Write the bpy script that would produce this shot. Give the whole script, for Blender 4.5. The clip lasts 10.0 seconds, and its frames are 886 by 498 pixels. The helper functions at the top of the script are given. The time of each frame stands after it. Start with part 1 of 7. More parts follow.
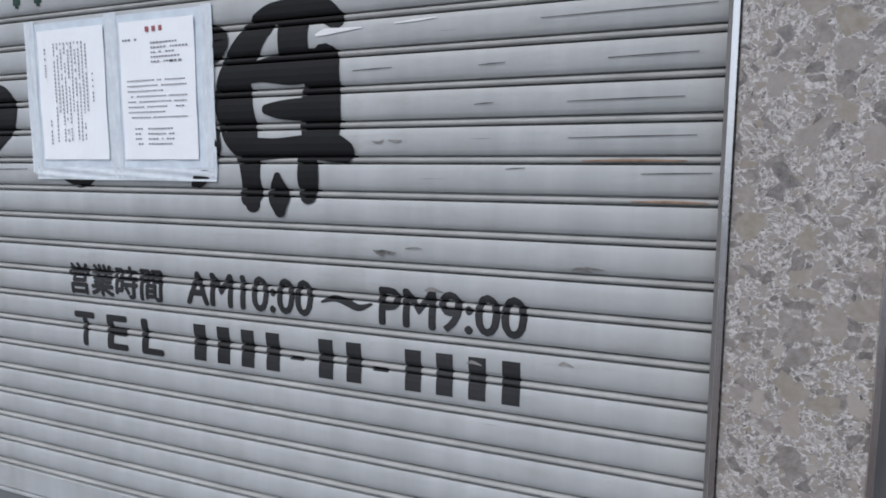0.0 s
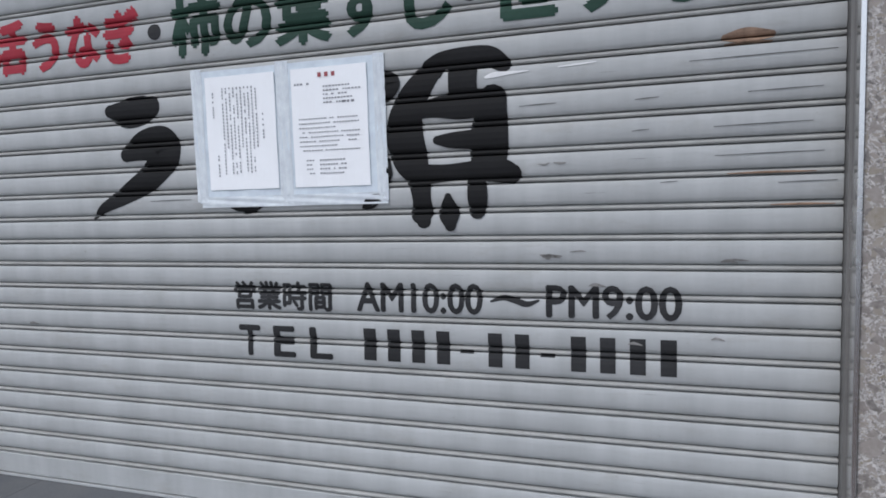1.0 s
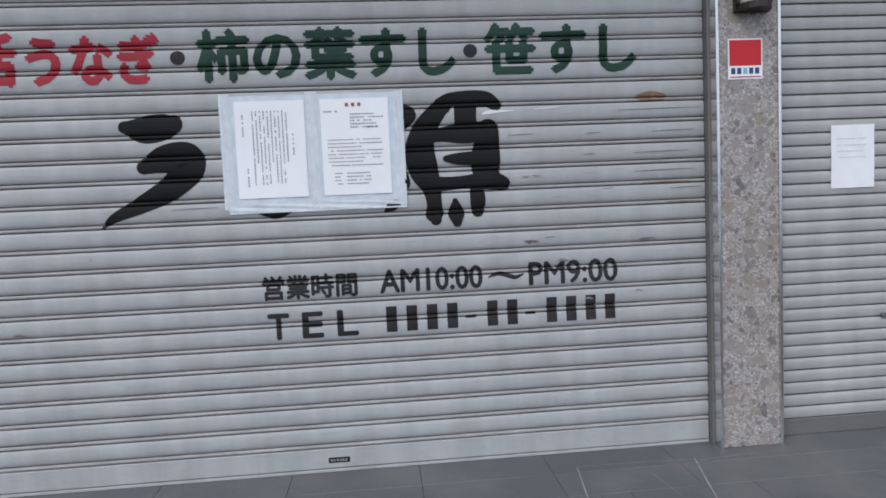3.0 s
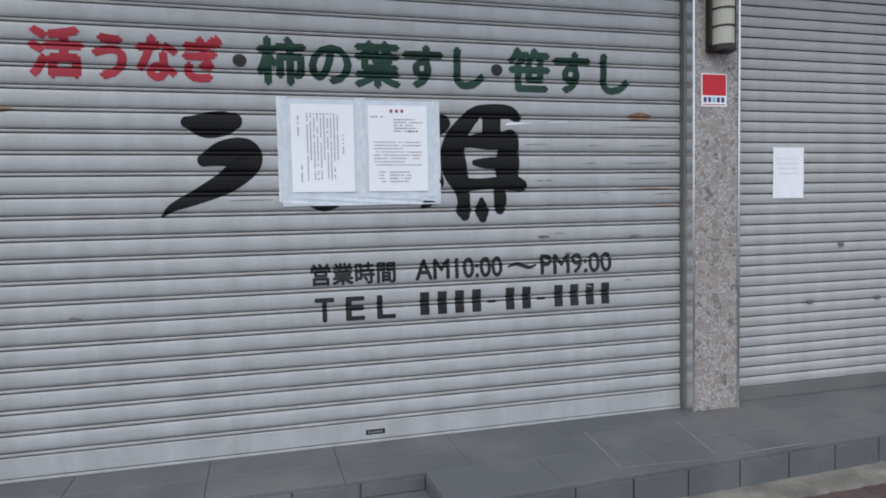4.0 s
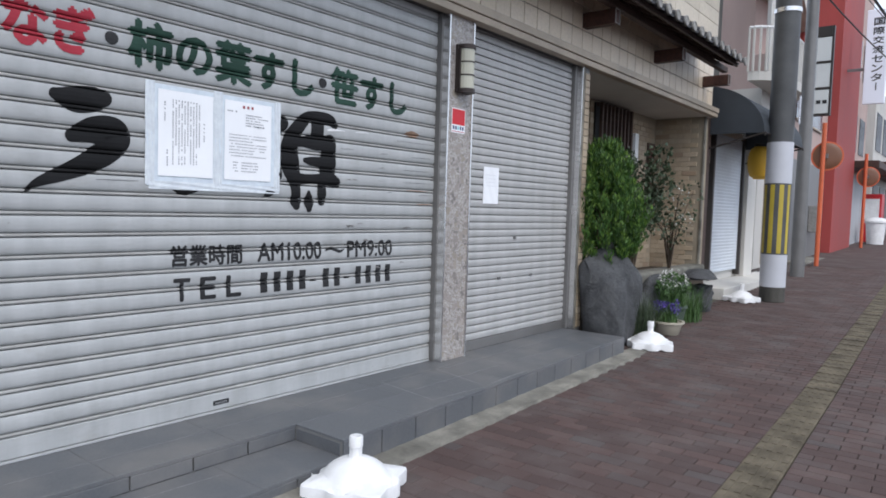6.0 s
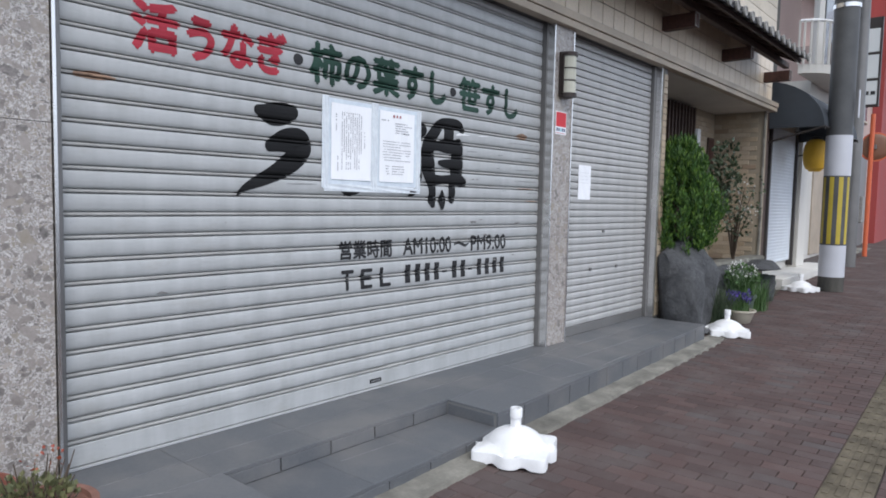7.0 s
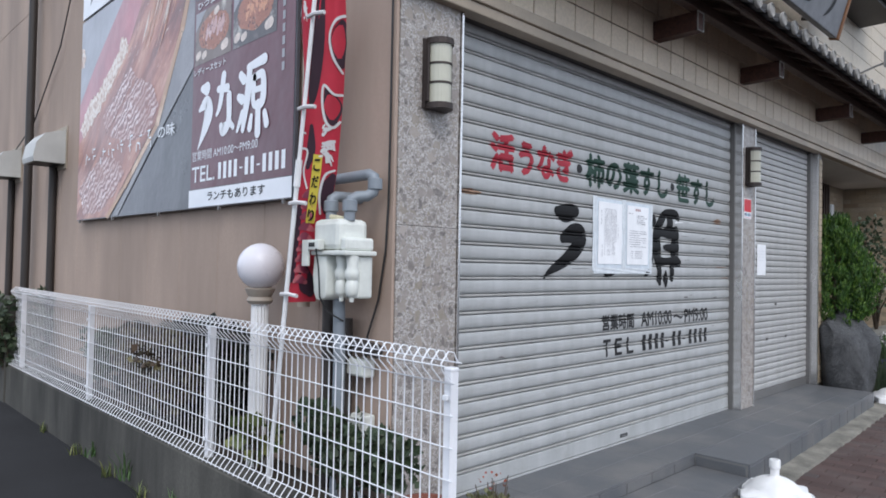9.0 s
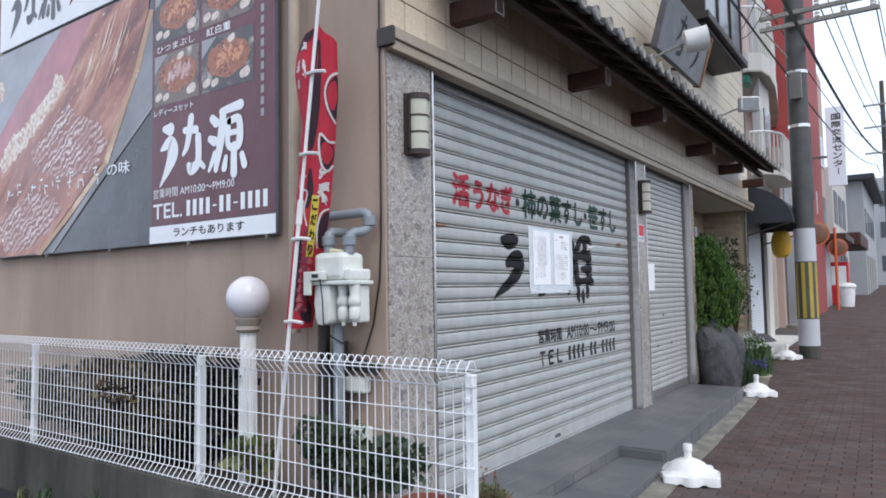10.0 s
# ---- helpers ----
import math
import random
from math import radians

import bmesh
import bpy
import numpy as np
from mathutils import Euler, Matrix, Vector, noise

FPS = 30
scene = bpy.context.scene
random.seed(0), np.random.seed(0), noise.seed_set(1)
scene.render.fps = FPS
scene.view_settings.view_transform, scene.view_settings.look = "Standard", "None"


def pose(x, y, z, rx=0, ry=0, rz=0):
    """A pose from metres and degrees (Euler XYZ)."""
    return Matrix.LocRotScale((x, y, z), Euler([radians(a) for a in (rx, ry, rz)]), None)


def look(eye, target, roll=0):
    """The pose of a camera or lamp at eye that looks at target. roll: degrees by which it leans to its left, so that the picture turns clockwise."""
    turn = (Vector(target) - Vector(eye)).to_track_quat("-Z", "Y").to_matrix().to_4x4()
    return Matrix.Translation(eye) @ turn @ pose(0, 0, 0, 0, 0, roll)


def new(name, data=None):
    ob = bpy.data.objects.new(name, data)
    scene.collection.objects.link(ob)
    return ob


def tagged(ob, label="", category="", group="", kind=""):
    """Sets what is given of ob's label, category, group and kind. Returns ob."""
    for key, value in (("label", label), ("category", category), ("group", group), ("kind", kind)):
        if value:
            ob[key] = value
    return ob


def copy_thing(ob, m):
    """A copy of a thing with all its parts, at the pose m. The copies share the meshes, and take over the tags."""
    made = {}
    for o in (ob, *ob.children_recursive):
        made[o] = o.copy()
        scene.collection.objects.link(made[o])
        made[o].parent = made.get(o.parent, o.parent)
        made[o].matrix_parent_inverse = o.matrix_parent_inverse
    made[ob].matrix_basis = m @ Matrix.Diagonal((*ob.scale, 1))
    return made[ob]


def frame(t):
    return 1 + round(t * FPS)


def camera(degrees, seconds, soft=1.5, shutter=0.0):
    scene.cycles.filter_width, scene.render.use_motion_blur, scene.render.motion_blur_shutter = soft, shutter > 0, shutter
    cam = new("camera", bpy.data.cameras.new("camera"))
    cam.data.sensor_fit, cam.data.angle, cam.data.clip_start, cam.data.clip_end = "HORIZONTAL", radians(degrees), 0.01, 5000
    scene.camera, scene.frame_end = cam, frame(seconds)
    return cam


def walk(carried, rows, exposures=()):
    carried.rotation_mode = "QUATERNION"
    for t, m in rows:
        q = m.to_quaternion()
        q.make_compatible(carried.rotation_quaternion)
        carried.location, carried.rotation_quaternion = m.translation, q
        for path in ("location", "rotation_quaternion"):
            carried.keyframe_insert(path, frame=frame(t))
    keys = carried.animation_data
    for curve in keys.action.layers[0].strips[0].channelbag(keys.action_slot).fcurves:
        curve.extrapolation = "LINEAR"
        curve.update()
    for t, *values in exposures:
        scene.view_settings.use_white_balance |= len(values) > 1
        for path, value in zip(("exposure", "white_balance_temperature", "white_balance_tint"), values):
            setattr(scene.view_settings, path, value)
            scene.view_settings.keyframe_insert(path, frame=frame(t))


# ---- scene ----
cam = camera(66.6, 10.0, soft=1.75)
PATH = [
    (0, (0.312, -1.663, 1.449), (-0.459, 0.166, 1.204), 0.2),
    (0.5, (0.065, -1.984, 1.410), (-0.575, -0.098, 1.216), -0.3),
    (1, (-0.183, -2.242, 1.439), (-0.825, -0.355, 1.265), -1.8),
    (1.5, (-0.332, -2.518, 1.454), (-0.719, -0.563, 1.288), -1.6),
    (2, (-0.653, -2.722, 1.476), (-0.853, -0.734, 1.393), -2.7),
    (2.5, (-0.937, -3.004, 1.446), (-0.972, -1.008, 1.311), -2.7),
    (2.7, (-1.066, -3.06, 1.44), (-1.007, -1.067, 1.294), -2.7),
    (4, (-2.076, -3.414, 1.364), (-1.546, -1.489, 1.249), -1.2),
    (4.5, (-2.529, -3.513, 1.376), (-1.746, -1.675, 1.276), -0.4),
    (5, (-2.884, -3.455, 1.358), (-1.828, -1.758, 1.279), 1.1),
    (5.2, (-3.055, -3.436, 1.349), (-1.872, -1.826, 1.264), 1.6),
    (6.3, (-3.915, -3.208, 1.338), (-2.317, -2.011, 1.212), 1.6),
    (6.5, (-4.096, -3.176, 1.329), (-2.547, -1.917, 1.202), 1.1),
    (7, (-4.419, -3.004, 1.357), (-2.9, -1.711, 1.214), 1.2),
    (7.5, (-4.793, -2.896, 1.363), (-3.272, -1.606, 1.205), 1.4),
    (8, (-5.165, -2.755, 1.37), (-3.739, -1.361, 1.216), 0.6),
    (8.5, (-5.535, -2.627, 1.411), (-4.19, -1.148, 1.325), 1.2),
    (9, (-5.926, -2.59, 1.44), (-4.527, -1.161, 1.486), 1.1),
    (9.5, (-6.275, -2.468, 1.438), (-4.787, -1.137, 1.559), 0.1),
    (10, (-6.685, -2.463, 1.438), (-5.045, -1.325, 1.559), -0.9),
]
walk(cam, [(t, look(eye, target, roll)) for t, eye, target, roll in PATH], [(0, 0.27), (2.5, 0.20), (4.5, 0.21), (5.2, 0.28), (6.3, 0.57), (7.5, 0.54), (9.0, 0.46), (10.0, 0.48)])

# ---- world and sun: a bright overcast afternoon ----
world = bpy.data.worlds.new("overcast_sky")
scene.world = world
world.use_nodes = True
wn, wl = world.node_tree.nodes, world.node_tree.links
sky = wn.new("ShaderNodeTexSky")
sky.sky_type, sky.sun_disc = "NISHITA", False
sky.sun_elevation, sky.sun_rotation = radians(50), radians(200)
sky.air_density, sky.dust_density = 1.0, 4.0
pale = wn.new("ShaderNodeMix")
pale.data_type = "RGBA"
pale.inputs[0].default_value = 0.82
pale.inputs[7].default_value = (6.6, 7.5, 9.1, 1)
wl.new(sky.outputs[0], pale.inputs[6])
wl.new(pale.outputs[2], wn["Background"].inputs[0])
wn["Background"].inputs[1].default_value = 0.13
sun = new("sun", bpy.data.lights.new("sun", "SUN"))
sun.data.energy, sun.data.angle, sun.data.color = 0.95, radians(25), (1.0, 0.97, 0.94)
sun.matrix_world = look((-6.5, -8.5, 12), (0, 0, 0))


# ---- material helpers ----
def rgba(c):
    return (c[0], c[1], c[2], 1)


class Nodes:
    """A material's node tree, with a world-space position to drive its patterns."""

    def __init__(self, name, rough=0.6, metal=0.0, spec=0.5):
        self.m = bpy.data.materials.new(name)
        self.m.use_nodes = True
        self.n, self.l = self.m.node_tree.nodes, self.m.node_tree.links
        self.b = self.n["Principled BSDF"]
        self.b.inputs["Roughness"].default_value = rough
        self.b.inputs["Metallic"].default_value = metal
        self.b.inputs["Specular IOR Level"].default_value = spec
        self.pos = self.n.new("ShaderNodeNewGeometry").outputs["Position"]

    def put(self, socket, value):
        if isinstance(value, bpy.types.NodeSocket):
            self.l.new(value, socket)
        else:
            socket.default_value = value

    def mapping(self, scale=(1, 1, 1), turn=(0, 0, 0), vec=None):
        k = self.n.new("ShaderNodeMapping")
        k.inputs["Scale"].default_value = scale
        k.inputs["Rotation"].default_value = turn
        self.l.new(vec or self.pos, k.inputs[0])
        return k.outputs[0]

    def noise(self, scale, detail=4, rough=0.55, vec=None, distort=0.0):
        k = self.n.new("ShaderNodeTexNoise")
        k.inputs["Scale"].default_value = scale
        k.inputs["Detail"].default_value = detail
        k.inputs["Roughness"].default_value = rough
        k.inputs["Distortion"].default_value = distort
        self.l.new(vec or self.pos, k.inputs["Vector"])
        return k.outputs["Fac"]

    def voronoi(self, scale, feature="F1", vec=None, out="Color"):
        k = self.n.new("ShaderNodeTexVoronoi")
        k.feature = feature
        k.inputs["Scale"].default_value = scale
        self.l.new(vec or self.pos, k.inputs["Vector"])
        return k.outputs[out]

    def ramp(self, fac, stops):
        k = self.n.new("ShaderNodeValToRGB")
        e = k.color_ramp.elements
        while len(e) < len(stops):
            e.new(0.5)
        for el, (p, c) in zip(e, stops):
            el.position = p
            el.color = rgba(c) if isinstance(c, tuple) else (c, c, c, 1)
        self.l.new(fac, k.inputs[0])
        return k.outputs[0]

    def mix(self, fac, a, b, blend="MIX"):
        k = self.n.new("ShaderNodeMix")
        k.data_type, k.blend_type = "RGBA", blend
        self.put(k.inputs[0], fac)
        self.put(k.inputs[6], rgba(a) if isinstance(a, tuple) else a)
        self.put(k.inputs[7], rgba(b) if isinstance(b, tuple) else b)
        return k.outputs[2]

    def math(self, op, a, b=0.0):
        k = self.n.new("ShaderNodeMath")
        k.operation = op
        self.put(k.inputs[0], a)
        self.put(k.inputs[1], b)
        return k.outputs[0]

    def bump(self, height, strength=0.3, dist=0.01):
        k = self.n.new("ShaderNodeBump")
        k.inputs["Strength"].default_value = strength
        k.inputs["Distance"].default_value = dist
        self.l.new(height, k.inputs["Height"])
        self.l.new(k.outputs[0], self.b.inputs["Normal"])

    def random(self):
        return self.n.new("ShaderNodeObjectInfo").outputs["Random"]

    def island(self):
        return self.n.new("ShaderNodeNewGeometry").outputs["Random Per Island"]

    def color(self, value):
        self.put(self.b.inputs["Base Color"], rgba(value) if isinstance(value, tuple) else value)
        return self.m

    def rough(self, value):
        self.put(self.b.inputs["Roughness"], value)


def plain(name, c, rough=0.6, metal=0.0, vary=0.12, grain=60, stain=2.0, bump=0.15, piece=0.0, streak=False, spec=0.5):
    """A painted, plastic, metal or mineral surface: grain and stains at two scales, with small relief."""
    k = Nodes(name, rough, metal, spec)
    dark = tuple(v * (1 - vary * 1.6) for v in c)
    light = tuple(min(1, v * (1 + vary)) for v in c)
    big = k.noise(stain, 5, 0.6, k.mapping((1, 1, 0.25)) if streak else None)
    fine = k.noise(grain, 3, 0.6)
    col = k.mix(k.ramp(big, [(0.3, 0.0), (0.7, 1.0)]), dark, light)
    col = k.mix(k.math("MULTIPLY", k.ramp(fine, [(0.35, 0.0), (0.65, 1.0)]), 0.35), col, tuple(v * (1 - vary) for v in c))
    if piece:
        f = k.math("MULTIPLY_ADD", k.random(), piece)
        f.node.inputs[2].default_value = 1 - piece / 2
        k2 = k.n.new("ShaderNodeVectorMath")
        k2.operation = "SCALE"
        k.l.new(col, k2.inputs[0])
        k.l.new(f, k2.inputs["Scale"])
        col = k2.outputs[0]
    if bump:
        k.bump(fine, bump, 0.004)
    rr = k.math("MULTIPLY_ADD", big, 0.25)
    rr.node.inputs[2].default_value = max(0.03, rough - 0.12)
    k.rough(rr)
    return k.color(col)


def breccia(name):
    """Polished breccia slab: mauve and brown clasts of all sizes in a pale crushed ground."""
    k = Nodes(name, 0.42, 0, 0.4)
    warp = k.n.new("ShaderNodeTexNoise")
    warp.inputs["Scale"].default_value, warp.inputs["Detail"].default_value = 14, 4
    k.l.new(k.pos, warp.inputs["Vector"])
    sub = k.n.new("ShaderNodeVectorMath")
    sub.operation = "MULTIPLY_ADD"
    k.l.new(warp.outputs["Color"], sub.inputs[0])
    sub.inputs[1].default_value = (0.05, 0.05, 0.05)
    k.l.new(k.pos, sub.inputs[2])
    p = sub.outputs[0]
    ground = k.mix(k.ramp(k.noise(110, 5, 0.75, p), [(0.38, 0.0), (0.60, 1.0)]), (0.21, 0.19, 0.178), (0.60, 0.57, 0.55))
    col = ground
    for scale, share, edge in ((130, 0.45, 0.10), (70, 0.50, 0.10), (36, 0.58, 0.09), (18, 0.72, 0.07)):
        cell = k.voronoi(scale, "F1", p)
        sep = k.n.new("ShaderNodeSeparateColor")
        k.l.new(cell, sep.inputs[0])
        rim = k.voronoi(scale, "DISTANCE_TO_EDGE", p, "Distance")
        inside = k.math("MULTIPLY", k.ramp(rim, [(edge, 0.0), (edge + 0.05, 1.0)]), k.math("GREATER_THAN", sep.outputs[0], share))
        tone = k.ramp(sep.outputs[1], [(0.0, (0.105, 0.096, 0.09)), (0.32, (0.215, 0.19, 0.172)), (0.6, (0.300, 0.265, 0.238)), (0.85, (0.26, 0.225, 0.172)), (1.0, (0.40, 0.352, 0.32))])
        tone = k.mix(k.math("MULTIPLY", k.ramp(k.noise(60, 6, 0.7, p), [(0.35, 0.0), (0.68, 1.0)]), 0.55), tone, (0.40, 0.365, 0.345))
        col = k.mix(inside, col, tone)
    col = k.mix(k.ramp(k.noise(6, 6, 0.7), [(0.62, 0.0), (0.75, 0.35)]), col, (0.30, 0.29, 0.28))
    k.bump(k.noise(160, 3), 0.08, 0.002)
    return k.color(col)


def metal_slat(name, c):
    """Grey baked enamel on steel slats, chalky, with runs of dirt, fine scratches and rust spots."""
    k = Nodes(name, 0.45, 0.0, 0.5)
    runs = k.noise(3.0, 5, 0.6, k.mapping((3, 1, 0.35)))
    col = k.mix(k.ramp(runs, [(0.3, 0.0), (0.7, 1.0)]), tuple(v * 0.86 for v in c), tuple(v * 1.07 for v in c))
    dust = k.noise(40, 4, 0.7, k.mapping((0.25, 1, 1)))
    col = k.mix(k.math("MULTIPLY", k.ramp(dust, [(0.5, 0.0), (0.75, 1.0)]), 0.25), col, tuple(v * 0.7 for v in c))
    scratch = k.noise(22, 6, 0.75, k.mapping((0.07, 1, 4.0)))
    col = k.mix(k.math("MULTIPLY", k.ramp(scratch, [(0.660, 0.0), (0.70, 1.0)]), 0.75), col, (0.10, 0.095, 0.09))
    smudge = k.noise(5.5, 6, 0.7, k.mapping((0.7, 1, 1.6)))
    col = k.mix(k.math("MULTIPLY", k.ramp(smudge, [(0.54, 0.0), (0.70, 1.0)]), 0.30), col, (0.27, 0.25, 0.215))
    spots = k.noise(33, 5, 0.7)
    col = k.mix(k.math("MULTIPLY", k.ramp(spots, [(0.66, 0.0), (0.74, 1.0)]), 0.5), col, (0.22, 0.20, 0.18))
    k.bump(k.noise(12, 3, 0.5, k.mapping((0.6, 1, 1.5))), 0.10, 0.01)
    rr = k.math("MULTIPLY_ADD", runs, 0.25)
    rr.node.inputs[2].default_value = 0.34
    k.rough(rr)
    return k.color(col)


def wood(name, a, b, scale=30, rough=0.65, axis=(0.08, 1, 1)):
    k = Nodes(name, rough)
    g = k.noise(scale, 6, 0.65, k.mapping(axis), 0.6)
    k.bump(g, 0.25, 0.004)
    return k.color(k.mix(k.ramp(g, [(0.3, 0.0), (0.7, 1.0)]), a, b))


def piece_stone(name, stops, grain=120, rough=0.8, by_island=False, stain=0.25, spec=0.5):
    """Bricks, tiles and slabs: each piece has its own shade."""
    k = Nodes(name, rough, 0.0, spec)
    col = k.ramp(k.island() if by_island else k.random(), stops)
    n1, n2 = k.noise(grain, 4, 0.65), k.noise(2.2, 5, 0.6)
    col = k.mix(k.math("MULTIPLY", k.ramp(n1, [(0.35, 0.0), (0.65, 1.0)]), 0.3), col, tuple(v * 0.55 for v in stops[0][1]))
    col = k.mix(k.math("MULTIPLY", k.ramp(n2, [(0.45, 0.0), (0.7, 1.0)]), stain), col, (0.20, 0.19, 0.18))
    k.bump(n1, 0.25, 0.004)
    return k.color(col)


def leafy(name, a, b, c):
    k = Nodes(name, 0.55)
    col = k.ramp(k.island(), [(0.0, a), (0.55, b), (1.0, c)])
    col = k.mix(k.math("MULTIPLY", k.noise(9, 3), 0.5), col, tuple(v * 0.5 for v in a))
    k.b.inputs["Subsurface Weight"].default_value = 0.0
    return k.color(col)


def glow(name, c, strength, rough=0.4):
    k = Nodes(name, rough)
    k.b.inputs["Emission Color"].default_value = rgba(c)
    k.b.inputs["Emission Strength"].default_value = strength
    return k.color(c)


M = dict(
    slat=metal_slat("grey_enamel_slat", (0.432, 0.442, 0.442)),
    slat_small=metal_slat("pale_enamel_slat", (0.43, 0.427, 0.42)),
    bead=plain("dusty_grey_bead", (0.375, 0.373, 0.360), 0.6, vary=0.2, grain=50, stain=4),
    rail=plain("dull_steel_rail", (0.20, 0.195, 0.19), 0.45, 0.4),
    chrome=plain("worn_stainless_trim", (0.74, 0.73, 0.72), 0.24, 0.95, 0.10, bump=0.05),
    breccia=breccia("polished_breccia"),
    ink_black=plain("black_sign_paint", (0.018, 0.018, 0.019), 0.55, spec=0.12, vary=0.25, bump=0.05),
    ink_grey=plain("faded_black_sign_paint", (0.042, 0.042, 0.044), 0.6, spec=0.12, vary=0.3, bump=0.05),
    ink_red=plain("red_sign_paint", (0.45, 0.05, 0.072), 0.5, spec=0.12, vary=0.2, bump=0.05),
    ink_green=plain("dark_green_sign_paint", (0.034, 0.074, 0.056), 0.5, spec=0.12, vary=0.3, bump=0.05),
    paper=plain("white_office_paper", (0.94, 0.95, 0.97), 0.6, vary=0.03, bump=0.05),
    print=plain("printed_text_grey", (0.26, 0.26, 0.29), 0.6, bump=0),
    print_red=plain("printed_title_red", (0.35, 0.08, 0.09), 0.6, bump=0),
    sleeve=plain("cloudy_tape_film", (0.78, 0.86, 0.95), 0.22, vary=0.10, stain=14),
    tape=plain("clear_tape_edge", (0.84, 0.89, 0.95), 0.2, vary=0.10, stain=20),
    white_plastic=plain("white_moulded_plastic", (0.80, 0.80, 0.80), 0.45, vary=0.09, stain=6),
    slab=piece_stone("dark_grey_floor_tile", [(0.0, (0.106, 0.112, 0.121)), (1.0, (0.126, 0.132, 0.141))], 70, 0.5, stain=0.6),
    grout=plain("dark_tile_grout", (0.085, 0.08, 0.072), 0.9),
    lime=plain("sandy_brick_joint", (0.33, 0.28, 0.21), 0.9),
    mortar=plain("grey_cement", (0.19, 0.19, 0.185), 0.9),
    kerb=plain("worn_kerb_concrete", (0.225, 0.212, 0.180), 0.9, vary=0.38, grain=55, stain=4, bump=0.8),
    paving=piece_stone("dark_red_paving_brick", [(0.0, (0.086, 0.061, 0.057)), (0.4, (0.098, 0.069, 0.064)), (0.75, (0.118, 0.078, 0.071)), (1.0, (0.096, 0.080, 0.077))], 150, 0.9, spec=0.15),
    paving_far=piece_stone("dark_red_paving_brick_joined", [(0.0, (0.086, 0.061, 0.057)), (0.4, (0.098, 0.069, 0.064)), (0.75, (0.118, 0.078, 0.071)), (1.0, (0.096, 0.080, 0.077))], 150, 0.9, True, spec=0.15),
    joint=plain("sandy_joint", (0.075, 0.060, 0.055), 0.95),
    tactile=plain("worn_yellow_tactile", (0.145, 0.122, 0.088), 0.9, spec=0.15, vary=0.35, grain=60, stain=5),
    asphalt=plain("asphalt", (0.032, 0.032, 0.034), 0.92, spec=0.2, vary=0.25, grain=220, stain=1.2, bump=0.5),
    siding=plain("tan_cement_siding", (0.41, 0.310, 0.25), 0.8, vary=0.17, grain=40, stain=1.6, piece=0.06, streak=True),
    concrete=plain("weathered_concrete", (0.082, 0.078, 0.068), 0.92, vary=0.45, grain=50, stain=3, bump=0.4, streak=True),
    fascia_tile=piece_stone("cream_ceramic_tile", [(0.0, (0.70, 0.58, 0.44)), (1.0, (0.78, 0.66, 0.515))], 40, 0.4, stain=0.12),
    panel=piece_stone("cream_wall_panel", [(0.0, (0.64, 0.56, 0.45)), (1.0, (0.71, 0.63, 0.515))], 40, 0.6, stain=0.12),
    trim=plain("brownish_grey_metal_trim", (0.42, 0.35, 0.27), 0.55, 0.0, vary=0.16),
    trim_dark=plain("dark_brown_metal", (0.045, 0.038, 0.035), 0.5, 0.2),
    timber=wood("dark_red_brown_timber", (0.036, 0.014, 0.010), (0.085, 0.033, 0.023)),
    timber_dark=wood("smoked_dark_timber", (0.034, 0.019, 0.014), (0.080, 0.046, 0.035)),
    kawara=plain("grey_clay_roof_tile", (0.042, 0.042, 0.046), 0.55, vary=0.25, stain=8),
    kawara_end=plain("pale_grey_tile_end", (0.30, 0.29, 0.275), 0.7, vary=0.2, stain=20),
    brick=piece_stone("yellow_brown_brick_tile", [(0.0, (0.38, 0.295, 0.20)), (0.5, (0.45, 0.36, 0.255)), (0.85, (0.52, 0.43, 0.32)), (1.0, (0.26, 0.17, 0.11))], 60, 0.8),
    brick_far=piece_stone("yellow_brown_brick_tile_joined", [(0.0, (0.38, 0.295, 0.20)), (0.5, (0.45, 0.36, 0.255)), (0.85, (0.52, 0.43, 0.32)), (1.0, (0.26, 0.17, 0.11))], 60, 0.8, True),
    plaster=plain("off_white_soffit", (0.62, 0.60, 0.56), 0.85, vary=0.06),
    wire=plain("white_coated_wire", (0.84, 0.85, 0.88), 0.4, vary=0.05, bump=0),
    black=plain("black_rubber", (0.02, 0.02, 0.02), 0.5, bump=0),
)


for key, a in (("sleeve", 0.84), ("tape", 0.8)):
    M[key].node_tree.nodes["Principled BSDF"].inputs["Alpha"].default_value = a
M["paper"].node_tree.nodes["Principled BSDF"].inputs["Coat Weight"].default_value = 0.6
M["paper"].node_tree.nodes["Principled BSDF"].inputs["Coat Roughness"].default_value = 0.2


# ---- geometry helpers ----
def add_box(bm, x0, x1, y0, y1, z0, z1, bevel=0.0):
    t = bmesh.new()
    bmesh.ops.create_cube(t, size=1)
    for v in t.verts:
        v.co = Vector(((x0 + x1) / 2 + v.co.x * (x1 - x0), (y0 + y1) / 2 + v.co.y * (y1 - y0), (z0 + z1) / 2 + v.co.z * (z1 - z0)))
    if bevel:
        bmesh.ops.bevel(t, geom=list(t.edges), offset=bevel, segments=2, affect="EDGES", profile=0.5)
    merge(bm, t)


def merge(bm, t, m=None):
    if m is not None:
        bmesh.ops.transform(t, matrix=m, verts=list(t.verts))
    me = bpy.data.meshes.new("tmp")
    t.to_mesh(me)
    t.free()
    bm.from_mesh(me)
    bpy.data.meshes.remove(me)


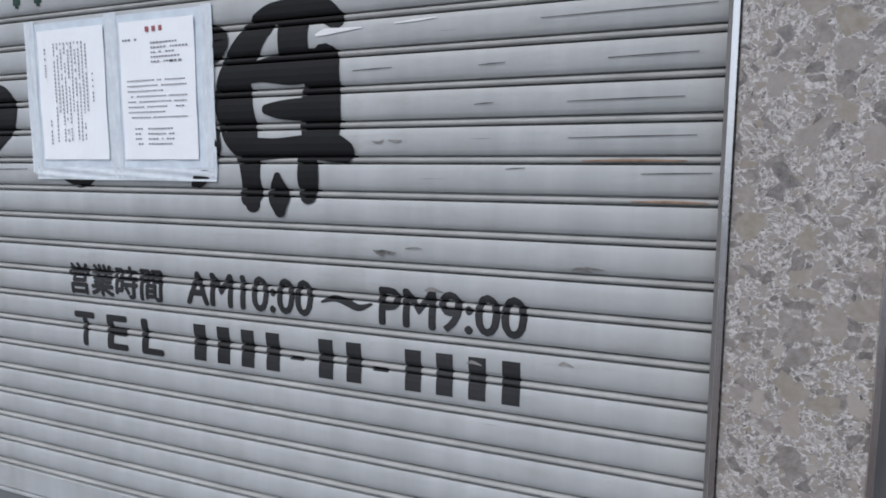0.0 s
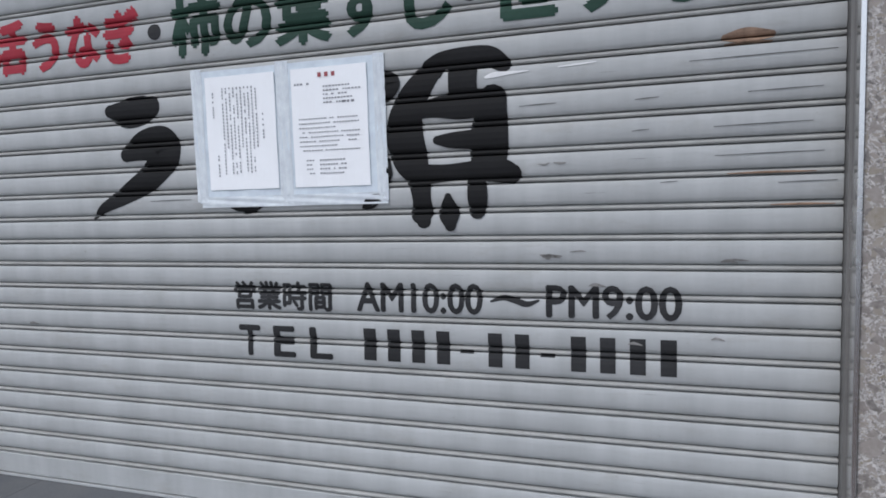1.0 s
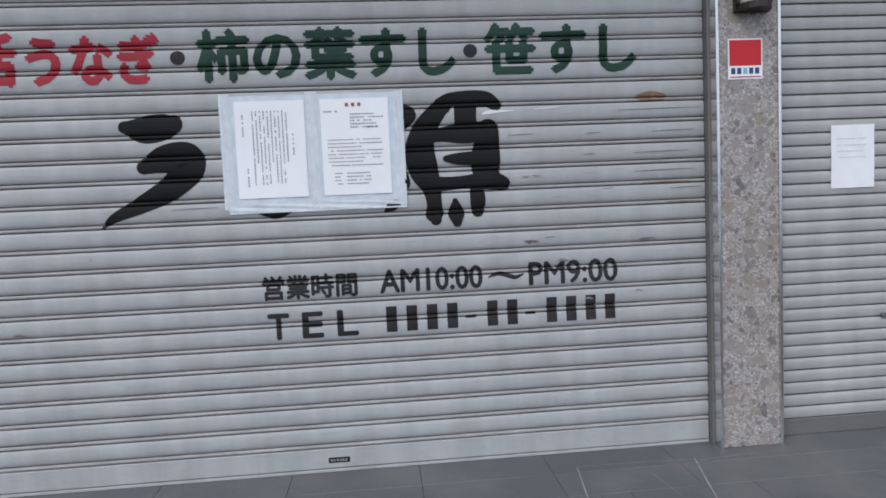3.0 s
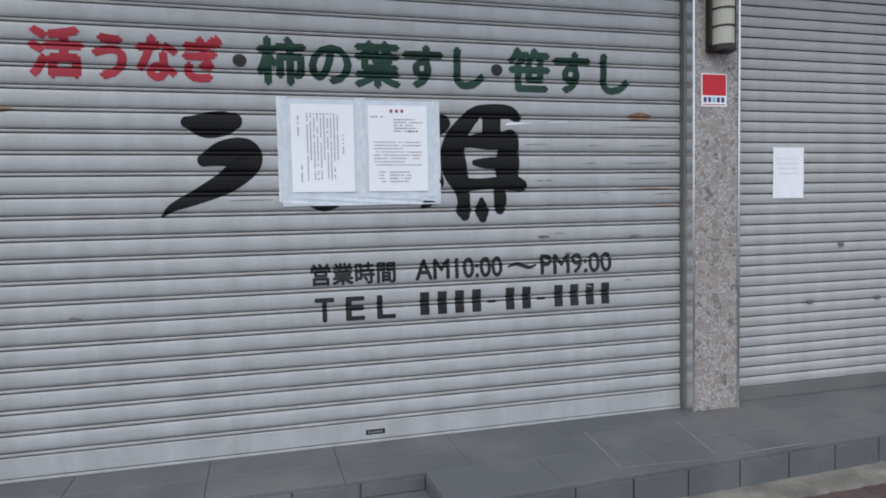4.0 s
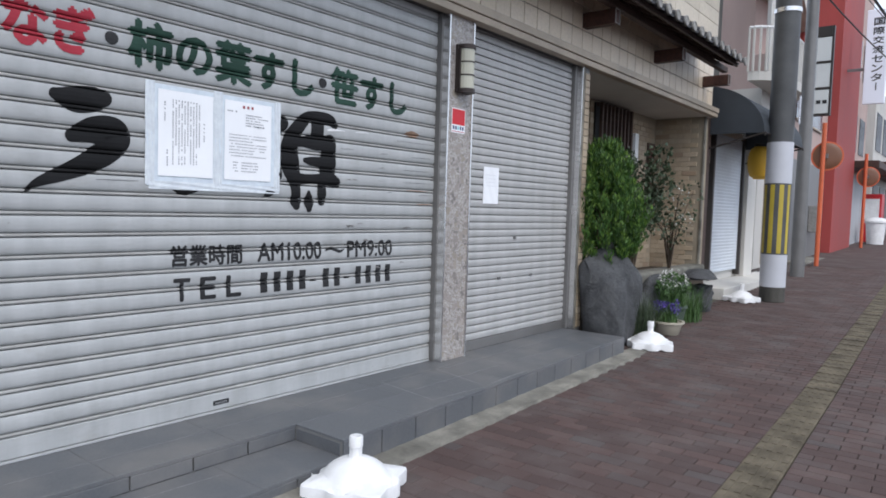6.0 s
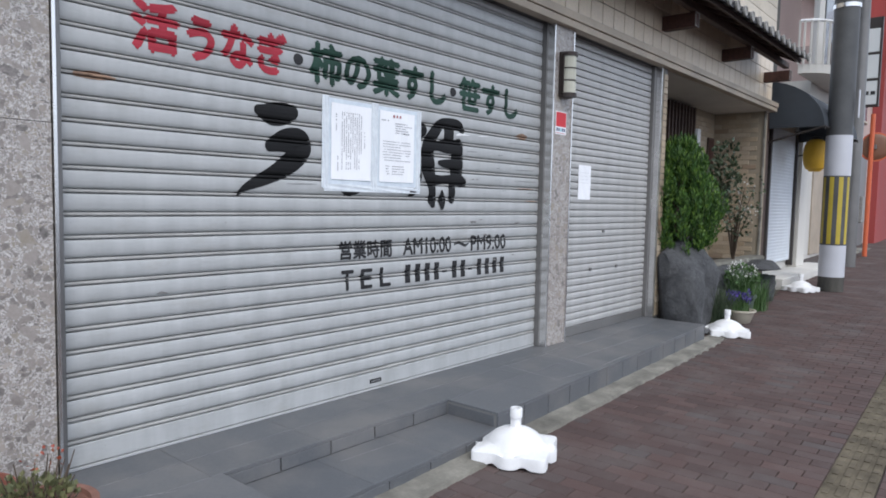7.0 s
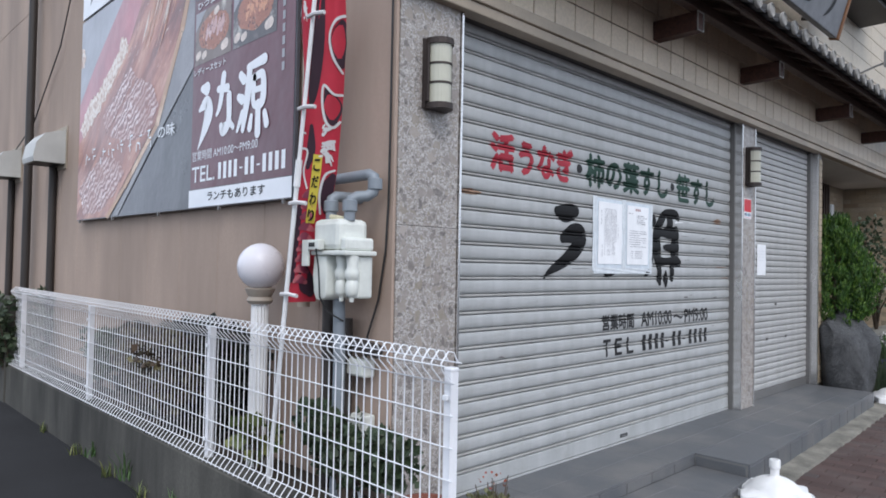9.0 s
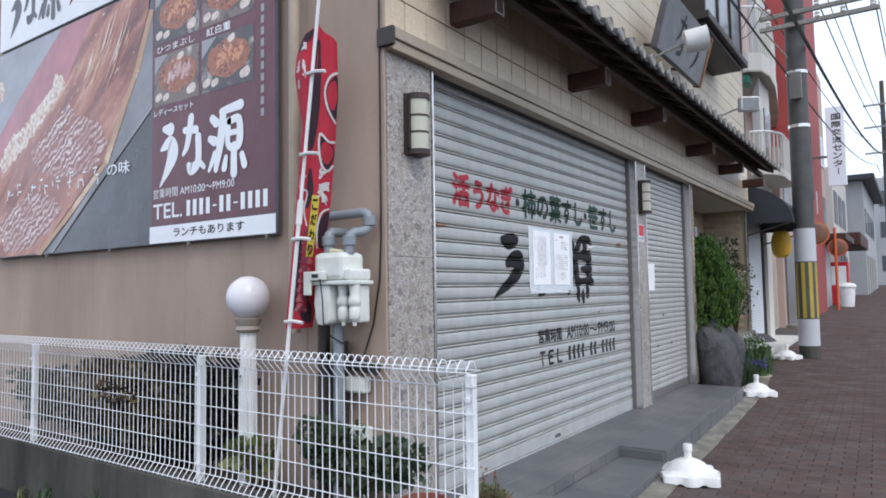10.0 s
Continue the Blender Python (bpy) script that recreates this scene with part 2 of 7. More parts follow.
def add_lathe(bm, rings, seg=24, m=None):
    """Rings of (radius, height), closed at both ends."""
    t = bmesh.new()
    loops = []
    for r, h in rings:
        loops.append([t.verts.new((r * math.cos(2 * math.pi * i / seg), r * math.sin(2 * math.pi * i / seg), h)) for i in range(seg)])
    for a, b in zip(loops, loops[1:]):
        for i in range(seg):
            t.faces.new((a[i], a[(i + 1) % seg], b[(i + 1) % seg], b[i]))
    t.faces.new(list(reversed(loops[0])))
    t.faces.new(loops[-1])
    merge(bm, t, m)


def add_tube(bm, pts, r, seg=8, ends=True):
    """A round bar through the points; r is one radius or one for each point."""
    pts = [Vector(p) for p in pts]
    rr = r if isinstance(r, (list, tuple)) else [r] * len(pts)
    loops, side = [], None
    for i, p in enumerate(pts):
        d = (pts[min(i + 1, len(pts) - 1)] - pts[max(i - 1, 0)]).normalized()
        if side is None:
            side = d.orthogonal().normalized()
        side = (side - d * side.dot(d)).normalized()
        up = d.cross(side)
        loops.append([bm.verts.new(p + rr[i] * (math.cos(2 * math.pi * k / seg) * side + math.sin(2 * math.pi * k / seg) * up)) for k in range(seg)])
    for a, b in zip(loops, loops[1:]):
        for k in range(seg):
            bm.faces.new((a[k], a[(k + 1) % seg], b[(k + 1) % seg], b[k]))
    if ends:
        bm.faces.new(list(reversed(loops[0])))
        bm.faces.new(loops[-1])


def mesh_of(bm, name, material, smooth=False):
    me = bpy.data.meshes.new(name)
    bmesh.ops.recalc_face_normals(bm, faces=bm.faces)
    bm.to_mesh(me)
    bm.free()
    if smooth:
        me.shade_smooth()
        me.set_sharp_from_angle(angle=radians(40))
    me.materials.append(material)
    return me


def part(name, bm, material, parent, label="", at=None, smooth=False):
    me = bm if isinstance(bm, bpy.types.Mesh) else mesh_of(bm, name, material, smooth)
    ob = new(name, me)
    ob.parent = parent
    if at is not None:
        ob.matrix_basis = at
    if label:
        ob["label"] = label
    return ob


def solid(name, bm, material, label="", category="", kind="", smooth=False, group=""):
    return tagged(new(name, mesh_of(bm, name, material, smooth)), label, category, group, kind)


def thing(name, at, label, category, group="", kind=""):
    ob = new(name)
    ob.empty_display_size = 0.1
    ob.matrix_basis = at if isinstance(at, Matrix) else Matrix.Translation(at)
    return tagged(ob, label, category, group, kind)


def box_part(name, b, material, parent, bevel=0.0, label=""):
    bm = bmesh.new()
    add_box(bm, *b, bevel)
    return part(name, bm, material, parent, label)


def rise(x):
    """Height of the street, which climbs gently past the shop."""
    return 0.022 * max(0.0, min(x, 150) - 2.2)


def front(x):
    """The line of the step's foot, a little askew to the shopfront."""
    return -0.84 + 0.0457 * (x + 1.37)


# ---- lettering, laid out in (u, v) and mapped on a surface ----
def glyphs(body, weight=0.0, shear=0.0):
    c = bpy.data.curves.new("letters", "FONT")
    c.body, c.offset, c.resolution_u, c.shear = body, weight, 3, shear
    o = bpy.data.objects.new("letters", c)
    scene.collection.objects.link(o)
    me = bpy.data.meshes.new_from_object(o)
    vs = [(v.co.x, v.co.y) for v in me.vertices]
    fs = [tuple(p.vertices) for p in me.polygons]
    bpy.data.objects.remove(o)
    bpy.data.curves.remove(c)
    bpy.data.meshes.remove(me)
    return vs, fs


def text_into(bm, body, u0, u1, v0, v1, weight=0.0, place=None):
    """Letters stretched to fill the box u0..u1, v0..v1; place maps (u, v) to a point."""
    place = place or (lambda u, v: Vector((u, 0, v)))
    vs, fs = glyphs(body)
    a = np.array(vs)
    lo, hi = a.min(0), a.max(0)
    a = (a - lo) / np.maximum(hi - lo, 1e-6)
    d = weight * (v1 - v0)
    shifts = ((0, 0), (d, 0.0), (-d, 0.0), (0, d), (0, -d)) if weight else ((0, 0),)
    u0, u1, v0, v1 = u0 + d, u1 - d, v0 + d, v1 - d
    e = place(u0 + 1, v0) - place(u0, v0)
    out = e.cross(place(u0, v0 + 1) - place(u0, v0)).normalized()
    for k, (du, dv) in enumerate(shifts):
        made = [bm.verts.new(place(u0 + du + (u1 - u0) * p[0], v0 + dv + (v1 - v0) * p[1]) + out * 0.00025 * k) for p in a]
        for f in fs:
            if len(set(f)) > 2:
                try:
                    bm.faces.new([made[i] for i in f])
                except ValueError:
                    pass


def stroke_into(bm, pts, place=None, lift=0.0):
    """A brush stroke: a centre line of (u, v, width), smoothed, with rounded ends."""
    place = place or (lambda u, v: Vector((u, -lift, v)))
    p = np.array([pts[0], *pts, pts[-1]], float)
    line = []
    for i in range(1, len(p) - 2):
        for s in np.linspace(0, 1, 9)[: 9 if i == len(p) - 3 else 8]:
            a, b, c, d = p[i - 1], p[i], p[i + 1], p[i + 2]
            line.append(0.5 * ((2 * b) + (c - a) * s + (2 * a - 5 * b + 4 * c - d) * s * s + (3 * b - a - 3 * c + d) * s ** 3))
    line = np.array(line)
    tan = np.gradient(line[:, :2], axis=0)
    tan /= np.linalg.norm(tan, axis=1)[:, None] + 1e-9
    nor = np.stack([-tan[:, 1], tan[:, 0]], 1)
    w = np.maximum(line[:, 2:3], 0.002) / 2
    left, right = line[:, :2] + nor * w, line[:, :2] - nor * w
    ca = [line[0, :2] - tan[0] * w[0] * math.sin(a) + nor[0] * w[0] * math.cos(a) for a in np.linspace(0, math.pi, 7)[1:-1]][::-1]
    cb = [line[-1, :2] + tan[-1] * w[-1] * math.sin(a) + nor[-1] * w[-1] * math.cos(a) for a in np.linspace(0, math.pi, 7)[1:-1]]
    for i in range(len(line) - 1):
        q = [left[i], left[i + 1], right[i + 1], right[i]]
        bm.faces.new([bm.verts.new(place(*x)) for x in q])
    bm.faces.new([bm.verts.new(place(*x)) for x in [left[0], right[0], *ca]])
    bm.faces.new([bm.verts.new(place(*x)) for x in [left[-1], *cb, right[-1]]])


def rect_into(bm, u0, u1, v0, v1, place=None):
    place = place or (lambda u, v: Vector((u, 0, v)))
    bm.faces.new([bm.verts.new(place(*q)) for q in ((u0, v0), (u1, v0), (u1, v1), (u0, v1))])


# ---- ground, road and pavement ----
def strip(name, xs, y0, y1, z, material, label, category="ground", edges=None):
    bm = bmesh.new()
    rows = []
    for x in xs:
        a = edges(x) if edges else (y0, y1)
        rows.append([bm.verts.new((x, y, rise(x) + z)) for y in a])
    for a, b in zip(rows, rows[1:]):
        bm.faces.new((a[0], b[0], b[1], a[1]))
    return solid(name, bm, material, label, category, "structure")


XS = [-500, -100, -20, -4.4, 2.2, 8, 14, 22, 40, 80, 150, 700]
strip("ground", XS, -500, 500, -0.05, M["asphalt"], "dark worn asphalt street and side lane", "ground")
PAVE_EDGE = -5.2
pavement = strip("pavement", [-4.45, 2.2, 8, 14, 22, 40, 80, 150], 0, 0, -0.012, M["joint"], "dark red brick pavement with sandy joints", "pavement",
                 lambda x: (PAVE_EDGE + 0.03 * x, 2.0 if x > 2.6 else front(x) + 0.3))

# ---- the tiled step in front of the shutters ----
STEP_Z, LOW_Z = 0.17, 0.085
TILE = 0.288


def step_block(name, x0, x1, back, fore, z0, z1, label):
    """A cement core of the step; back and fore give y at x."""
    bm = bmesh.new()
    v = [bm.verts.new((x, f(x), z)) for z in (z0, z1) for x in (x0, x1) for f in (back, fore)]
    for q in ((0, 1, 3, 2), (4, 6, 7, 5), (0, 4, 5, 1), (2, 3, 7, 6), (1, 5, 7, 3), (0, 2, 6, 4)):
        bm.faces.new([v[i] for i in q])
    return solid(name, bm, M["mortar"], label, "step", "structure")


NOTCH0, NOTCH1, NOTCH_Y = -2.87, -1.37, -0.47
step_main = step_block("front_step", -4.11, 2.41, lambda x: 0.12, lambda x: NOTCH_Y + 0.012, -0.05, STEP_Z - 0.012, "dark grey tiled step along the shutters")
step_left = step_block("front_step_end", -4.11, NOTCH0, lambda x: NOTCH_Y + 0.012, lambda x: front(x) + 0.012, -0.05, STEP_Z - 0.012, "dark grey tiled end of the front step")
step_right = step_block("front_step_landing", NOTCH1, 2.41, lambda x: NOTCH_Y + 0.012, lambda x: front(x) + 0.012, -0.05, STEP_Z - 0.012, "dark grey tiled landing before the small shutter")
step_low = step_block("low_step", NOTCH0, NOTCH1, lambda x: NOTCH_Y + 0.012, lambda x: front(x) + 0.012, -0.05, LOW_Z - 0.012, "low dark grey tiled step set into the front step")


def tread(parent, x0, x1, y0, y1, z, skew=False):
    """One floor tile of the step, with a rounded rim; skew lets its fore edge follow the step's line."""
    bm = bmesh.new()
    g = 0.0009
    ya, yb = (front(x0), front(x1)) if skew else (y0, y0)
    base = [(x0 + g, ya + (0 if skew else g)), (x1 - g, yb + (0 if skew else g)), (x1 - g, y1 - g), (x0 + g, y1 - g)]
    low = [bm.verts.new((x, y, z - 0.018)) for x, y in base]
    mid = [bm.verts.new((x, y, z - 0.0016)) for x, y in base]
    cx, cy = sum(p[0] for p in base) / 4, sum(p[1] for p in base) / 4
    top = [bm.verts.new((x + (0.0016 if x < cx else -0.0016), y + (0.0016 if y < cy else -0.0016), z)) for x, y in base]
    for a, b in ((low, mid), (mid, top)):
        for i in range(4):
            bm.faces.new((a[i], a[(i + 1) % 4], b[(i + 1) % 4], b[i]))
    bm.faces.new(top)
    part("floor_tile", bm, M["slab"], parent)


def risers(parent, x0, x1, line, z0, z1, along_y=None):
    n = max(1, round((x1 - x0) / TILE))
    for i in range(n):
        a, b = x0 + (x1 - x0) * i / n, x0 + (x1 - x0) * (i + 1) / n
        bm = bmesh.new()
        add_box(bm, -(b - a) / 2 + 0.004, (b - a) / 2 - 0.004, -0.002, 0.018, z0, z1, 0.003)
        c = (a + b) / 2
        at = pose(c, line(c), 0, 0, 0, math.degrees(math.atan(line(c + 0.5) - line(c - 0.5)))) if along_y is None else pose(along_y, c, 0, 0, 0, -90 if along_y > -2 else 90)
        part("riser_tile", bm, M["slab"], parent, at=at)


def tread_row(parent, x0, x1, y0, y1, z, skew=False):
    n = max(1, round((x1 - x0) / (TILE * 2)))
    for i in range(n):
        tread(parent, x0 + (x1 - x0) * i / n, x0 + (x1 - x0) * (i + 1) / n, y0, y1, z, skew)


tread_row(step_main, -4.11, 2.41, -0.235, 0.05, STEP_Z)
tread_row(step_main, -4.11, 2.41, NOTCH_Y, -0.235, STEP_Z)
tread_row(step_left, -4.11, NOTCH0, 0, NOTCH_Y, STEP_Z, True)
tread_row(step_right, NOTCH1, 2.41, 0, NOTCH_Y, STEP_Z, True)
tread_row(step_low, NOTCH0, NOTCH1, 0, NOTCH_Y, LOW_Z, True)
risers(step_left, -4.11, NOTCH0, front, -0.01, STEP_Z - 0.02)
risers(step_right, NOTCH1, 2.41, front, -0.01, STEP_Z - 0.02)
risers(step_low, NOTCH0, NOTCH1, front, -0.01, LOW_Z - 0.02)
risers(step_right, front(NOTCH1) + 0.02, NOTCH_Y, front, LOW_Z + 0.001, STEP_Z - 0.02, NOTCH1)
risers(step_left, front(NOTCH0) + 0.02, NOTCH_Y, front, LOW_Z + 0.001, STEP_Z - 0.02, NOTCH0)
risers(step_main, NOTCH0, NOTCH1, lambda x: NOTCH_Y, LOW_Z + 0.001, STEP_Z - 0.02)

bm = bmesh.new()
rows = []
for i in range(181):
    x = -4.3 + i * 0.04
    o = front(x) - 0.165 + 0.008 * noise.noise((x * 2, 0, 0)) + 0.006 * noise.noise((x * 14, 3, 0))
    row = []
    for k in range(6):
        f = k / 5
        h = 0.028 - 0.010 * f + 0.006 * noise.noise((x * 9, f * 3, 1)) + 0.004 * noise.noise((x * 30, f * 8, 2))
        row.append(bm.verts.new((x, front(x) + 0.02 + (o - front(x)) * f, h)))
    row.append(bm.verts.new((x, o + 0.006, -0.03)))
    rows.append(row)
for a, b in zip(rows, rows[1:]):
    for k in range(6):
        bm.faces.new((a[k], b[k], b[k + 1], a[k + 1]))
solid("kerb", bm, M["kerb"], "pale worn concrete edging along the step", "kerb", "structure")

CHALK = plain("chalky_scrape", (0.36, 0.36, 0.36), 0.8, vary=0.3, stain=40)
for x0, y0, x1, y1, w in ((-0.43, -0.18, -0.51, -0.71, 0.006), (-0.51, -0.71, -0.05, -0.76, 0.005), (0.13, -0.18, 0.0, -0.7, 0.007), (-0.42, -0.18, 0.1, -0.2, 0.003), (0.08, -0.74, 0.58, -0.72, 0.01), (0.13, -0.22, 0.42, -0.19, 0.004), (-0.13, -0.31, -0.1, -0.55, 0.003), (-3.3, -0.42, -3.1, -0.50, 0.005), (-3.6, -0.62, -3.25, -0.75, 0.006), (-2.3, -0.58, -1.9, -0.60, 0.004)):
    bm = bmesh.new()
    z = LOW_Z if NOTCH0 < x0 < NOTCH1 and y0 < NOTCH_Y else STEP_Z
    stroke_into(bm, [(x0, y0, w * 0.6), ((x0 + x1) / 2, (y0 + y1) / 2 + 0.004, w), (x1, y1, w * 0.6)], lambda u, v, z=z: Vector((u, v, z + 0.0025)))
    part("chalk_scrape", bm, CHALK, step_low if z == LOW_Z else step_main, "pale chalky scrape")

# ---- roller shutters ----
PITCH, Z0 = 0.0976, 0.1839
PROFILE = [(0.028, 0.0), (0.028, 0.0034), (0.0025, 0.0042), (-0.0008, 0.0080), (-0.0012, 0.0115), (0.0008, 0.0148), (0.0045, 0.0178), (0.028, 0.0184), (0.028, 0.0234), (0.0060, 0.0244), (0.0020, 0.0300), (-0.0008, 0.038), (-0.0026, 0.058), (-0.0018, 0.078), (0.0010, 0.0940), (0.0022, 0.0962), (0.028, PITCH)]
PROFILE_B = [(0.025, 0.0), (0.025, 0.0026), (0.001, 0.0042), (-0.0025, 0.018), (-0.003, 0.034), (-0.001, 0.052), (0.003, 0.0565), (0.025, 0.0578), (0.025, 0.0616)]


def slat_mesh(name, profile, x0, x1, material):
    bm = bmesh.new()
    a = [bm.verts.new((x0, y, z)) for y, z in profile]
    b = [bm.verts.new((x1, y, z)) for y, z in profile]
    for i in range(len(profile) - 1):
        bm.faces.new((a[i], b[i], b[i + 1], a[i + 1]))
    me = mesh_of(bm, name, material, True)
    if len(profile) > 10:
        me.materials.append(M["bead"])
        for f in me.polygons:
            if profile[1][1] < f.center.z < profile[7][1]:
                f.material_index = 1
    return me


def relief(z):
    """Depth of the large shutter's face at the height z."""
    k = (z - Z0) % PITCH
    return float(np.interp(k, [p[1] for p in PROFILE], [p[0] for p in PROFILE]))


def drape(bm, z0, z1, lift=0.0012):
    """Cut flat lettering along the slats and press it onto their relief."""
    for n in range(int((z0 - Z0) / PITCH) - 1, int((z1 - Z0) / PITCH) + 2):
        for _, h in PROFILE[:-1]:
            z = Z0 + n * PITCH + h
            if z0 < z < z1:
                bmesh.ops.bisect_plane(bm, geom=bm.verts[:] + bm.edges[:] + bm.faces[:], plane_co=(0, 0, z), plane_no=(0, 0, 1), dist=1e-5)
    for v in bm.verts:
        v.co.y += relief(v.co.z) - lift
    return bm


SH_L, SH_R = -3.33, 0.293
shutter = thing("roller_shutter", (0, 0, STEP_Z), "wide grey steel roller shutter with painted shop lettering, closed", "shutter")
me = slat_mesh("slat", PROFILE, SH_L, SH_R, M["slat"])
for i in range(1, 27):
    part("slat", me, None, shutter, at=Matrix.Translation((0, 0, Z0 + PITCH * i - STEP_Z)))
bm = bmesh.new()
add_box(bm, SH_L, SH_R, -0.004, 0.03, 0.018, Z0 + PITCH - STEP_Z - 0.0005, 0.003)
add_box(bm, SH_L, SH_R, -0.008, 0.03, 0.001, 0.014, 0.002)
part("bottom_bar", bm, M["slat"], shutter)
bm = bmesh.new()
add_box(bm, -1.57, -1.47, -0.007, 0.0, 0.043, 0.069, 0.003)
plate = part("maker_plate", bm, M["ink_black"], shutter, "small black maker's plate with worn lettering")
bm = bmesh.new()
for i in range(6):
    rect_into(bm, -1.56 + i * 0.0135, -1.551 + i * 0.0135, 0.05, 0.062, lambda u, v: Vector((u, -0.0078, v)))
part("plate_marks", bm, M["chrome"], plate)
for x0, x1 in ((SH_L - 0.05, SH_L), (SH_R, SH_R + 0.014)):
    bm = bmesh.new()
    add_box(bm, x0, x1, -0.045, -0.02, 0, 2.66, 0.003)
    add_box(bm, x0, x1, 0.02, 0.05, 0, 2.66, 0.003)
    add_box(bm, x0 if x0 < -2 else x1 - 0.012, x0 + 0.012 if x0 < -2 else x1, -0.02, 0.02, 0, 2.66)
    part("guide_rail", bm, M["rail"], shutter)

shutter_small = thing("roller_shutter", (0, 0, STEP_Z), "narrow pale grey steel roller shutter, closed", "shutter")
me = slat_mesh("slat", PROFILE_B, 0.66, 2.40, M["slat_small"])
for i in range(42):
    part("slat", me, None, shutter_small, at=Matrix.Translation((0, 0, 0.082 + 0.0616 * i)))
box_part("bottom_bar", (0.66, 2.40, -0.008, 0.02, 0.001, 0.082), M["rail"], shutter_small, 0.003, "dull dark metal bottom bar")
for x0, x1 in ((0.613, 0.66), (2.40, 2.435)):
    box_part("guide_rail", (x0, x1, -0.04, 0.04, 0, 2.66), M["rail"], shutter_small, 0.004)
for x, z in ((1.45, 0.93), (1.22, 0.58), (1.75, 0.58)):
    box_part("lock_plate", (x - 0.02, x + 0.02, -0.012, 0.0, z - 0.012, z + 0.012), M["rail"], shutter_small, 0.004)


# ---- painted lettering on the large shutter (parts of the shutter) ----
def painted(name, material, draw, z0, z1, label):
    bm = bmesh.new()
    draw(bm)
    bmesh.ops.remove_doubles(bm, verts=bm.verts[:], dist=0.00005)
    drape(bm, z0, z1)
    return part(name, bm, material, shutter, label, at=Matrix.Translation((0, 0, -STEP_Z)))


def words(body, u0, u1, v0, v1, weight=0.034):
    return lambda bm: text_into(bm, body, u0, u1, v0, v1, weight)


def dot(x):
    return lambda bm: stroke_into(bm, [(x - 0.002, 2.10, 0.062), (x + 0.002, 2.10, 0.062)])


painted("lettering", M["ink_red"], words("活", -3.03, -2.80, 1.99, 2.225, 0.05), 1.98, 2.24, "red painted lettering")
painted("lettering", M["ink_red"], words("うなぎ", -2.77, -2.20, 1.99, 2.215, 0.05), 1.98, 2.24, "red painted lettering")
painted("lettering", M["ink_green"], words("柿の葉すし", -2.05, -0.885, 1.985, 2.225, 0.042), 1.97, 2.24, "dark green painted lettering")
painted("lettering", M["ink_green"], words("笹すし", -0.76, -0.03, 1.985, 2.225, 0.042), 1.97, 2.24, "dark green painted lettering")
for x in (-2.127, -0.821):
    painted("painted_dot", M["ink_grey"], dot(x), 2.05, 2.15, "faded black painted dot")
painted("lettering", M["ink_grey"], words("営業時間", -1.825, -1.392, 0.995, 1.11, 0.034), 0.98, 1.12, "black painted lettering")
painted("lettering", M["ink_grey"], words("AM10:00", -1.29, -0.805, 1.0, 1.112, 0.032), 0.98, 1.12, "black painted lettering")
painted("lettering", M["ink_grey"], lambda bm: stroke_into(bm, [(-0.775, 1.05, 0.008), (-0.73, 1.064, 0.02), (-0.69, 1.055, 0.022), (-0.65, 1.043, 0.02), (-0.61, 1.056, 0.008)]), 0.98, 1.12, "black painted dash")
painted("lettering", M["ink_grey"], words("PM9:00", -0.585, -0.15, 0.998, 1.112, 0.032), 0.98, 1.12, "black painted lettering")
for ch, u in (("T", -1.81), ("E", -1.655), ("L", -1.495)):
    painted("lettering", M["ink_grey"], words(ch, u, u + 0.098, 0.812, 0.935, 0.032), 0.8, 0.95, "black painted lettering")


for k, x in enumerate(np.linspace(-1.285, -0.235, 12)):
    x = float(x)
    painted("number_bar", M["ink_grey"], (lambda bm, x=x: rect_into(bm, x + 0.01, x + 0.06, 0.862, 0.876)) if k in (4, 7) else (lambda bm, x=x: rect_into(bm, x + 0.018, x + 0.068, 0.818, 0.938)), 0.8, 0.95, "black painted bar")


def brush_a(bm, which):
    def place(u, v):
        return Vector((-2.391 + 0.00253 * (u - 215) - 0.000205 * (v - 228), 0, 1.845 - 0.000111 * (u - 215) - 0.0025 * (v - 228)))
    if which == 0:
        stroke_into(bm, [(222, 244, 22), (255, 248, 48), (290, 242, 46), (304, 238, 34)], place)
        return
    stroke_into(bm, [(256, 314, 26), (290, 300, 50), (326, 298, 58), (334, 318, 50), (300, 352, 44), (250, 382, 30), (205, 405, 16), (186, 424, 3)], place)
    stroke_into(bm, [(318, 292, 30), (334, 304, 44), (328, 326, 50), (300, 345, 36)], lambda u, v: place(u, v) - Vector((0, 0.0004, 0)))


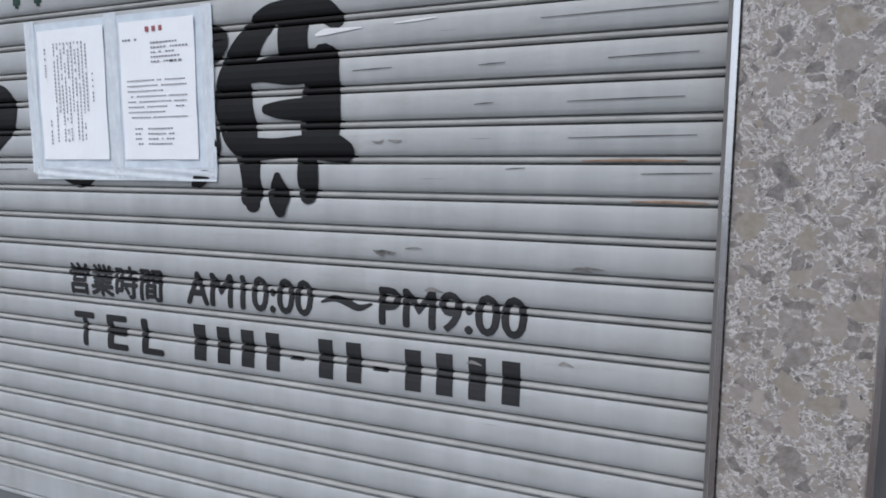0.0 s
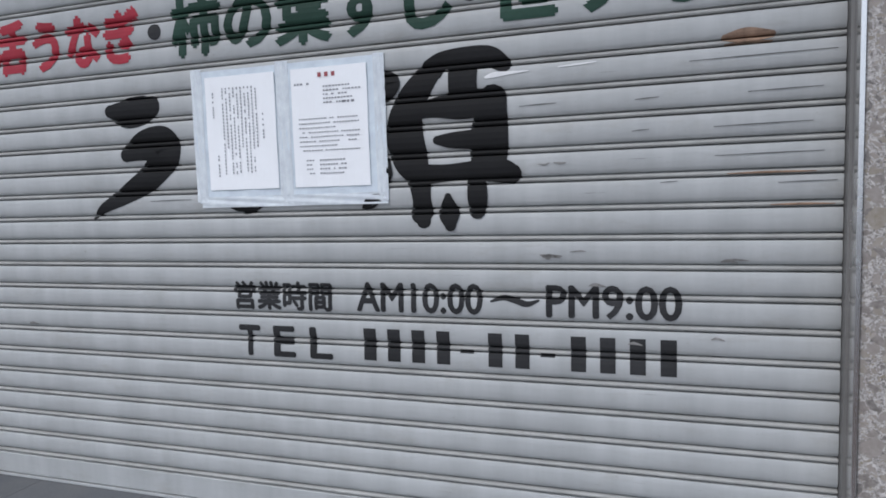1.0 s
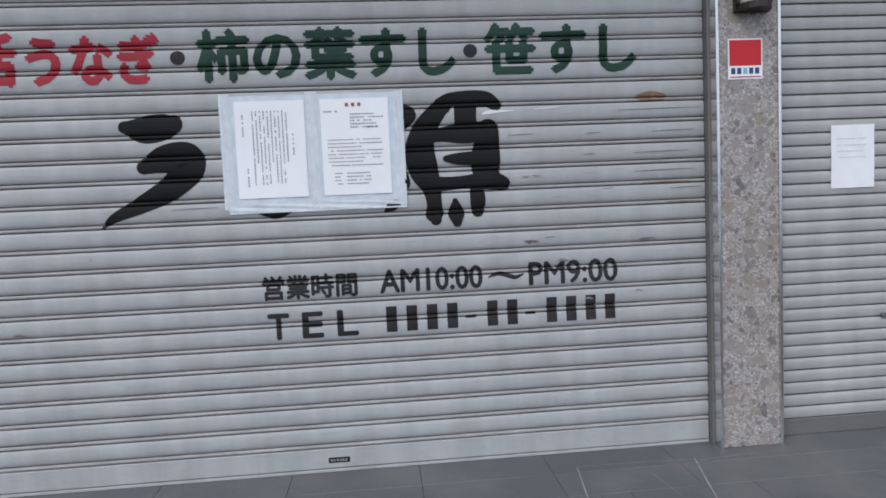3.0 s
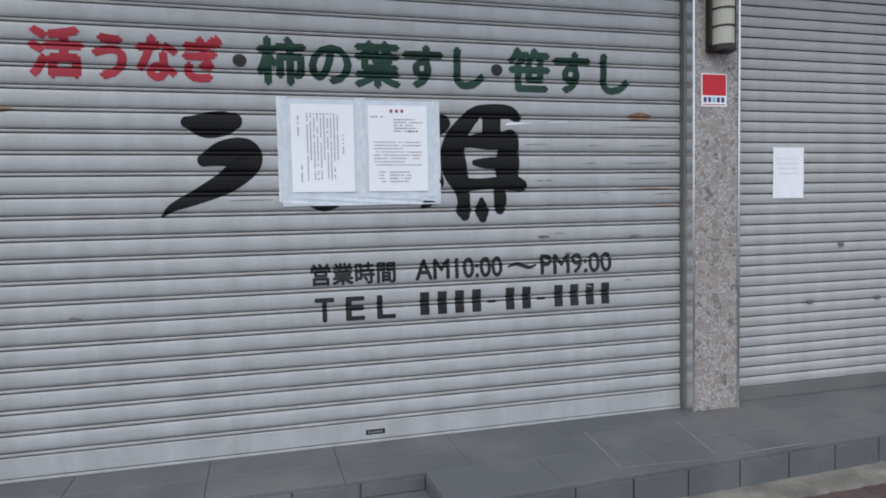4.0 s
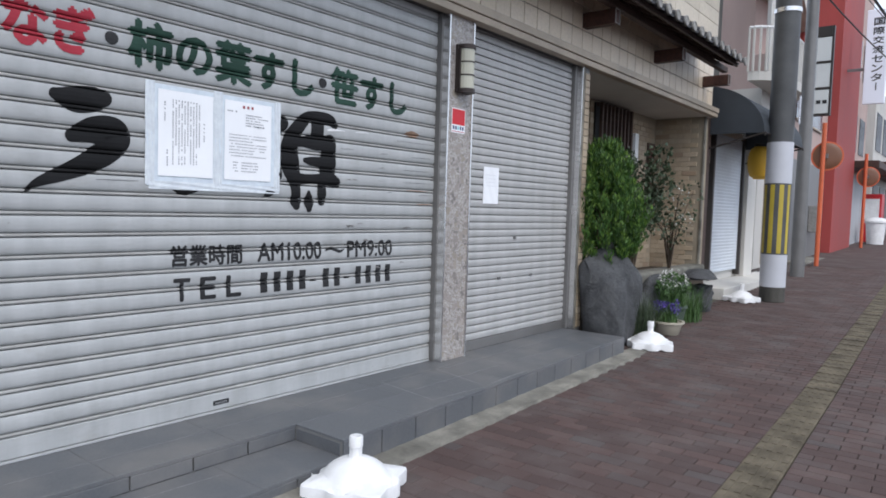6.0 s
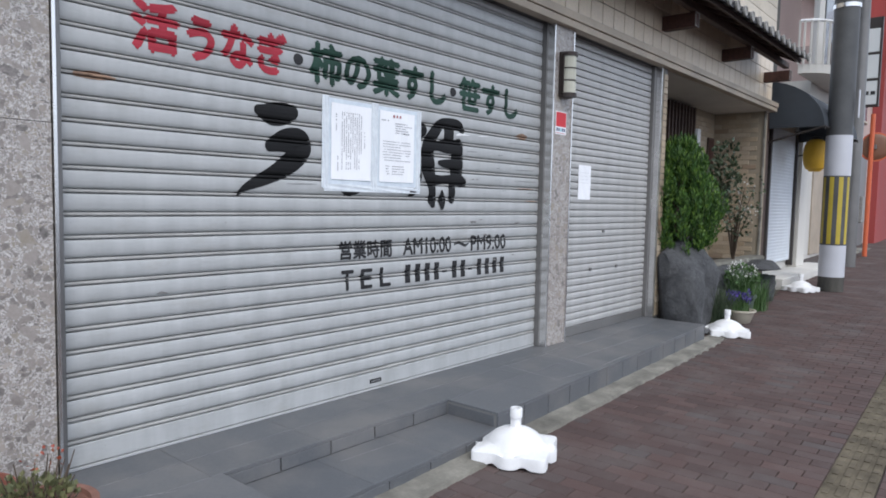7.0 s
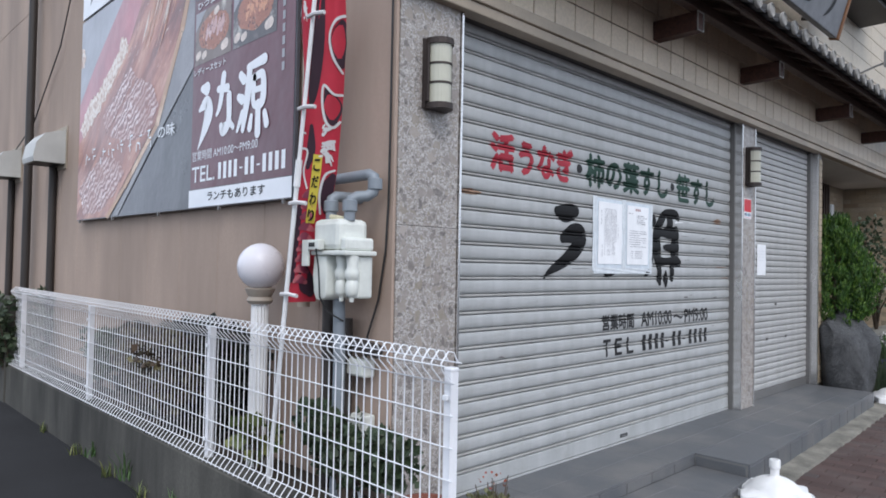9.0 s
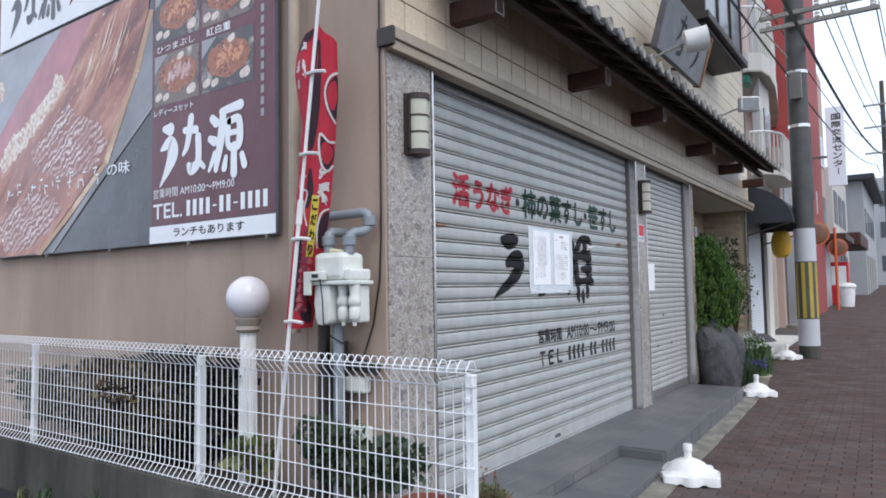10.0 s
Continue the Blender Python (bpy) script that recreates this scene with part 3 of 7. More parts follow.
def brush_b(bm, first, last):
    lift = [0.0003 * first]

    def place(u, v):
        return Vector((-2.3548 + 0.001245 * u - 0.0000423 * v, -lift[0], 2.0346 - 0.0001193 * u - 0.0014558 * v + 2.2716e-7 * u * v))
    for pts in [[(1118, 40, 66), (1150, 14, 52), (1210, 8, 66), (1280, 2, 62), (1318, 22, 48)],
                [(1118, 40, 60), (1078, 92, 76), (1046, 150, 92), (1036, 220, 112), (1052, 290, 108), (1078, 350, 74), (1088, 410, 56), (1090, 455, 68), (1094, 474, 44)],
                [(1040, 165, 50), (1110, 150, 52), (1200, 138, 84), (1290, 128, 74)],
                [(1206, 20, 86), (1206, 80, 82), (1210, 130, 90)],
                [(1292, 118, 78), (1286, 180, 96), (1282, 250, 110), (1284, 312, 96)],
                [(1134, 240, 26), (1176, 240, 46), (1250, 236, 58)],
                [(1070, 340, 66), (1160, 334, 50), (1250, 326, 58), (1310, 326, 72), (1344, 336, 62)],
                [(1248, 350, 52), (1252, 405, 58), (1252, 446, 46)],
                [(1166, 402, 20), (1170, 450, 62), (1174, 488, 34)],
                [(968, 52, 26), (994, 78, 58), (978, 116, 34)],
                [(982, 296, 18), (986, 336, 26), (979, 366, 6)],
                [(962, 402, 22), (930, 418, 38), (908, 434, 14)]][first:last]:
        stroke_into(bm, pts, place)
        lift[0] += 0.0003


for k in range(2):
    painted("brush_mark", M["ink_black"], lambda bm, k=k: brush_a(bm, k), 1.3, 1.95, "bold black brush-painted mark")
for a, b in ((0, 8), (8, 9), (9, 10), (10, 11), (11, 12)):
    painted("brush_mark", M["ink_black"], lambda bm, a=a, b=b: brush_b(bm, a, b), 1.25, 1.95, "bold black brush-painted mark with chipped paint")
painted("brush_mark", M["ink_black"], lambda bm: stroke_into(bm, [(-1.82, 1.425, 0.05), (-1.745, 1.412, 0.085), (-1.665, 1.425, 0.05)]), 1.28, 1.5, "bold black brush-painted mark")


RUST = plain("rust_stain", (0.33, 0.215, 0.15), 0.8, vary=0.35, stain=30)
CHIP = plain("bare_white_chip", (0.78, 0.78, 0.78), 0.5, vary=0.1)
SCUFF = plain("grey_scuff", (0.27, 0.26, 0.25), 0.7, vary=0.3, stain=60)
for m, pts in ((RUST, [(-0.03, 1.868, 0.02), (0.03, 1.87, 0.045), (0.10, 1.868, 0.02)]), (RUST, [(-3.26, 1.85, 0.02), (-3.18, 1.853, 0.035), (-3.1, 1.85, 0.01)]),
               (CHIP, [(-0.775, 1.812, 0.008), (-0.745, 1.818, 0.018), (-0.70, 1.820, 0.012), (-0.63, 1.822, 0.003)]), (CHIP, [(-0.53, 1.826, 0.003), (-0.47, 1.829, 0.006), (-0.41, 1.832, 0.003)]),
               (SCUFF, [(-0.60, 1.212, 0.004), (-0.575, 1.205, 0.018), (-0.565, 1.210, 0.010), (-0.53, 1.208, 0.005)]), (SCUFF, [(-0.50, 1.222, 0.003), (-0.47, 1.225, 0.006), (-0.45, 1.224, 0.003)]), (SCUFF, [(-0.60, 1.515, 0.003), (-0.58, 1.512, 0.007), (-0.565, 1.518, 0.003)]), (SCUFF, [(-0.55, 1.518, 0.003), (-0.53, 1.515, 0.008), (-0.51, 1.516, 0.003)]),
               (SCUFF, [(-0.03, 1.195, 0.003), (0.0, 1.198, 0.007), (0.04, 1.195, 0.003)])):
    painted("stain", m, lambda bm, pts=pts: stroke_into(bm, pts, None, 0.0014), pts[0][1] - 0.05, pts[0][1] + 0.05, "weathered spot on the enamel")


SCRATCH = plain("dark_hairline_scratch", (0.10, 0.10, 0.10), 0.7, vary=0.3, stain=60)
for u0, u1, v in ((-0.13, 0.27, 1.808), (0.035, 0.235, 1.704), (-0.06, 0.21, 1.606), (-0.055, 0.24, 1.518), (-0.215, -0.165, 1.441), (0.12, 0.275, 1.431), (-0.30, -0.25, 1.606), (-0.29, -0.22, 1.704), (-0.66, -0.54, 1.708), (-2.2, -2.0, 1.43)):
    painted("scratch", SCRATCH, lambda bm, u0=u0, u1=u1, v=v: stroke_into(bm, [(u0, v, 0.0012), ((u0 + u1) / 2, v + 0.002, 0.0030), (u1, v + 0.003, 0.0012)], None, 0.0014), v - 0.03, v + 0.03, "dark hairline scratch in the enamel")["kind"] = "stuff"
for u0, u1, v in ((-0.02, 0.22, 1.462), (0.10, 0.27, 1.365), (-0.03, 0.10, 1.848)):
    painted("stain", RUST, lambda bm, u0=u0, u1=u1, v=v: stroke_into(bm, [(u0, v, 0.003), ((u0 + u1) / 2, v + 0.001, 0.007), (u1, v, 0.003)], None, 0.0014), v - 0.03, v + 0.03, "faint rust along a slat's edge")
for u0, v, w in ((-0.42, 1.11, 0.020), (-0.02, 1.19, 0.018), (-0.30, 0.92, 0.016), (-0.05, 0.945, 0.014), (-0.57, 1.205, 0.022), (-2.9, 0.9, 0.02)):
    painted("stain", SCUFF, lambda bm, u0=u0, v=v, w=w: stroke_into(bm, [(u0 - w, v, 0.004), (u0, v + 0.004, w * 0.6), (u0 + w * 1.6, v - 0.002, 0.004)], None, 0.0014), v - 0.05, v + 0.05, "weathered spot on the enamel")


# ---- pillars and their steel corner trims ----
def pillar(name, x0, x1, joints, label):
    bm = bmesh.new()
    add_box(bm, x0 + 0.012, x1 - 0.012, -0.088, 0.22, 0.0, 2.84)
    ob = solid(name, bm, M["mortar"], label, "pillar", "structure")
    zs = [STEP_Z, *joints, 2.83]
    for a, b in zip(zs, zs[1:]):
        box_part("stone_slab", (x0 + 0.004, x1 - 0.004, -0.10, -0.07, a + 0.001, b - 0.001), M["breccia"], ob, 0.002)
        box_part("stone_slab", (x0, x0 + 0.014, -0.069, 0.2, a + 0.001, b - 0.001), M["breccia"], ob, 0.002)
        box_part("stone_slab", (x1 - 0.014, x1, -0.069, 0.2, a + 0.001, b - 0.001), M["breccia"], ob, 0.002)
    return ob


pillar_left = pillar("pillar_left", -3.808, -3.385, (1.63,), "stone-clad corner pillar in mottled breccia")
pillar_mid = pillar("pillar_mid", 0.316, 0.612, (), "stone-clad pillar between the shutters")
for p, x in ((pillar_left, -3.385), (pillar_mid, 0.302), (pillar_mid, 0.603)):
    box_part("corner_trim", (x, x + 0.014, -0.112, -0.02, STEP_Z, 2.82), M["chrome"], p, 0.002, "worn stainless steel edge trim")
bm = bmesh.new()
add_box(bm, 2.435, 2.50, -0.10, 0.1, STEP_Z, 2.82, 0.004)
jamb = solid("door_jamb", bm, M["kerb"], "pale stone jamb beside the small shutter", "jamb", "structure")
bm = bmesh.new()
add_box(bm, 2.50, 2.60, -0.09, 0.7, 0.0, 2.82)
pier = solid("wall_pier", bm, M["mortar"], "brick-tiled pier beside the entrance", "wall", "structure")
box_part("corner_trim", (2.428, 2.436, -0.108, -0.03, STEP_Z, 2.8), M["chrome"], jamb, 0.001)

# ---- fascia: metal trim, tiles and the pent roof ----
F_L, F_R = -3.815, 6.6
bm = bmesh.new()
add_box(bm, F_L, F_R, -0.06, 0.12, 2.80, 3.75)
fascia = solid("wall_fascia", bm, M["trim_dark"], "cream-tiled fascia band over the shutters", "fascia", "structure")
box_part("trim_band", (F_L, F_R, -0.165, -0.06, 2.845, 2.912), M["trim"], fascia, 0.006, "brownish grey metal trim")
box_part("trim_lip", (F_L, F_R, -0.150, -0.06, 2.785, 2.843), M["trim"], fascia, 0.006)
box_part("trim_soffit", (F_L + 0.02, 2.5, -0.058, 0.06, 2.79, 2.80), M["trim_dark"], fascia)
box_part("gutter_end", (F_L - 0.03, F_L - 0.001, -0.175, -0.06, 2.80, 2.905), M["trim_dark"], fascia, 0.004, "dark gutter end cap")
bm = bmesh.new()
add_box(bm, -0.1035, 0.1035, -0.014, 0.0, -0.1095, 0.1095, 0.003)
tile_mesh = mesh_of(bm, "wall_tile", M["fascia_tile"])
n = round((F_R - F_L) / 0.216)
for i in range(n):
    for z in (3.025, 3.252, 3.479):
        part("wall_tile", tile_mesh, None, fascia, at=Matrix.Translation((F_L + (i + 0.5) * 0.216, -0.06, z)))

R_L, R_R, EAVE_Y, EAVE_Z = -3.45, 5.75, -0.70, 3.36
roof = thing("pent_roof", (0, 0, 3.3), "narrow pent roof of dark clay tiles on red-brown brackets", "roof", kind="structure")


def slab_between(bm, x0, x1, p, q, thick):
    """A sloping board from p = (y, z) to q, so thick upwards."""
    v = [bm.verts.new((x, y, z + d)) for x in (x0, x1) for y, z in (p, q) for d in (0, thick)]
    for f in ((0, 1, 3, 2), (4, 6, 7, 5), (0, 4, 5, 1), (2, 3, 7, 6), (1, 5, 7, 3), (0, 2, 6, 4)):
        bm.faces.new([v[i] for i in f])


bm = bmesh.new()
slab_between(bm, R_L, R_R, (EAVE_Y + 0.06, 0.035), (-0.02, 0.34), 0.025)
part("soffit_board", bm, M["timber_dark"], roof, "dark timber soffit")
box_part("eave_board", (R_L, R_R, EAVE_Y + 0.07, EAVE_Y + 0.095, 0.012, 0.055), M["timber_dark"], roof, 0.003)
box_part("purlin", (R_L + 0.1, R_R + 0.25, -0.43, -0.36, 0.0, 0.075), M["timber_dark"], roof, 0.006)
for i in range(24):
    bm = bmesh.new()
    slab_between(bm, -0.02, 0.02, (EAVE_Y + 0.11, 0.01), (-0.07, 0.27), 0.04)
    part("rafter", bm, M["timber_dark"], roof, at=Matrix.Translation((R_L + 0.12 + i * 0.39, 0, 0)))
for x in (-3.2, -1.37, 0.24, 2.36, 4.2, 6.0):
    b = thing("bracket", (x + 0.12, 0, 0), "", "")
    b.parent = roof
    box_part("beam", (-0.05, 0.05, -0.42, -0.076, -0.145, -0.003), M["timber"], b, 0.006, "red-brown timber bracket")
    bm = bmesh.new()
    for q in ((-0.051, 0.051, -0.145, -0.137), (-0.051, 0.051, -0.011, -0.003), (-0.051, -0.043, -0.137, -0.011), (0.043, 0.051, -0.137, -0.011)):
        add_box(bm, q[0], q[1], -0.426, -0.4205, q[2], q[3])
    part("end_cap", bm, M["kawara_end"], b, "pale metal rim on the beam's end")


def roof_tile_column():
    bm = bmesh.new()
    for k in range(4):
        y0, y1 = EAVE_Y + 0.18 * k - 0.01, EAVE_Y + 0.18 * (k + 1) + 0.01
        z0, z1 = 0.05 + 0.085 * k, 0.05 + 0.085 * (k + 1) - 0.012
        loops = []
        for y, z in ((y0, z0), (y1, z1)):
            prof = [(-0.122, 0.022), (-0.09, 0.006), (-0.03, 0.0), (0.03, 0.004), (0.055, 0.02), (0.062, 0.045), (0.08, 0.066), (0.1, 0.066), (0.118, 0.045), (0.124, 0.02)]
            loops.append([bm.verts.new((x, y, z + h)) for x, h in prof] + [bm.verts.new((x, y, z + h - 0.016)) for x, h in reversed(prof)])
        m = len(loops[0])
        for i in range(m):
            bm.faces.new((loops[0][i], loops[0][(i + 1) % m], loops[1][(i + 1) % m], loops[1][i]))
        bm.faces.new(loops[0])
        bm.faces.new(list(reversed(loops[1])))
    return mesh_of(bm, "roof_tile", M["kawara"])


tile_col = roof_tile_column()
bm = bmesh.new()
add_lathe(bm, [(0.052, 0.012), (0.054, 0.03), (0.048, 0.036), (0.040, 0.028), (0.010, 0.028), (0.006, 0.032)], 14, pose(0.09, EAVE_Y - 0.005, 0.07, 90))
end_mesh = mesh_of(bm, "tile_end", M["kawara_end"], True)
n = round((R_R - R_L) / 0.246)
for i in range(n):
    x = R_L + (i + 0.5) * (R_R - R_L) / n
    part("roof_tile", tile_col, None, roof, at=Matrix.Translation((x, 0, 0)))
    part("tile_end", end_mesh, None, roof, at=Matrix.Translation((x, 0, 0)))

# ---- upper storey ----
U_R = 7.15
bm = bmesh.new()
add_box(bm, F_L, U_R, 0.03, 0.2, 3.4, 9.0)
upper = solid("wall_upper", bm, M["grout"], "cream panelled wall of the upper storey", "wall", "structure")
bm = bmesh.new()
add_box(bm, -0.4475, 0.4475, -0.016, 0.0, -0.0965, 0.0965, 0.003)
panel_mesh = mesh_of(bm, "wall_panel", M["panel"])
for r in range(18):
    for i in range(12):
        part("wall_panel", panel_mesh, None, upper, at=Matrix.Translation((-3.86 + 0.45 + i * 0.9, 0.03, 3.70 + r * 0.2)))

# ---- side wall with its tall cement panels ----
bm = bmesh.new()
add_box(bm, -3.795, -3.6, 0.225, 14, -0.05, 9.0)
side = solid("wall_side", bm, M["mortar"], "tan cement-panelled side wall", "wall", "structure")
bm = bmesh.new()
add_box(bm, -0.03, -0.012, 0.0015, 0.6085, 0, 4.45, 0.004)
side_mesh = mesh_of(bm, "wall_panel", M["siding"])
for i in range(23):
    for z in (0.0, 4.455):
        part("wall_panel", side_mesh, None, side, at=Matrix.Translation((-3.795, -0.097 + i * 0.61, z)))
bm = bmesh.new()
add_box(bm, -3.6, 6.9, 13.8, 14, -0.05, 9.0)
add_box(bm, 6.7, 6.9, 0.9, 13.8, 2.9, 9.0)
solid("wall_back", bm, M["mortar"], "plain cement rear walls of the building", "wall", "structure")
bm = bmesh.new()
add_box(bm, -3.86, 7.0, 0.0, 14, 9.0, 9.2)
solid("roof_flat", bm, M["concrete"], "flat concrete roof of the building", "roof", "structure")

# ---- entrance recess beside the small shutter ----
bm = bmesh.new()
add_box(bm, 2.60, 6.42, 0.70, 0.9, -0.05, 2.9)
recess = solid("wall_recess", bm, M["lime"], "yellow-brown brick-tiled back wall of the entrance recess", "wall", "structure")
bm = bmesh.new()
add_box(bm, 6.42, 6.6, -0.02, 0.9, -0.05, 2.9)
recess_end = solid("wall_recess_end", bm, M["lime"], "yellow-brown brick-tiled end wall of the entrance recess", "wall", "structure")
bm = bmesh.new()
add_box(bm, 2.5, 6.6, -0.055, 0.9, 2.785, 2.80)
solid("ceiling_recess", bm, M["plaster"], "off-white plastered ceiling of the entrance recess", "ceiling", "structure")
box_part("corner_board", (6.40, 6.44, -0.05, -0.021, 0.3, 2.79), M["kerb"], recess_end, 0.003)
bm = bmesh.new()
add_box(bm, -0.104, 0.104, -0.012, 0.004, -0.031, 0.031, 0.003)
brick_mesh = mesh_of(bm, "brick", M["brick"])

bm = bmesh.new()
add_box(bm, -0.047, 0.047, -0.012, 0.004, -0.031, 0.031, 0.003)
half_brick = mesh_of(bm, "brick", M["brick"])


def brick_face(parent, origin, along, length, z0, z1, yaw, limit):
    count, r = 0, 0
    while z0 + r * 0.069 + 0.06 < z1:
        x = 0.107 if r % 2 else 0.0
        if r % 2:
            p = Vector(origin) + Vector(along) * 0.0535
            part("brick", half_brick, None, parent, at=pose(p.x, p.y, z0 + 0.034 + r * 0.069, 0, 0, yaw))
        while x + 0.19 < length:
            if count < limit:
                p = Vector(origin) + Vector(along) * (x + 0.107)
                part("brick", brick_mesh, None, parent, at=pose(p.x, p.y, z0 + 0.034 + r * 0.069, 0, 0, yaw))
            count += 1
            x += 0.214
        r += 1


brick_face(recess_end, (6.42, 0.70, 0), (0, -1, 0), 0.72, 0.55, 2.77, -90, 140)
brick_face(recess, (4.2, 0.70, 0), (1, 0, 0), 2.2, 0.55, 2.77, 0, 300)
for r in range(37):
    part("brick", half_brick, None, pier, at=Matrix.Translation((2.551, -0.09, 0.21 + r * 0.069)))
lattice = thing("window_lattice", (0, 0, 0.9), "dark timber lattice over the recess window", "lattice")
for i in range(9):
    box_part("slat", (4.33 + i * 0.115, 4.37 + i * 0.115, 0.58, 0.62, 0, 1.85), M["timber_dark"], lattice, 0.003)
for z in (0.05, 0.95, 1.80):
    box_part("cross_bar", (4.3, 5.33, 0.62, 0.65, z, z + 0.05), M["timber_dark"], lattice, 0.003)
box_part("backing", (4.3, 5.33, 0.66, 0.685, 0, 1.85), M["black"], lattice)
lamp = thing("wall_lamp", (5.47, 0.685, 2.05), "slim white wall lamp in the recess", "lamp")
box_part("diffuser", (-0.06, 0.06, -0.10, -0.01, 0, 0.42), M["white_plastic"], lamp, 0.012)
box_part("backplate", (-0.07, 0.07, -0.009, 0.0, -0.02, 0.44), M["trim"], lamp, 0.002)
hatch = thing("wall_hatch", (6.18, 0.685, 1.55), "small dark timber hatch in the brick wall", "hatch")
box_part("frame", (-0.12, 0.12, -0.03, -0.001, 0, 0.85), M["timber_dark"], hatch, 0.004)
box_part("panel", (-0.10, 0.10, -0.036, -0.0305, 0.03, 0.82), M["timber"], hatch, 0.002)


# ---- notices, sticker and lamps on the front ----
def notice(name, label, u0, u1, v0, v1, y, parent=None):
    bm = bmesh.new()
    n = 10
    grid = [[bm.verts.new((u0 + (u1 - u0) * i / n, y + 0.0012 * math.sin(i * 1.3 + j), v0 + (v1 - v0) * j / n)) for i in range(n + 1)] for j in range(n + 1)]
    for j in range(n):
        for i in range(n):
            bm.faces.new((grid[j][i], grid[j][i + 1], grid[j + 1][i + 1], grid[j + 1][i]))
    ext = bmesh.ops.extrude_face_region(bm, geom=bm.faces[:])
    bmesh.ops.translate(bm, verts=[v for v in ext["geom"] if isinstance(v, bmesh.types.BMVert)], vec=(0, 0.0008, 0))
    return bm


def dashes(rng, bm, u0, u1, v0, v1, size, y, vertical=False):
    """A line of print too small to read: little bars with uneven lengths and gaps."""
    place = lambda u, v: Vector((u, y, v))
    a = v1 if vertical else u0
    while (a > v0 + size) if vertical else (a < u1 - size):
        w = size * rng.uniform(0.5, 1.0)
        mid, half = ((u0 + u1) / 2, (u1 - u0) * 0.36) if vertical else ((v0 + v1) / 2, (v1 - v0) * 0.36)
        if rng.random() < 0.9:
            if vertical:
                rect_into(bm, mid - half, mid + half, a - w, a, place)
            else:
                rect_into(bm, a, a + w, mid - half, mid + half, place)
        a += (-1 if vertical else 1) * (w + size * 0.35)


rng = random.Random(4)
poster = thing("taped_notice", (0, 0, 0), "two white printed notices taped in clear film to the shutter", "notice")
bm = notice("", "", -1.955, -1.15, 1.415, 1.925, -0.0055)
part("film", bm, M["sleeve"], poster, "cloudy clear film with tape edges")
for q in ((-1.965, -1.915, 1.42, 1.935), (-1.585, -1.53, 1.405, 1.935), (-1.185, -1.142, 1.41, 1.93), (-1.945, -1.145, 1.398, 1.44)):
    bm = notice("", "", *q, -0.0070)
    part("tape_strip", bm, M["tape"], poster, "glossy tape strip")
left_sheet = part("sheet", notice("", "", -1.899, -1.589, 1.466, 1.90, -0.0098), M["paper"], poster, "white sheet with upright columns of print")
right_sheet = part("sheet", notice("", "", -1.518, -1.21, 1.466, 1.90, -0.0098), M["paper"], poster, "white sheet with rows of print")
bm = bmesh.new()
for i in range(10):
    top = 1.855 - 0.01 * (i == 0)
    dashes(rng, bm, -1.675 - i * 0.0165, -1.668 - i * 0.0165, 1.52 if i % 4 else 1.62, top, 0.011, -0.0118, True)
dashes(rng, bm, -1.648, -1.640, 1.65, 1.75, 0.011, -0.0118, True)
dashes(rng, bm, -1.868, -1.860, 1.73, 1.84, 0.010, -0.0118, True)
dashes(rng, bm, -1.855, -1.847, 1.51, 1.60, 0.010, -0.0118, True)
part("print", bm, M["print"], left_sheet)["kind"] = "stuff"
bm = bmesh.new()
for i in range(8):
    dashes(rng, bm, -1.49, -1.24 - (0.09 if i in (2, 6) else 0), 1.712 - i * 0.0165, 1.718 - i * 0.0165, 0.010, -0.0118)
for i, w in enumerate((0.09, 0.13, 0.08, 0.10, 0.07)):
    dashes(rng, bm, -1.385, -1.385 + w + 0.03, 1.826 - i * 0.0145, 1.833 - i * 0.0145, 0.011, -0.0118)
dashes(rng, bm, -1.503, -1.43, 1.838, 1.847, 0.012, -0.0118)
dashes(rng, bm, -1.31, -1.225, 1.765, 1.776, 0.016, -0.0118)
for i in range(4):
    dashes(rng, bm, -1.465, -1.43, 1.56 - i * 0.016, 1.567 - i * 0.016, 0.010, -0.0118)
    dashes(rng, bm, -1.41, -1.30, 1.56 - i * 0.016, 1.567 - i * 0.016, 0.010, -0.0118)
part("print", bm, M["print"], right_sheet)["kind"] = "stuff"
bm = bmesh.new()
for i in range(3):
    rect_into(bm, -1.405 + i * 0.028, -1.391 + i * 0.028, 1.864, 1.88, lambda u, v: Vector((u, -0.0118, v)))
part("title_marks", bm, M["print_red"], right_sheet)

slip = thing("paper_notice", (0, 0, 0), "plain white paper slip taped to the small shutter", "notice")
slip_sheet = part("sheet", notice("", "", 0.935, 1.16, 1.393, 1.70, -0.008), M["paper"], slip)
bm = bmesh.new()
for i in range(4):
    dashes(rng, bm, 0.965, 1.12, 1.63 - i * 0.03, 1.635 - i * 0.03, 0.010, -0.0105)
part("print", bm, plain("faint_print", (0.62, 0.63, 0.68), bump=0), slip_sheet)["kind"] = "stuff"

sticker = thing("security_sticker", (0.364, -0.101, 1.918), "red and white security sticker on the stone pillar", "sticker")
box_part("backing", (0, 0.167, -0.002, 0.0005, 0, 0.185), M["paper"], sticker, 0.0006)
box_part("red_field", (0.006, 0.161, -0.0030, -0.0021, 0.062, 0.179), plain("red_print", (0.62, 0.012, 0.022), 0.5, vary=0.05, bump=0), sticker)
blue = plain("blue_print", (0.03, 0.05, 0.16), 0.4, bump=0)
for i in range(5):
    box_part("blue_mark", (0.014 + i * 0.029, 0.034 + i * 0.029, -0.0030, -0.0021, 0.024, 0.052), blue if i != 2 else plain("pale_cyan_print", (0.25, 0.6, 0.65), 0.4, bump=0), sticker)
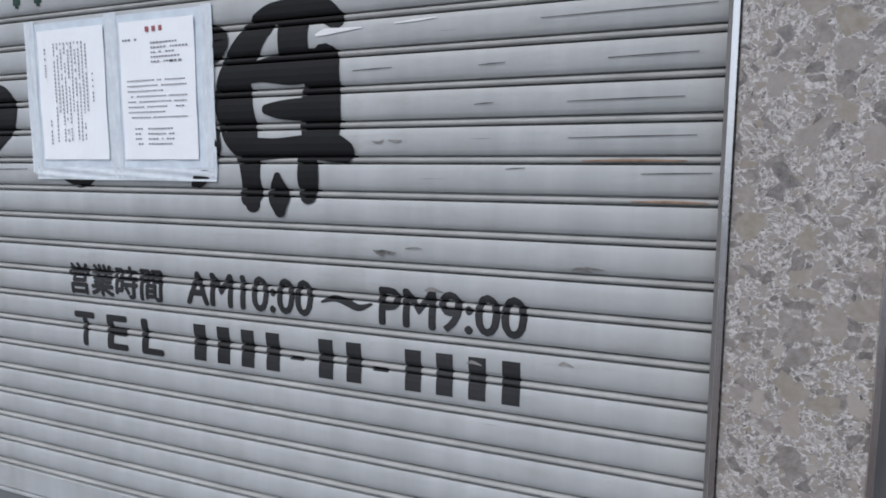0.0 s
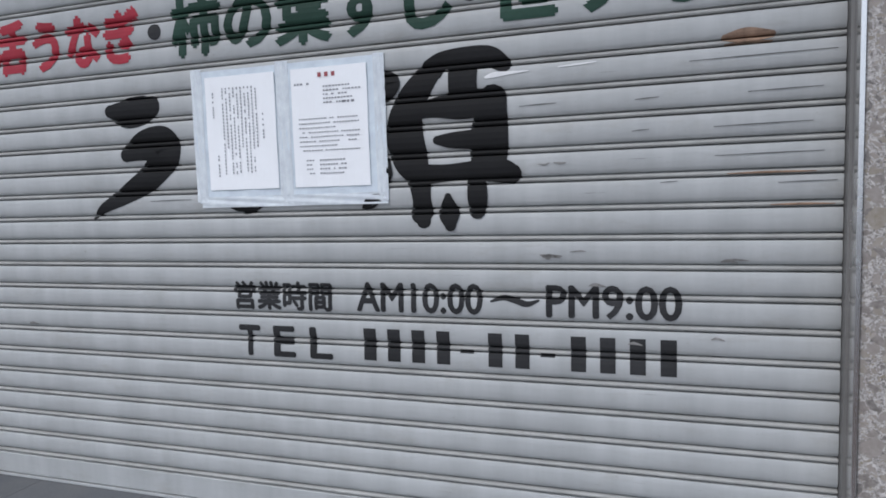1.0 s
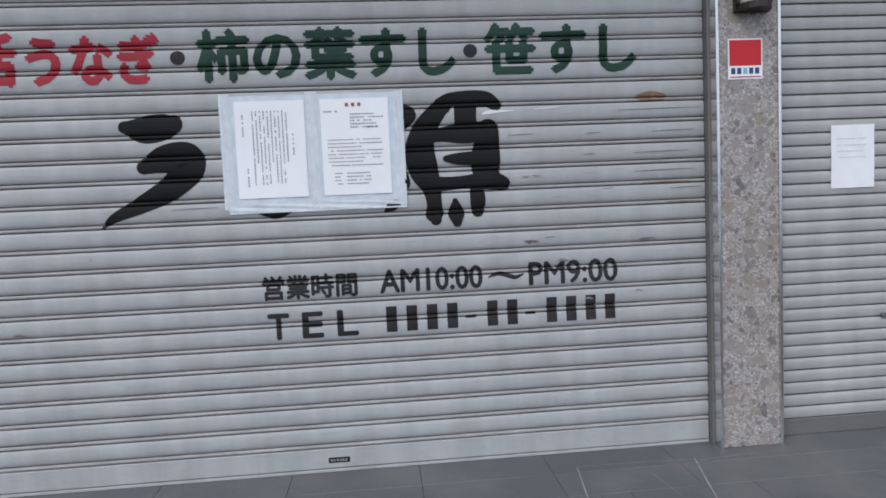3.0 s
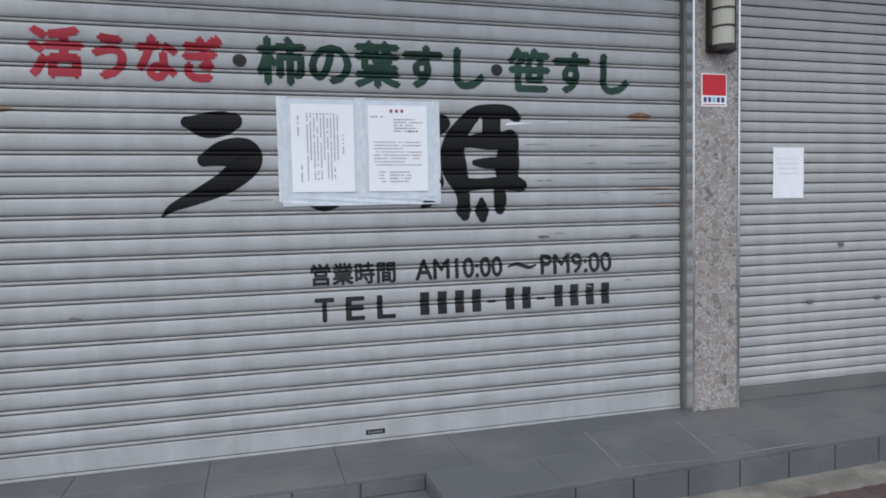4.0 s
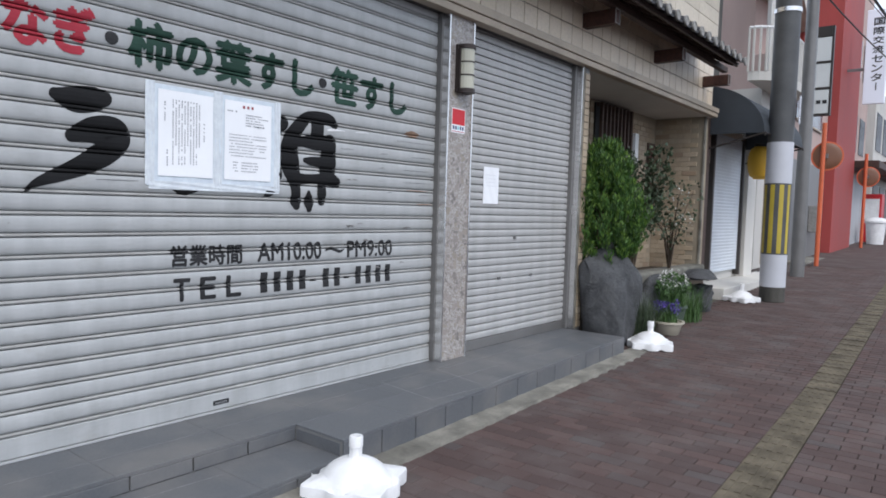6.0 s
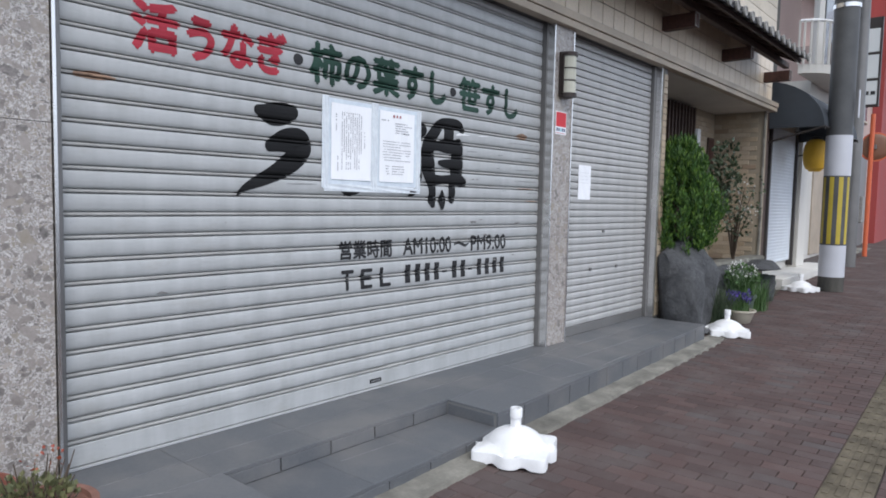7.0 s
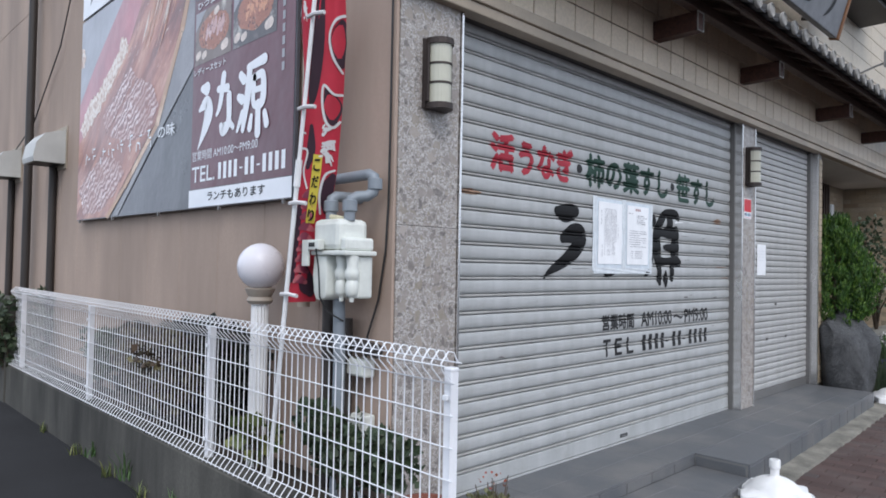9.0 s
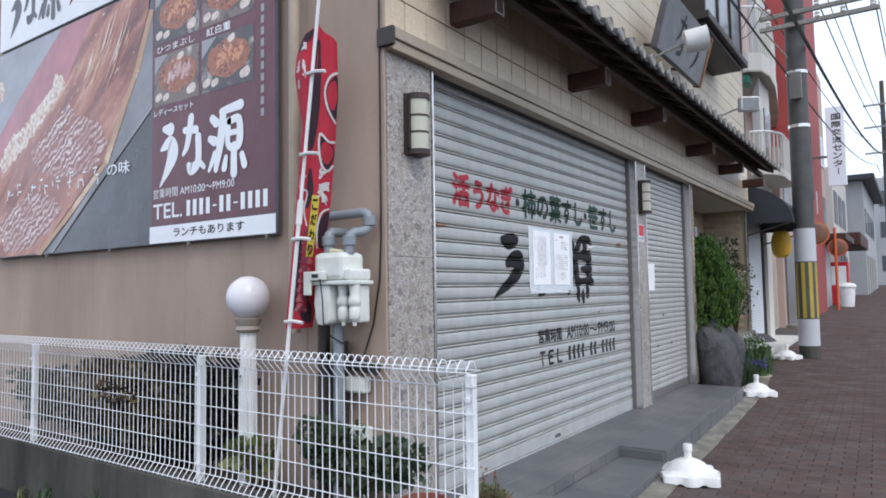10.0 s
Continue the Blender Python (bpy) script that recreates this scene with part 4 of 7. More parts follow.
box_part("red_line", (0.008, 0.159, -0.0030, -0.0021, 0.008, 0.013), plain("thin_red_print", (0.5, 0.02, 0.03), 0.4, bump=0), sticker)

brown = plain("dark_bronze_lamp_metal", (0.05, 0.038, 0.034), 0.42, 0.5)
milk = Nodes("ribbed_cream_glass", 0.3)
ribs = milk.n.new("ShaderNodeTexWave")
ribs.inputs["Scale"].default_value = 28
milk.l.new(milk.pos, ribs.inputs["Vector"])
milk.bump(ribs.outputs["Fac"], 0.25, 0.003)
milk = milk.color(milk.mix(milk.noise(8), (0.44, 0.43, 0.34), (0.58, 0.57, 0.48)))


def bracket_lamp(x):
    t = thing("wall_lamp", (x, -0.10, 2.22), "bronze wall lamp with ribbed cream glass on a stone pillar", "lamp", "lamps on the pillars")
    box_part("backplate", (-0.085, 0.085, -0.02, 0.0, 0.0, 0.355), brown, t, 0.004)
    bm = bmesh.new()
    prof = [(0.065 * math.cos(a), -0.02 - 0.085 * math.sin(a)) for a in np.linspace(0, math.pi, 13)]
    lo = [bm.verts.new((px, py, 0.03)) for px, py in prof]
    hi = [bm.verts.new((px, py, 0.325)) for px, py in prof]
    for i in range(12):
        bm.faces.new((lo[i], lo[i + 1], hi[i + 1], hi[i]))
    bm.faces.new(lo)
    bm.faces.new(hi)
    part("glass", bm, milk, t, "ribbed cream glass", smooth=True)
    for z0, z1, g in ((0.0, 0.03, 0.010), (0.325, 0.355, 0.010), (0.125, 0.135, 0.004), (0.222, 0.232, 0.004)):
        bm = bmesh.new()
        prof = [((0.065 + g) * math.cos(a), -0.02 - (0.085 + g) * math.sin(a)) for a in np.linspace(0, math.pi, 13)]
        lo = [bm.verts.new((px, py, z0)) for px, py in prof]
        hi = [bm.verts.new((px, py, z1)) for px, py in prof]
        for i in range(12):
            bm.faces.new((lo[i], lo[i + 1], hi[i + 1], hi[i]))
        bm.faces.new(lo)
        bm.faces.new(hi)
        part("cap" if g > 0.005 else "strap", bm, brown, t)
    for s in (-1, 1):
        box_part("side_rail", (s * 0.078 - 0.007, s * 0.078 + 0.007, -0.045, -0.021, 0.031, 0.324), brown, t, 0.002)


bracket_lamp(-3.575)
bracket_lamp(0.475)


# ---- parasol bases ----
def parasol_base():
    t = thing("parasol_base", (0, 0, 0), "white moulded plastic parasol base standing on the pavement", "parasol base", "parasol bases")
    bm = bmesh.new()
    n, rings = 96, []
    for sc, z in ((0.975, 0.0), (1.0, 0.004), (1.0, 0.060), (0.99, 0.0665), (0.965, 0.069), (0.90, 0.0695), (0.84, 0.072), (0.80, 0.076), (0.775, 0.090), (0.72, 0.108), (0.60, 0.127), (0.46, 0.142), (0.32, 0.152), (0.20, 0.156), (0.17, 0.162)):
        ring = []
        for i in range(n):
            a = 2 * math.pi * i / n
            sq = 0.196 / max(abs(math.cos(a)), abs(math.sin(a)), 0.735)
            mid = max(0, math.cos(4 * a)) ** 2
            notch = max(0, math.cos(8 * a + math.pi)) ** 2
            r = (sq + 0.026 * mid - 0.003 * notch) * sc if sc > 0.79 else 0.192 * sc
            arch = 0.014 * notch if z < 0.005 else 0
            dip = -0.034 * mid ** 2 if 0.83 < sc < 0.97 else 0
            ring.append(bm.verts.new((r * math.cos(a), r * math.sin(a), z + arch + dip)))
        rings.append(ring)
    for a, b in zip(rings, rings[1:]):
        for i in range(n):
            bm.faces.new((a[i], a[(i + 1) % n], b[(i + 1) % n], b[i]))
    bm.faces.new(list(reversed(rings[0])))
    bm.faces.new(rings[-1])
    part("tank", bm, M["white_plastic"], t, smooth=True)
    bm = bmesh.new()
    add_lathe(bm, [(0.030, 0.16), (0.026, 0.165), (0.026, 0.215)], 20)
    for i in range(6):
        a = i * math.pi / 3
        add_box(bm, 0.026 * math.cos(a) - 0.003, 0.026 * math.cos(a) + 0.003, 0.026 * math.sin(a) - 0.003, 0.026 * math.sin(a) + 0.003, 0.16, 0.212)
    part("neck", bm, M["white_plastic"], t, smooth=True)
    bm = bmesh.new()
    add_lathe(bm, [(0.027, 0.208), (0.033, 0.212), (0.033, 0.256), (0.030, 0.262), (0.022, 0.262), (0.021, 0.225)], 20)
    part("collar", bm, M["white_plastic"], t, "threaded collar", smooth=True)
    bm = bmesh.new()
    add_lathe(bm, [(0.024, 0.07), (0.024, 0.098), (0.020, 0.102)], 14, pose(0.115, 0.115, -0.008, 0, 0, 0))
    part("filler_cap", bm, M["white_plastic"], t, smooth=True)
    return t


base = parasol_base()
base.matrix_basis = pose(-1.471, -1.031, 0.004, 0, 0, 22)
copy_thing(base, pose(2.87, -0.74, 0.016, 0, 0, 30))
copy_thing(base, pose(6.85, -0.55, rise(6.85), 0, 0, -20))
copy_thing(base, pose(-3.885, -0.63, STEP_Z, 0, 0, 40))


# ---- leaves ----
def leaf_cloud(bm, rng, centre, radii, count, size, shape=None, up=0.3, ratio=0.5):
    """Small folded leaves scattered through a crown, thinner towards its rim."""
    for _ in range(count):
        d = Vector((rng.gauss(0, 1), rng.gauss(0, 1), rng.gauss(0, 1))).normalized()
        r = rng.uniform(0.35, 1.0) ** 0.5
        q = d * r
        w = shape(q.z) if shape else 1.0
        p = Vector(centre) + Vector((q.x * radii[0] * w, q.y * radii[1] * w, q.z * radii[2]))
        if noise.noise(p * 6.0) < -0.25 and rng.random() < 0.8:
            continue
        s = size * rng.uniform(0.6, 1.3)
        axis = (d + Vector((rng.uniform(-0.6, 0.6), rng.uniform(-0.6, 0.6), rng.uniform(-0.4, 0.6) + up))).normalized()
        side = axis.cross(Vector((rng.uniform(-1, 1), rng.uniform(-1, 1), rng.uniform(-1, 1)))).normalized() * s * ratio
        mid = axis * s
        fold = axis.cross(side).normalized() * s * 0.12
        v = [bm.verts.new(p), bm.verts.new(p + mid * 0.5 + side + fold), bm.verts.new(p + mid), bm.verts.new(p + mid * 0.5 - side + fold)]
        bm.faces.new((v[0], v[1], v[2]))
        bm.faces.new((v[0], v[2], v[3]))


def blades(bm, rng, centre, spread, count, height, width, lean=0.35):
    for _ in range(count):
        a, r = rng.uniform(0, 6.28), spread * rng.random() ** 0.5
        p = Vector(centre) + Vector((r * math.cos(a), r * math.sin(a), 0))
        h = height * rng.uniform(0.6, 1.1)
        b = rng.uniform(0, 6.28)
        bend = Vector((math.cos(b), math.sin(b), 0)) * h * lean * rng.random()
        side = Vector((-math.sin(b), math.cos(b), 0)) * width / 2
        q = [p - side, p + side, p + bend * 0.4 + Vector((0, 0, h * 0.6)) + side * 0.8, p + bend * 0.4 + Vector((0, 0, h * 0.6)) - side * 0.8, p + bend + Vector((0, 0, h))]
        v = [bm.verts.new(x) for x in q]
        bm.faces.new((v[0], v[1], v[2], v[3]))
        bm.faces.new((v[3], v[2], v[4]))


LEAF = dict(
    conifer=leafy("bright_green_scale_leaf", (0.022, 0.062, 0.012), (0.055, 0.145, 0.02), (0.17, 0.29, 0.035)),
    dull=leafy("dull_green_leaf", (0.035, 0.06, 0.028), (0.06, 0.09, 0.045), (0.10, 0.12, 0.07)),
    grass=leafy("grass_green_blade", (0.05, 0.11, 0.03), (0.08, 0.17, 0.045), (0.13, 0.22, 0.08)),
    brown=leafy("dry_brown_leaf", (0.035, 0.026, 0.018), (0.11, 0.07, 0.042), (0.19, 0.17, 0.08)),
    yellow=leafy("yellow_green_leaf", (0.06, 0.09, 0.025), (0.14, 0.17, 0.045), (0.26, 0.27, 0.09)),
    white=leafy("white_petal", (0.6, 0.6, 0.55), (0.7, 0.7, 0.66), (0.75, 0.75, 0.72)),
    violet=leafy("violet_petal", (0.06, 0.03, 0.22), (0.09, 0.05, 0.32), (0.14, 0.09, 0.42)),
    red=leafy("orange_red_petal", (0.35, 0.06, 0.04), (0.42, 0.1, 0.06), (0.3, 0.12, 0.05)),
)
BARK = wood("grey_brown_bark", (0.05, 0.035, 0.025), (0.12, 0.09, 0.065), 60, 0.9, (1, 1, 0.2))
ROCK = Nodes("grey_green_garden_rock", 0.85)
ROCK.bump(ROCK.noise(11, 9, 0.75, None, 0.6), 1.0, 0.06)
veins = ROCK.ramp(ROCK.noise(9, 8, 0.75, ROCK.mapping((1, 1, 0.5), (0.4, 0.3, 0)), 1.2), [(0.60, 0.0), (0.68, 0.5)])
ROCK = ROCK.color(ROCK.mix(veins, ROCK.mix(ROCK.ramp(ROCK.noise(5, 8, 0.7, None, 0.8), [(0.3, 0.0), (0.7, 1.0)]), (0.048, 0.050, 0.054), (0.135, 0.138, 0.145)), (0.24, 0.24, 0.23)))
SOIL = plain("dark_garden_soil", (0.06, 0.045, 0.032), 0.95, vary=0.3, grain=80, bump=0.6)
TERRACOTTA = plain("terracotta", (0.24, 0.085, 0.06), 0.8, vary=0.15)


def rock(at, size, seed, label, name="garden_rock"):
    bm = bmesh.new()
    bmesh.ops.create_icosphere(bm, subdivisions=4, radius=1)
    for v in bm.verts:
        n1 = noise.noise(v.co * 1.1 + Vector((seed, 0, 0)))
        n2 = noise.cell(v.co * 1.7 + Vector((0, seed, 0)))
        n3 = noise.noise(v.co * 4.5 + Vector((0, 0, seed)))
        c = v.co * (1 + 0.28 * n1 + 0.12 * n2 + 0.10 * n3 + 0.04 * noise.noise(v.co * 10 + Vector((seed, seed, 0))))
        v.co = Vector((c.x * size[0], c.y * size[1], max(c.z, -0.75) * size[2] + 0.75 * size[2]))
    cut = random.Random(seed)
    for _ in range(9):
        n = Vector((cut.gauss(0, 1), cut.gauss(0, 1), cut.gauss(0.1, 0.6))).normalized()
        n = Vector((n.x / size[0], n.y / size[1], n.z / size[2])).normalized()
        d = cut.uniform(0.62, 0.8) * max(v.co.dot(n) for v in bm.verts)
        for v in bm.verts:
            over = v.co.dot(n) - d
            if over > 0:
                v.co -= n * over * 0.92
    for v in bm.verts:
        v.co.z = max(v.co.z, 0.0)
    bmesh.ops.smooth_vert(bm, verts=bm.verts, factor=0.3, use_axis_x=True, use_axis_y=True, use_axis_z=True)
    ob = solid(name, bm, ROCK, label, "rock", smooth=True)
    ob.matrix_basis = at
    return ob


# ---- garden before the entrance ----
rock(pose(2.73, -0.30, 0.0, 0, 0, 20), (0.36, 0.33, 0.80), 5.0, "large upright grey garden rock beside the step")
rock(pose(3.62, -0.22, 0.02, 0, 0, 60), (0.30, 0.24, 0.32), 7.0, "rounded grey garden rock under the shrubs")
rock(pose(4.25, -0.18, 0.03), (0.36, 0.22, 0.34), 11.0, "rounded grey garden rock under the shrubs")
rock(pose(4.95, -0.2, 0.05, 0, 0, 30), (0.36, 0.25, 0.30), 15.0, "dark grey garden rock at the bed's edge")
rock(pose(5.55, -0.33, 0.06, 0, 0, 10), (0.30, 0.25, 0.26), 21.0, "dark grey garden rock at the bed's corner")
rock(pose(5.5, -0.36, 0.50, 0, 0, 10), (0.36, 0.26, 0.075), 25.0, "flat dark stone slab lying on a rock", "stone_slab_loose")
bm = bmesh.new()
add_box(bm, 2.62, 6.41, -0.12, 0.69, -0.04, 0.55, 0.03)
solid("planting_bed", bm, SOIL, "raised bed of dark soil in the recess", "bed", "structure")
bm = bmesh.new()
add_box(bm, 3.4, 6.41, -0.14, 0.10, 0.5, 0.64, 0.03)
solid("bed_edging", bm, plain("mossy_grey_stone", (0.17, 0.165, 0.14), 0.9, vary=0.3, grain=30, stain=5, bump=0.6), "mossy grey stone edging of the bed", "edging", "structure")


def conifer():
    t = thing("conifer", (2.90, -0.16, 0.5), "bright green egg-shaped clipped conifer behind the rock", "tree")
    rng = random.Random(8)
    bm = bmesh.new()
    add_tube(bm, [(0, 0, 0), (0.02, 0, 0.35), (0, 0.02, 0.7), (0, 0, 1.3)], [0.035, 0.03, 0.02, 0.006])
    part("trunk", bm, BARK, t)
    for i in range(16):
        bm = bmesh.new()
        a, z = i * 2.4, 0.25 + 0.05 * i
        add_tube(bm, [(0, 0, z), (0.14 * math.cos(a), 0.14 * math.sin(a), z + 0.14), (0.2 * math.cos(a), 0.2 * math.sin(a), z + 0.3)], [0.012, 0.008, 0.003], 6)
        part("limb", bm, BARK, t)
    bm = bmesh.new()
    shape = lambda z: ((1 - z) / 2) ** 0.72 * (1 - 0.55 * max(0, -z - 0.1) / 0.9) * 1.30
    for k in range(260):
        a, z = rng.uniform(0, 6.28), rng.uniform(-0.98, 0.97)
        w = shape(z) * rng.uniform(0.72, 1.02) * (1 + 0.14 * math.sin(3 * a + 4 * z))
        lean = rng.uniform(0.02, 0.06)
        for i in range(3):
            c = (0.41 * w * math.cos(a) + lean * i * math.cos(a), 0.41 * w * math.sin(a) + lean * i * math.sin(a), 0.88 + 0.60 * z + 0.05 * i)
            leaf_cloud(bm, rng, c, (0.042 - 0.010 * i, 0.042 - 0.010 * i, 0.065), 24, 0.05, up=2.2, ratio=0.17)
    leaf_cloud(bm, rng, (0, 0, 0.92), (0.30, 0.30, 0.56), 3000, 0.05, shape, up=1.6, ratio=0.2)
    part("crown", bm, LEAF["conifer"], t)["kind"] = "stuff"


conifer()


def shrub(name, at, label, branches, leaves, leaf_mat, spread, height, size, seed, blossom=None, sx=1.0, sy=0.6):
    t = thing(name, at, label, "shrub")
    rng = random.Random(seed)
    tips = []
    for i in range(branches):
        bm = bmesh.new()
        a = rng.uniform(0, 6.28)
        r = spread * rng.uniform(0.4, 1.0)
        tip = Vector((r * math.cos(a) * sx, r * math.sin(a) * sy, height * rng.uniform(0.55, 1.0)))
        mid = Vector((tip.x * 0.25, tip.y * 0.25, tip.z * 0.5))
        add_tube(bm, [(0, 0, 0), mid, tip], [0.016, 0.010, 0.003], 6)
        part("branch", bm, BARK, t)
        tips += [tip, (mid + tip) / 2]
    bm = bmesh.new()
    for p in tips:
        leaf_cloud(bm, rng, p, (spread * 0.3 * sx, spread * 0.4 * sy, height * 0.13), leaves // len(tips), size)
    part("foliage", bm, leaf_mat, t)["kind"] = "stuff"
    if blossom:
        bm = bmesh.new()
        for p in tips[::3]:
            leaf_cloud(bm, rng, p, (spread * 0.2, spread * 0.2, height * 0.1), 16, size * 0.6)
        part("blossom", bm, blossom, t)["kind"] = "stuff"
    return t


shrub("shrub", (4.35, 0.1, 0.55), "thin dark-leaved shrub on bare stems in the bed", 14, 3400, LEAF["dull"], 0.62, 1.5, 0.05, 3)
shrub("shrub", (5.2, -0.05, 0.6), "sparse shrub with pale blossom on thin stems", 9, 420, LEAF["dull"], 0.6, 1.1, 0.045, 5, LEAF["white"])


def potted(name, at, pot_mat, r, h, label, build, rim=0.012):
    t = thing(name, at, label, "potted plant")
    bm = bmesh.new()
    add_lathe(bm, [(r * 0.68, 0.0), (r * 0.72, 0.005), (r * 0.97, h * 0.85), (r + rim, h * 0.87), (r + rim, h), (r * 0.92, h), (r * 0.9, h * 0.88)], 28)
    part("pot", bm, pot_mat, t, smooth=True)
    build(t, h)
    return t


def violets(t, h):
    rng = random.Random(12)
    bm = bmesh.new()
    blades(bm, rng, (0, 0, h * 0.8), 0.13, 160, 0.22, 0.012, 0.7)
    part("foliage", bm, LEAF["grass"], t)["kind"] = "stuff"
    bm = bmesh.new()
    for _ in range(26):
        a, r = rng.uniform(0, 6.28), 0.15 * rng.random() ** 0.5
        leaf_cloud(bm, rng, (r * math.cos(a), r * math.sin(a), h + rng.uniform(0.10, 0.2)), (0.018, 0.018, 0.035), 22, 0.022)
    part("blossom", bm, LEAF["violet"], t, "deep violet flower heads")["kind"] = "stuff"


def pale_herb(t, h):
    rng = random.Random(13)
    bm = bmesh.new()
    blades(bm, rng, (0, 0, h * 0.8), 0.16, 220, 0.34, 0.010, 0.8)
    leaf_cloud(bm, rng, (0, 0, h + 0.2), (0.22, 0.2, 0.16), 500, 0.035)
    part("foliage", bm, LEAF["grass"], t)["kind"] = "stuff"
    bm = bmesh.new()
    leaf_cloud(bm, rng, (0, 0, h + 0.3), (0.2, 0.18, 0.1), 160, 0.025)
    part("blossom", bm, LEAF["white"], t, "small white flowers")["kind"] = "stuff"


def succulent(t, h):
    rng = random.Random(14)
    bm = bmesh.new()
    for i in range(26):
        a, r = rng.uniform(0, 6.28), 0.15 * rng.random() ** 0.5
        add_tube(bm, [(r * 0.5 * math.cos(a), r * 0.5 * math.sin(a), h * 0.8), (r * math.cos(a), r * math.sin(a), h + rng.uniform(0.05, 0.16))], [0.004, 0.002], 5)
    part("stem_growth", bm, BARK, t)["kind"] = "stuff"
    bm = bmesh.new()
    leaf_cloud(bm, rng, (-0.03, 0.0, h + 0.02), (0.15, 0.13, 0.08), 700, 0.022, up=0.8)
    leaf_cloud(bm, rng, (-0.12, 0.06, h - 0.02), (0.08, 0.07, 0.05), 220, 0.022, up=0.3)
    part("leaves", bm, leafy("olive_leaf", (0.10, 0.11, 0.05), (0.16, 0.17, 0.075), (0.22, 0.21, 0.10)), t)
    bm = bmesh.new()
    leaf_cloud(bm, rng, (0.05, 0.04, h + 0.14), (0.09, 0.09, 0.03), 26, 0.016, up=0.8)
    part("blossom", bm, LEAF["red"], t, "small orange-red buds")["kind"] = "stuff"


potted("potted_plant", (3.66, -0.62, rise(3.66)), plain("cream_plastic_bowl", (0.45, 0.41, 0.33), 0.5), 0.17, 0.15, "violet flowers in a cream bowl planter", violets)
potted("potted_plant", (4.12, -0.50, rise(4.12)), plain("green_plastic_pot", (0.07, 0.10, 0.075), 0.5), 0.16, 0.26, "white-flowered herb in a dull green pot", pale_herb)
potted("potted_plant", (-3.63, -0.59, STEP_Z), plain("greyed_terracotta", (0.27, 0.135, 0.10), 0.85, vary=0.35, stain=9), 0.175, 0.150, "low olive plant in a greyed terracotta pot", succulent)
back_pot = thing("flower_pot", (-3.74, -0.27, STEP_Z), "empty red terracotta pot against the pillar", "flower pot")
bm = bmesh.new()
add_lathe(bm, [(0.095, 0.0), (0.10, 0.005), (0.132, 0.12), (0.142, 0.122), (0.142, 0.15), (0.13, 0.15), (0.125, 0.125), (0.09, 0.03), (0.01, 0.03)], 28)
part("body", bm, TERRACOTTA, back_pot, smooth=True)


def tuft(name, at, count, spread, height, mat, seed, label):
    bm = bmesh.new()
    blades(bm, random.Random(seed), (0, 0, 0), spread, count, height, 0.009, 0.9)
    ob = solid(name, bm, mat, label, "grass", "stuff")
    ob.matrix_basis = Matrix.Translation(at)


tuft("grass_tuft", (3.02, -0.60, rise(3.0)), 210, 0.09, 0.52, LEAF["dull"], 35, "dark upright grass growing beside the rock")
tuft("grass_tuft", (4.65, -0.45, rise(4.65)), 320, 0.22, 0.42, LEAF["grass"], 31, "soft green grass clump at the bed's foot")
tuft("grass_tuft", (3.12, -0.52, 0.02), 120, 0.10, 0.5, LEAF["dull"], 32, "dark upright grass beside the rock")

# ---- side lane: low wall, mesh fence and what stands behind it ----
FX = -4.177
bm = bmesh.new()
add_box(bm, FX - 0.085, FX + 0.06, -1.0, 5.45, -0.08, 0.335, 0.008)
solid("wall_low", bm, M["concrete"], "low stained concrete wall under the fence", "wall", "structure")
bm = bmesh.new()
add_box(bm, FX - 0.10, FX + 0.08, 5.46, 14, -0.08, 1.0, 0.01)
solid("wall_lane", bm, M["concrete"], "grey concrete lane wall beyond the fence", "wall", "structure")
bm = bmesh.new()
add_box(bm, FX + 0.061, -3.85, -0.05, 5.45, -0.05, 0.30)
solid("side_bed", bm, SOIL, "narrow bed of dark soil behind the fence", "bed", "structure")

fence = thing("mesh_fence", (FX, 0, 0.33), "white coated wire mesh fence with a rolled top", "fence")
bm = bmesh.new()
add_tube(bm, [(-0.05, 0, 0.012), (-0.042, 0, 0.03), (-0.004, 0, 0.075), (0, 0, 0.11), (0, 0, 0.69), (-0.045, 0, 0.735), (-0.05, 0, 0.76), (-0.015, 0, 0.80), (0.012, 0, 0.795), (0.035, 0, 0.755)], 0.0031, 5)
wire_mesh = mesh_of(bm, "upright_wire", M["wire"], True)
for i in range(126):
    part("upright_wire", wire_mesh, None, fence, at=Matrix.Translation((-0.028, -0.885 + i * 0.05, 0)))
for x, z in [(-0.032, 0.11 + 0.115 * k) for k in range(6)] + [(-0.078, 0.022), (-0.040, 0.068), (-0.078, 0.752), (0.005, 0.757), (-0.032, 0.685)]:
    bm = bmesh.new()
    add_tube(bm, [(x, -0.905, z), (x, 5.4, z)], 0.0028, 5)
    part("line_wire", bm, M["wire"], fence)
for y in (-0.86, 1.05, 3.12, 5.20):
    bm = bmesh.new()
    add_box(bm, -0.020, 0.020, y - 0.020, y + 0.020, -0.05, 0.728, 0.006)
    post = part("post", bm, M["wire"], fence, "white square post")
    bm = bmesh.new()
    add_box(bm, -0.0215, 0.0215, y - 0.0215, y + 0.0215, 0.722, 0.738, 0.005)
    part("post_cap", bm, M["wire"], post)
    for z in (0.10, 0.62):
        box_part("clamp", (-0.034, -0.025, y - 0.012, y + 0.012, z, z + 0.02), M["wire"], post, 0.002)

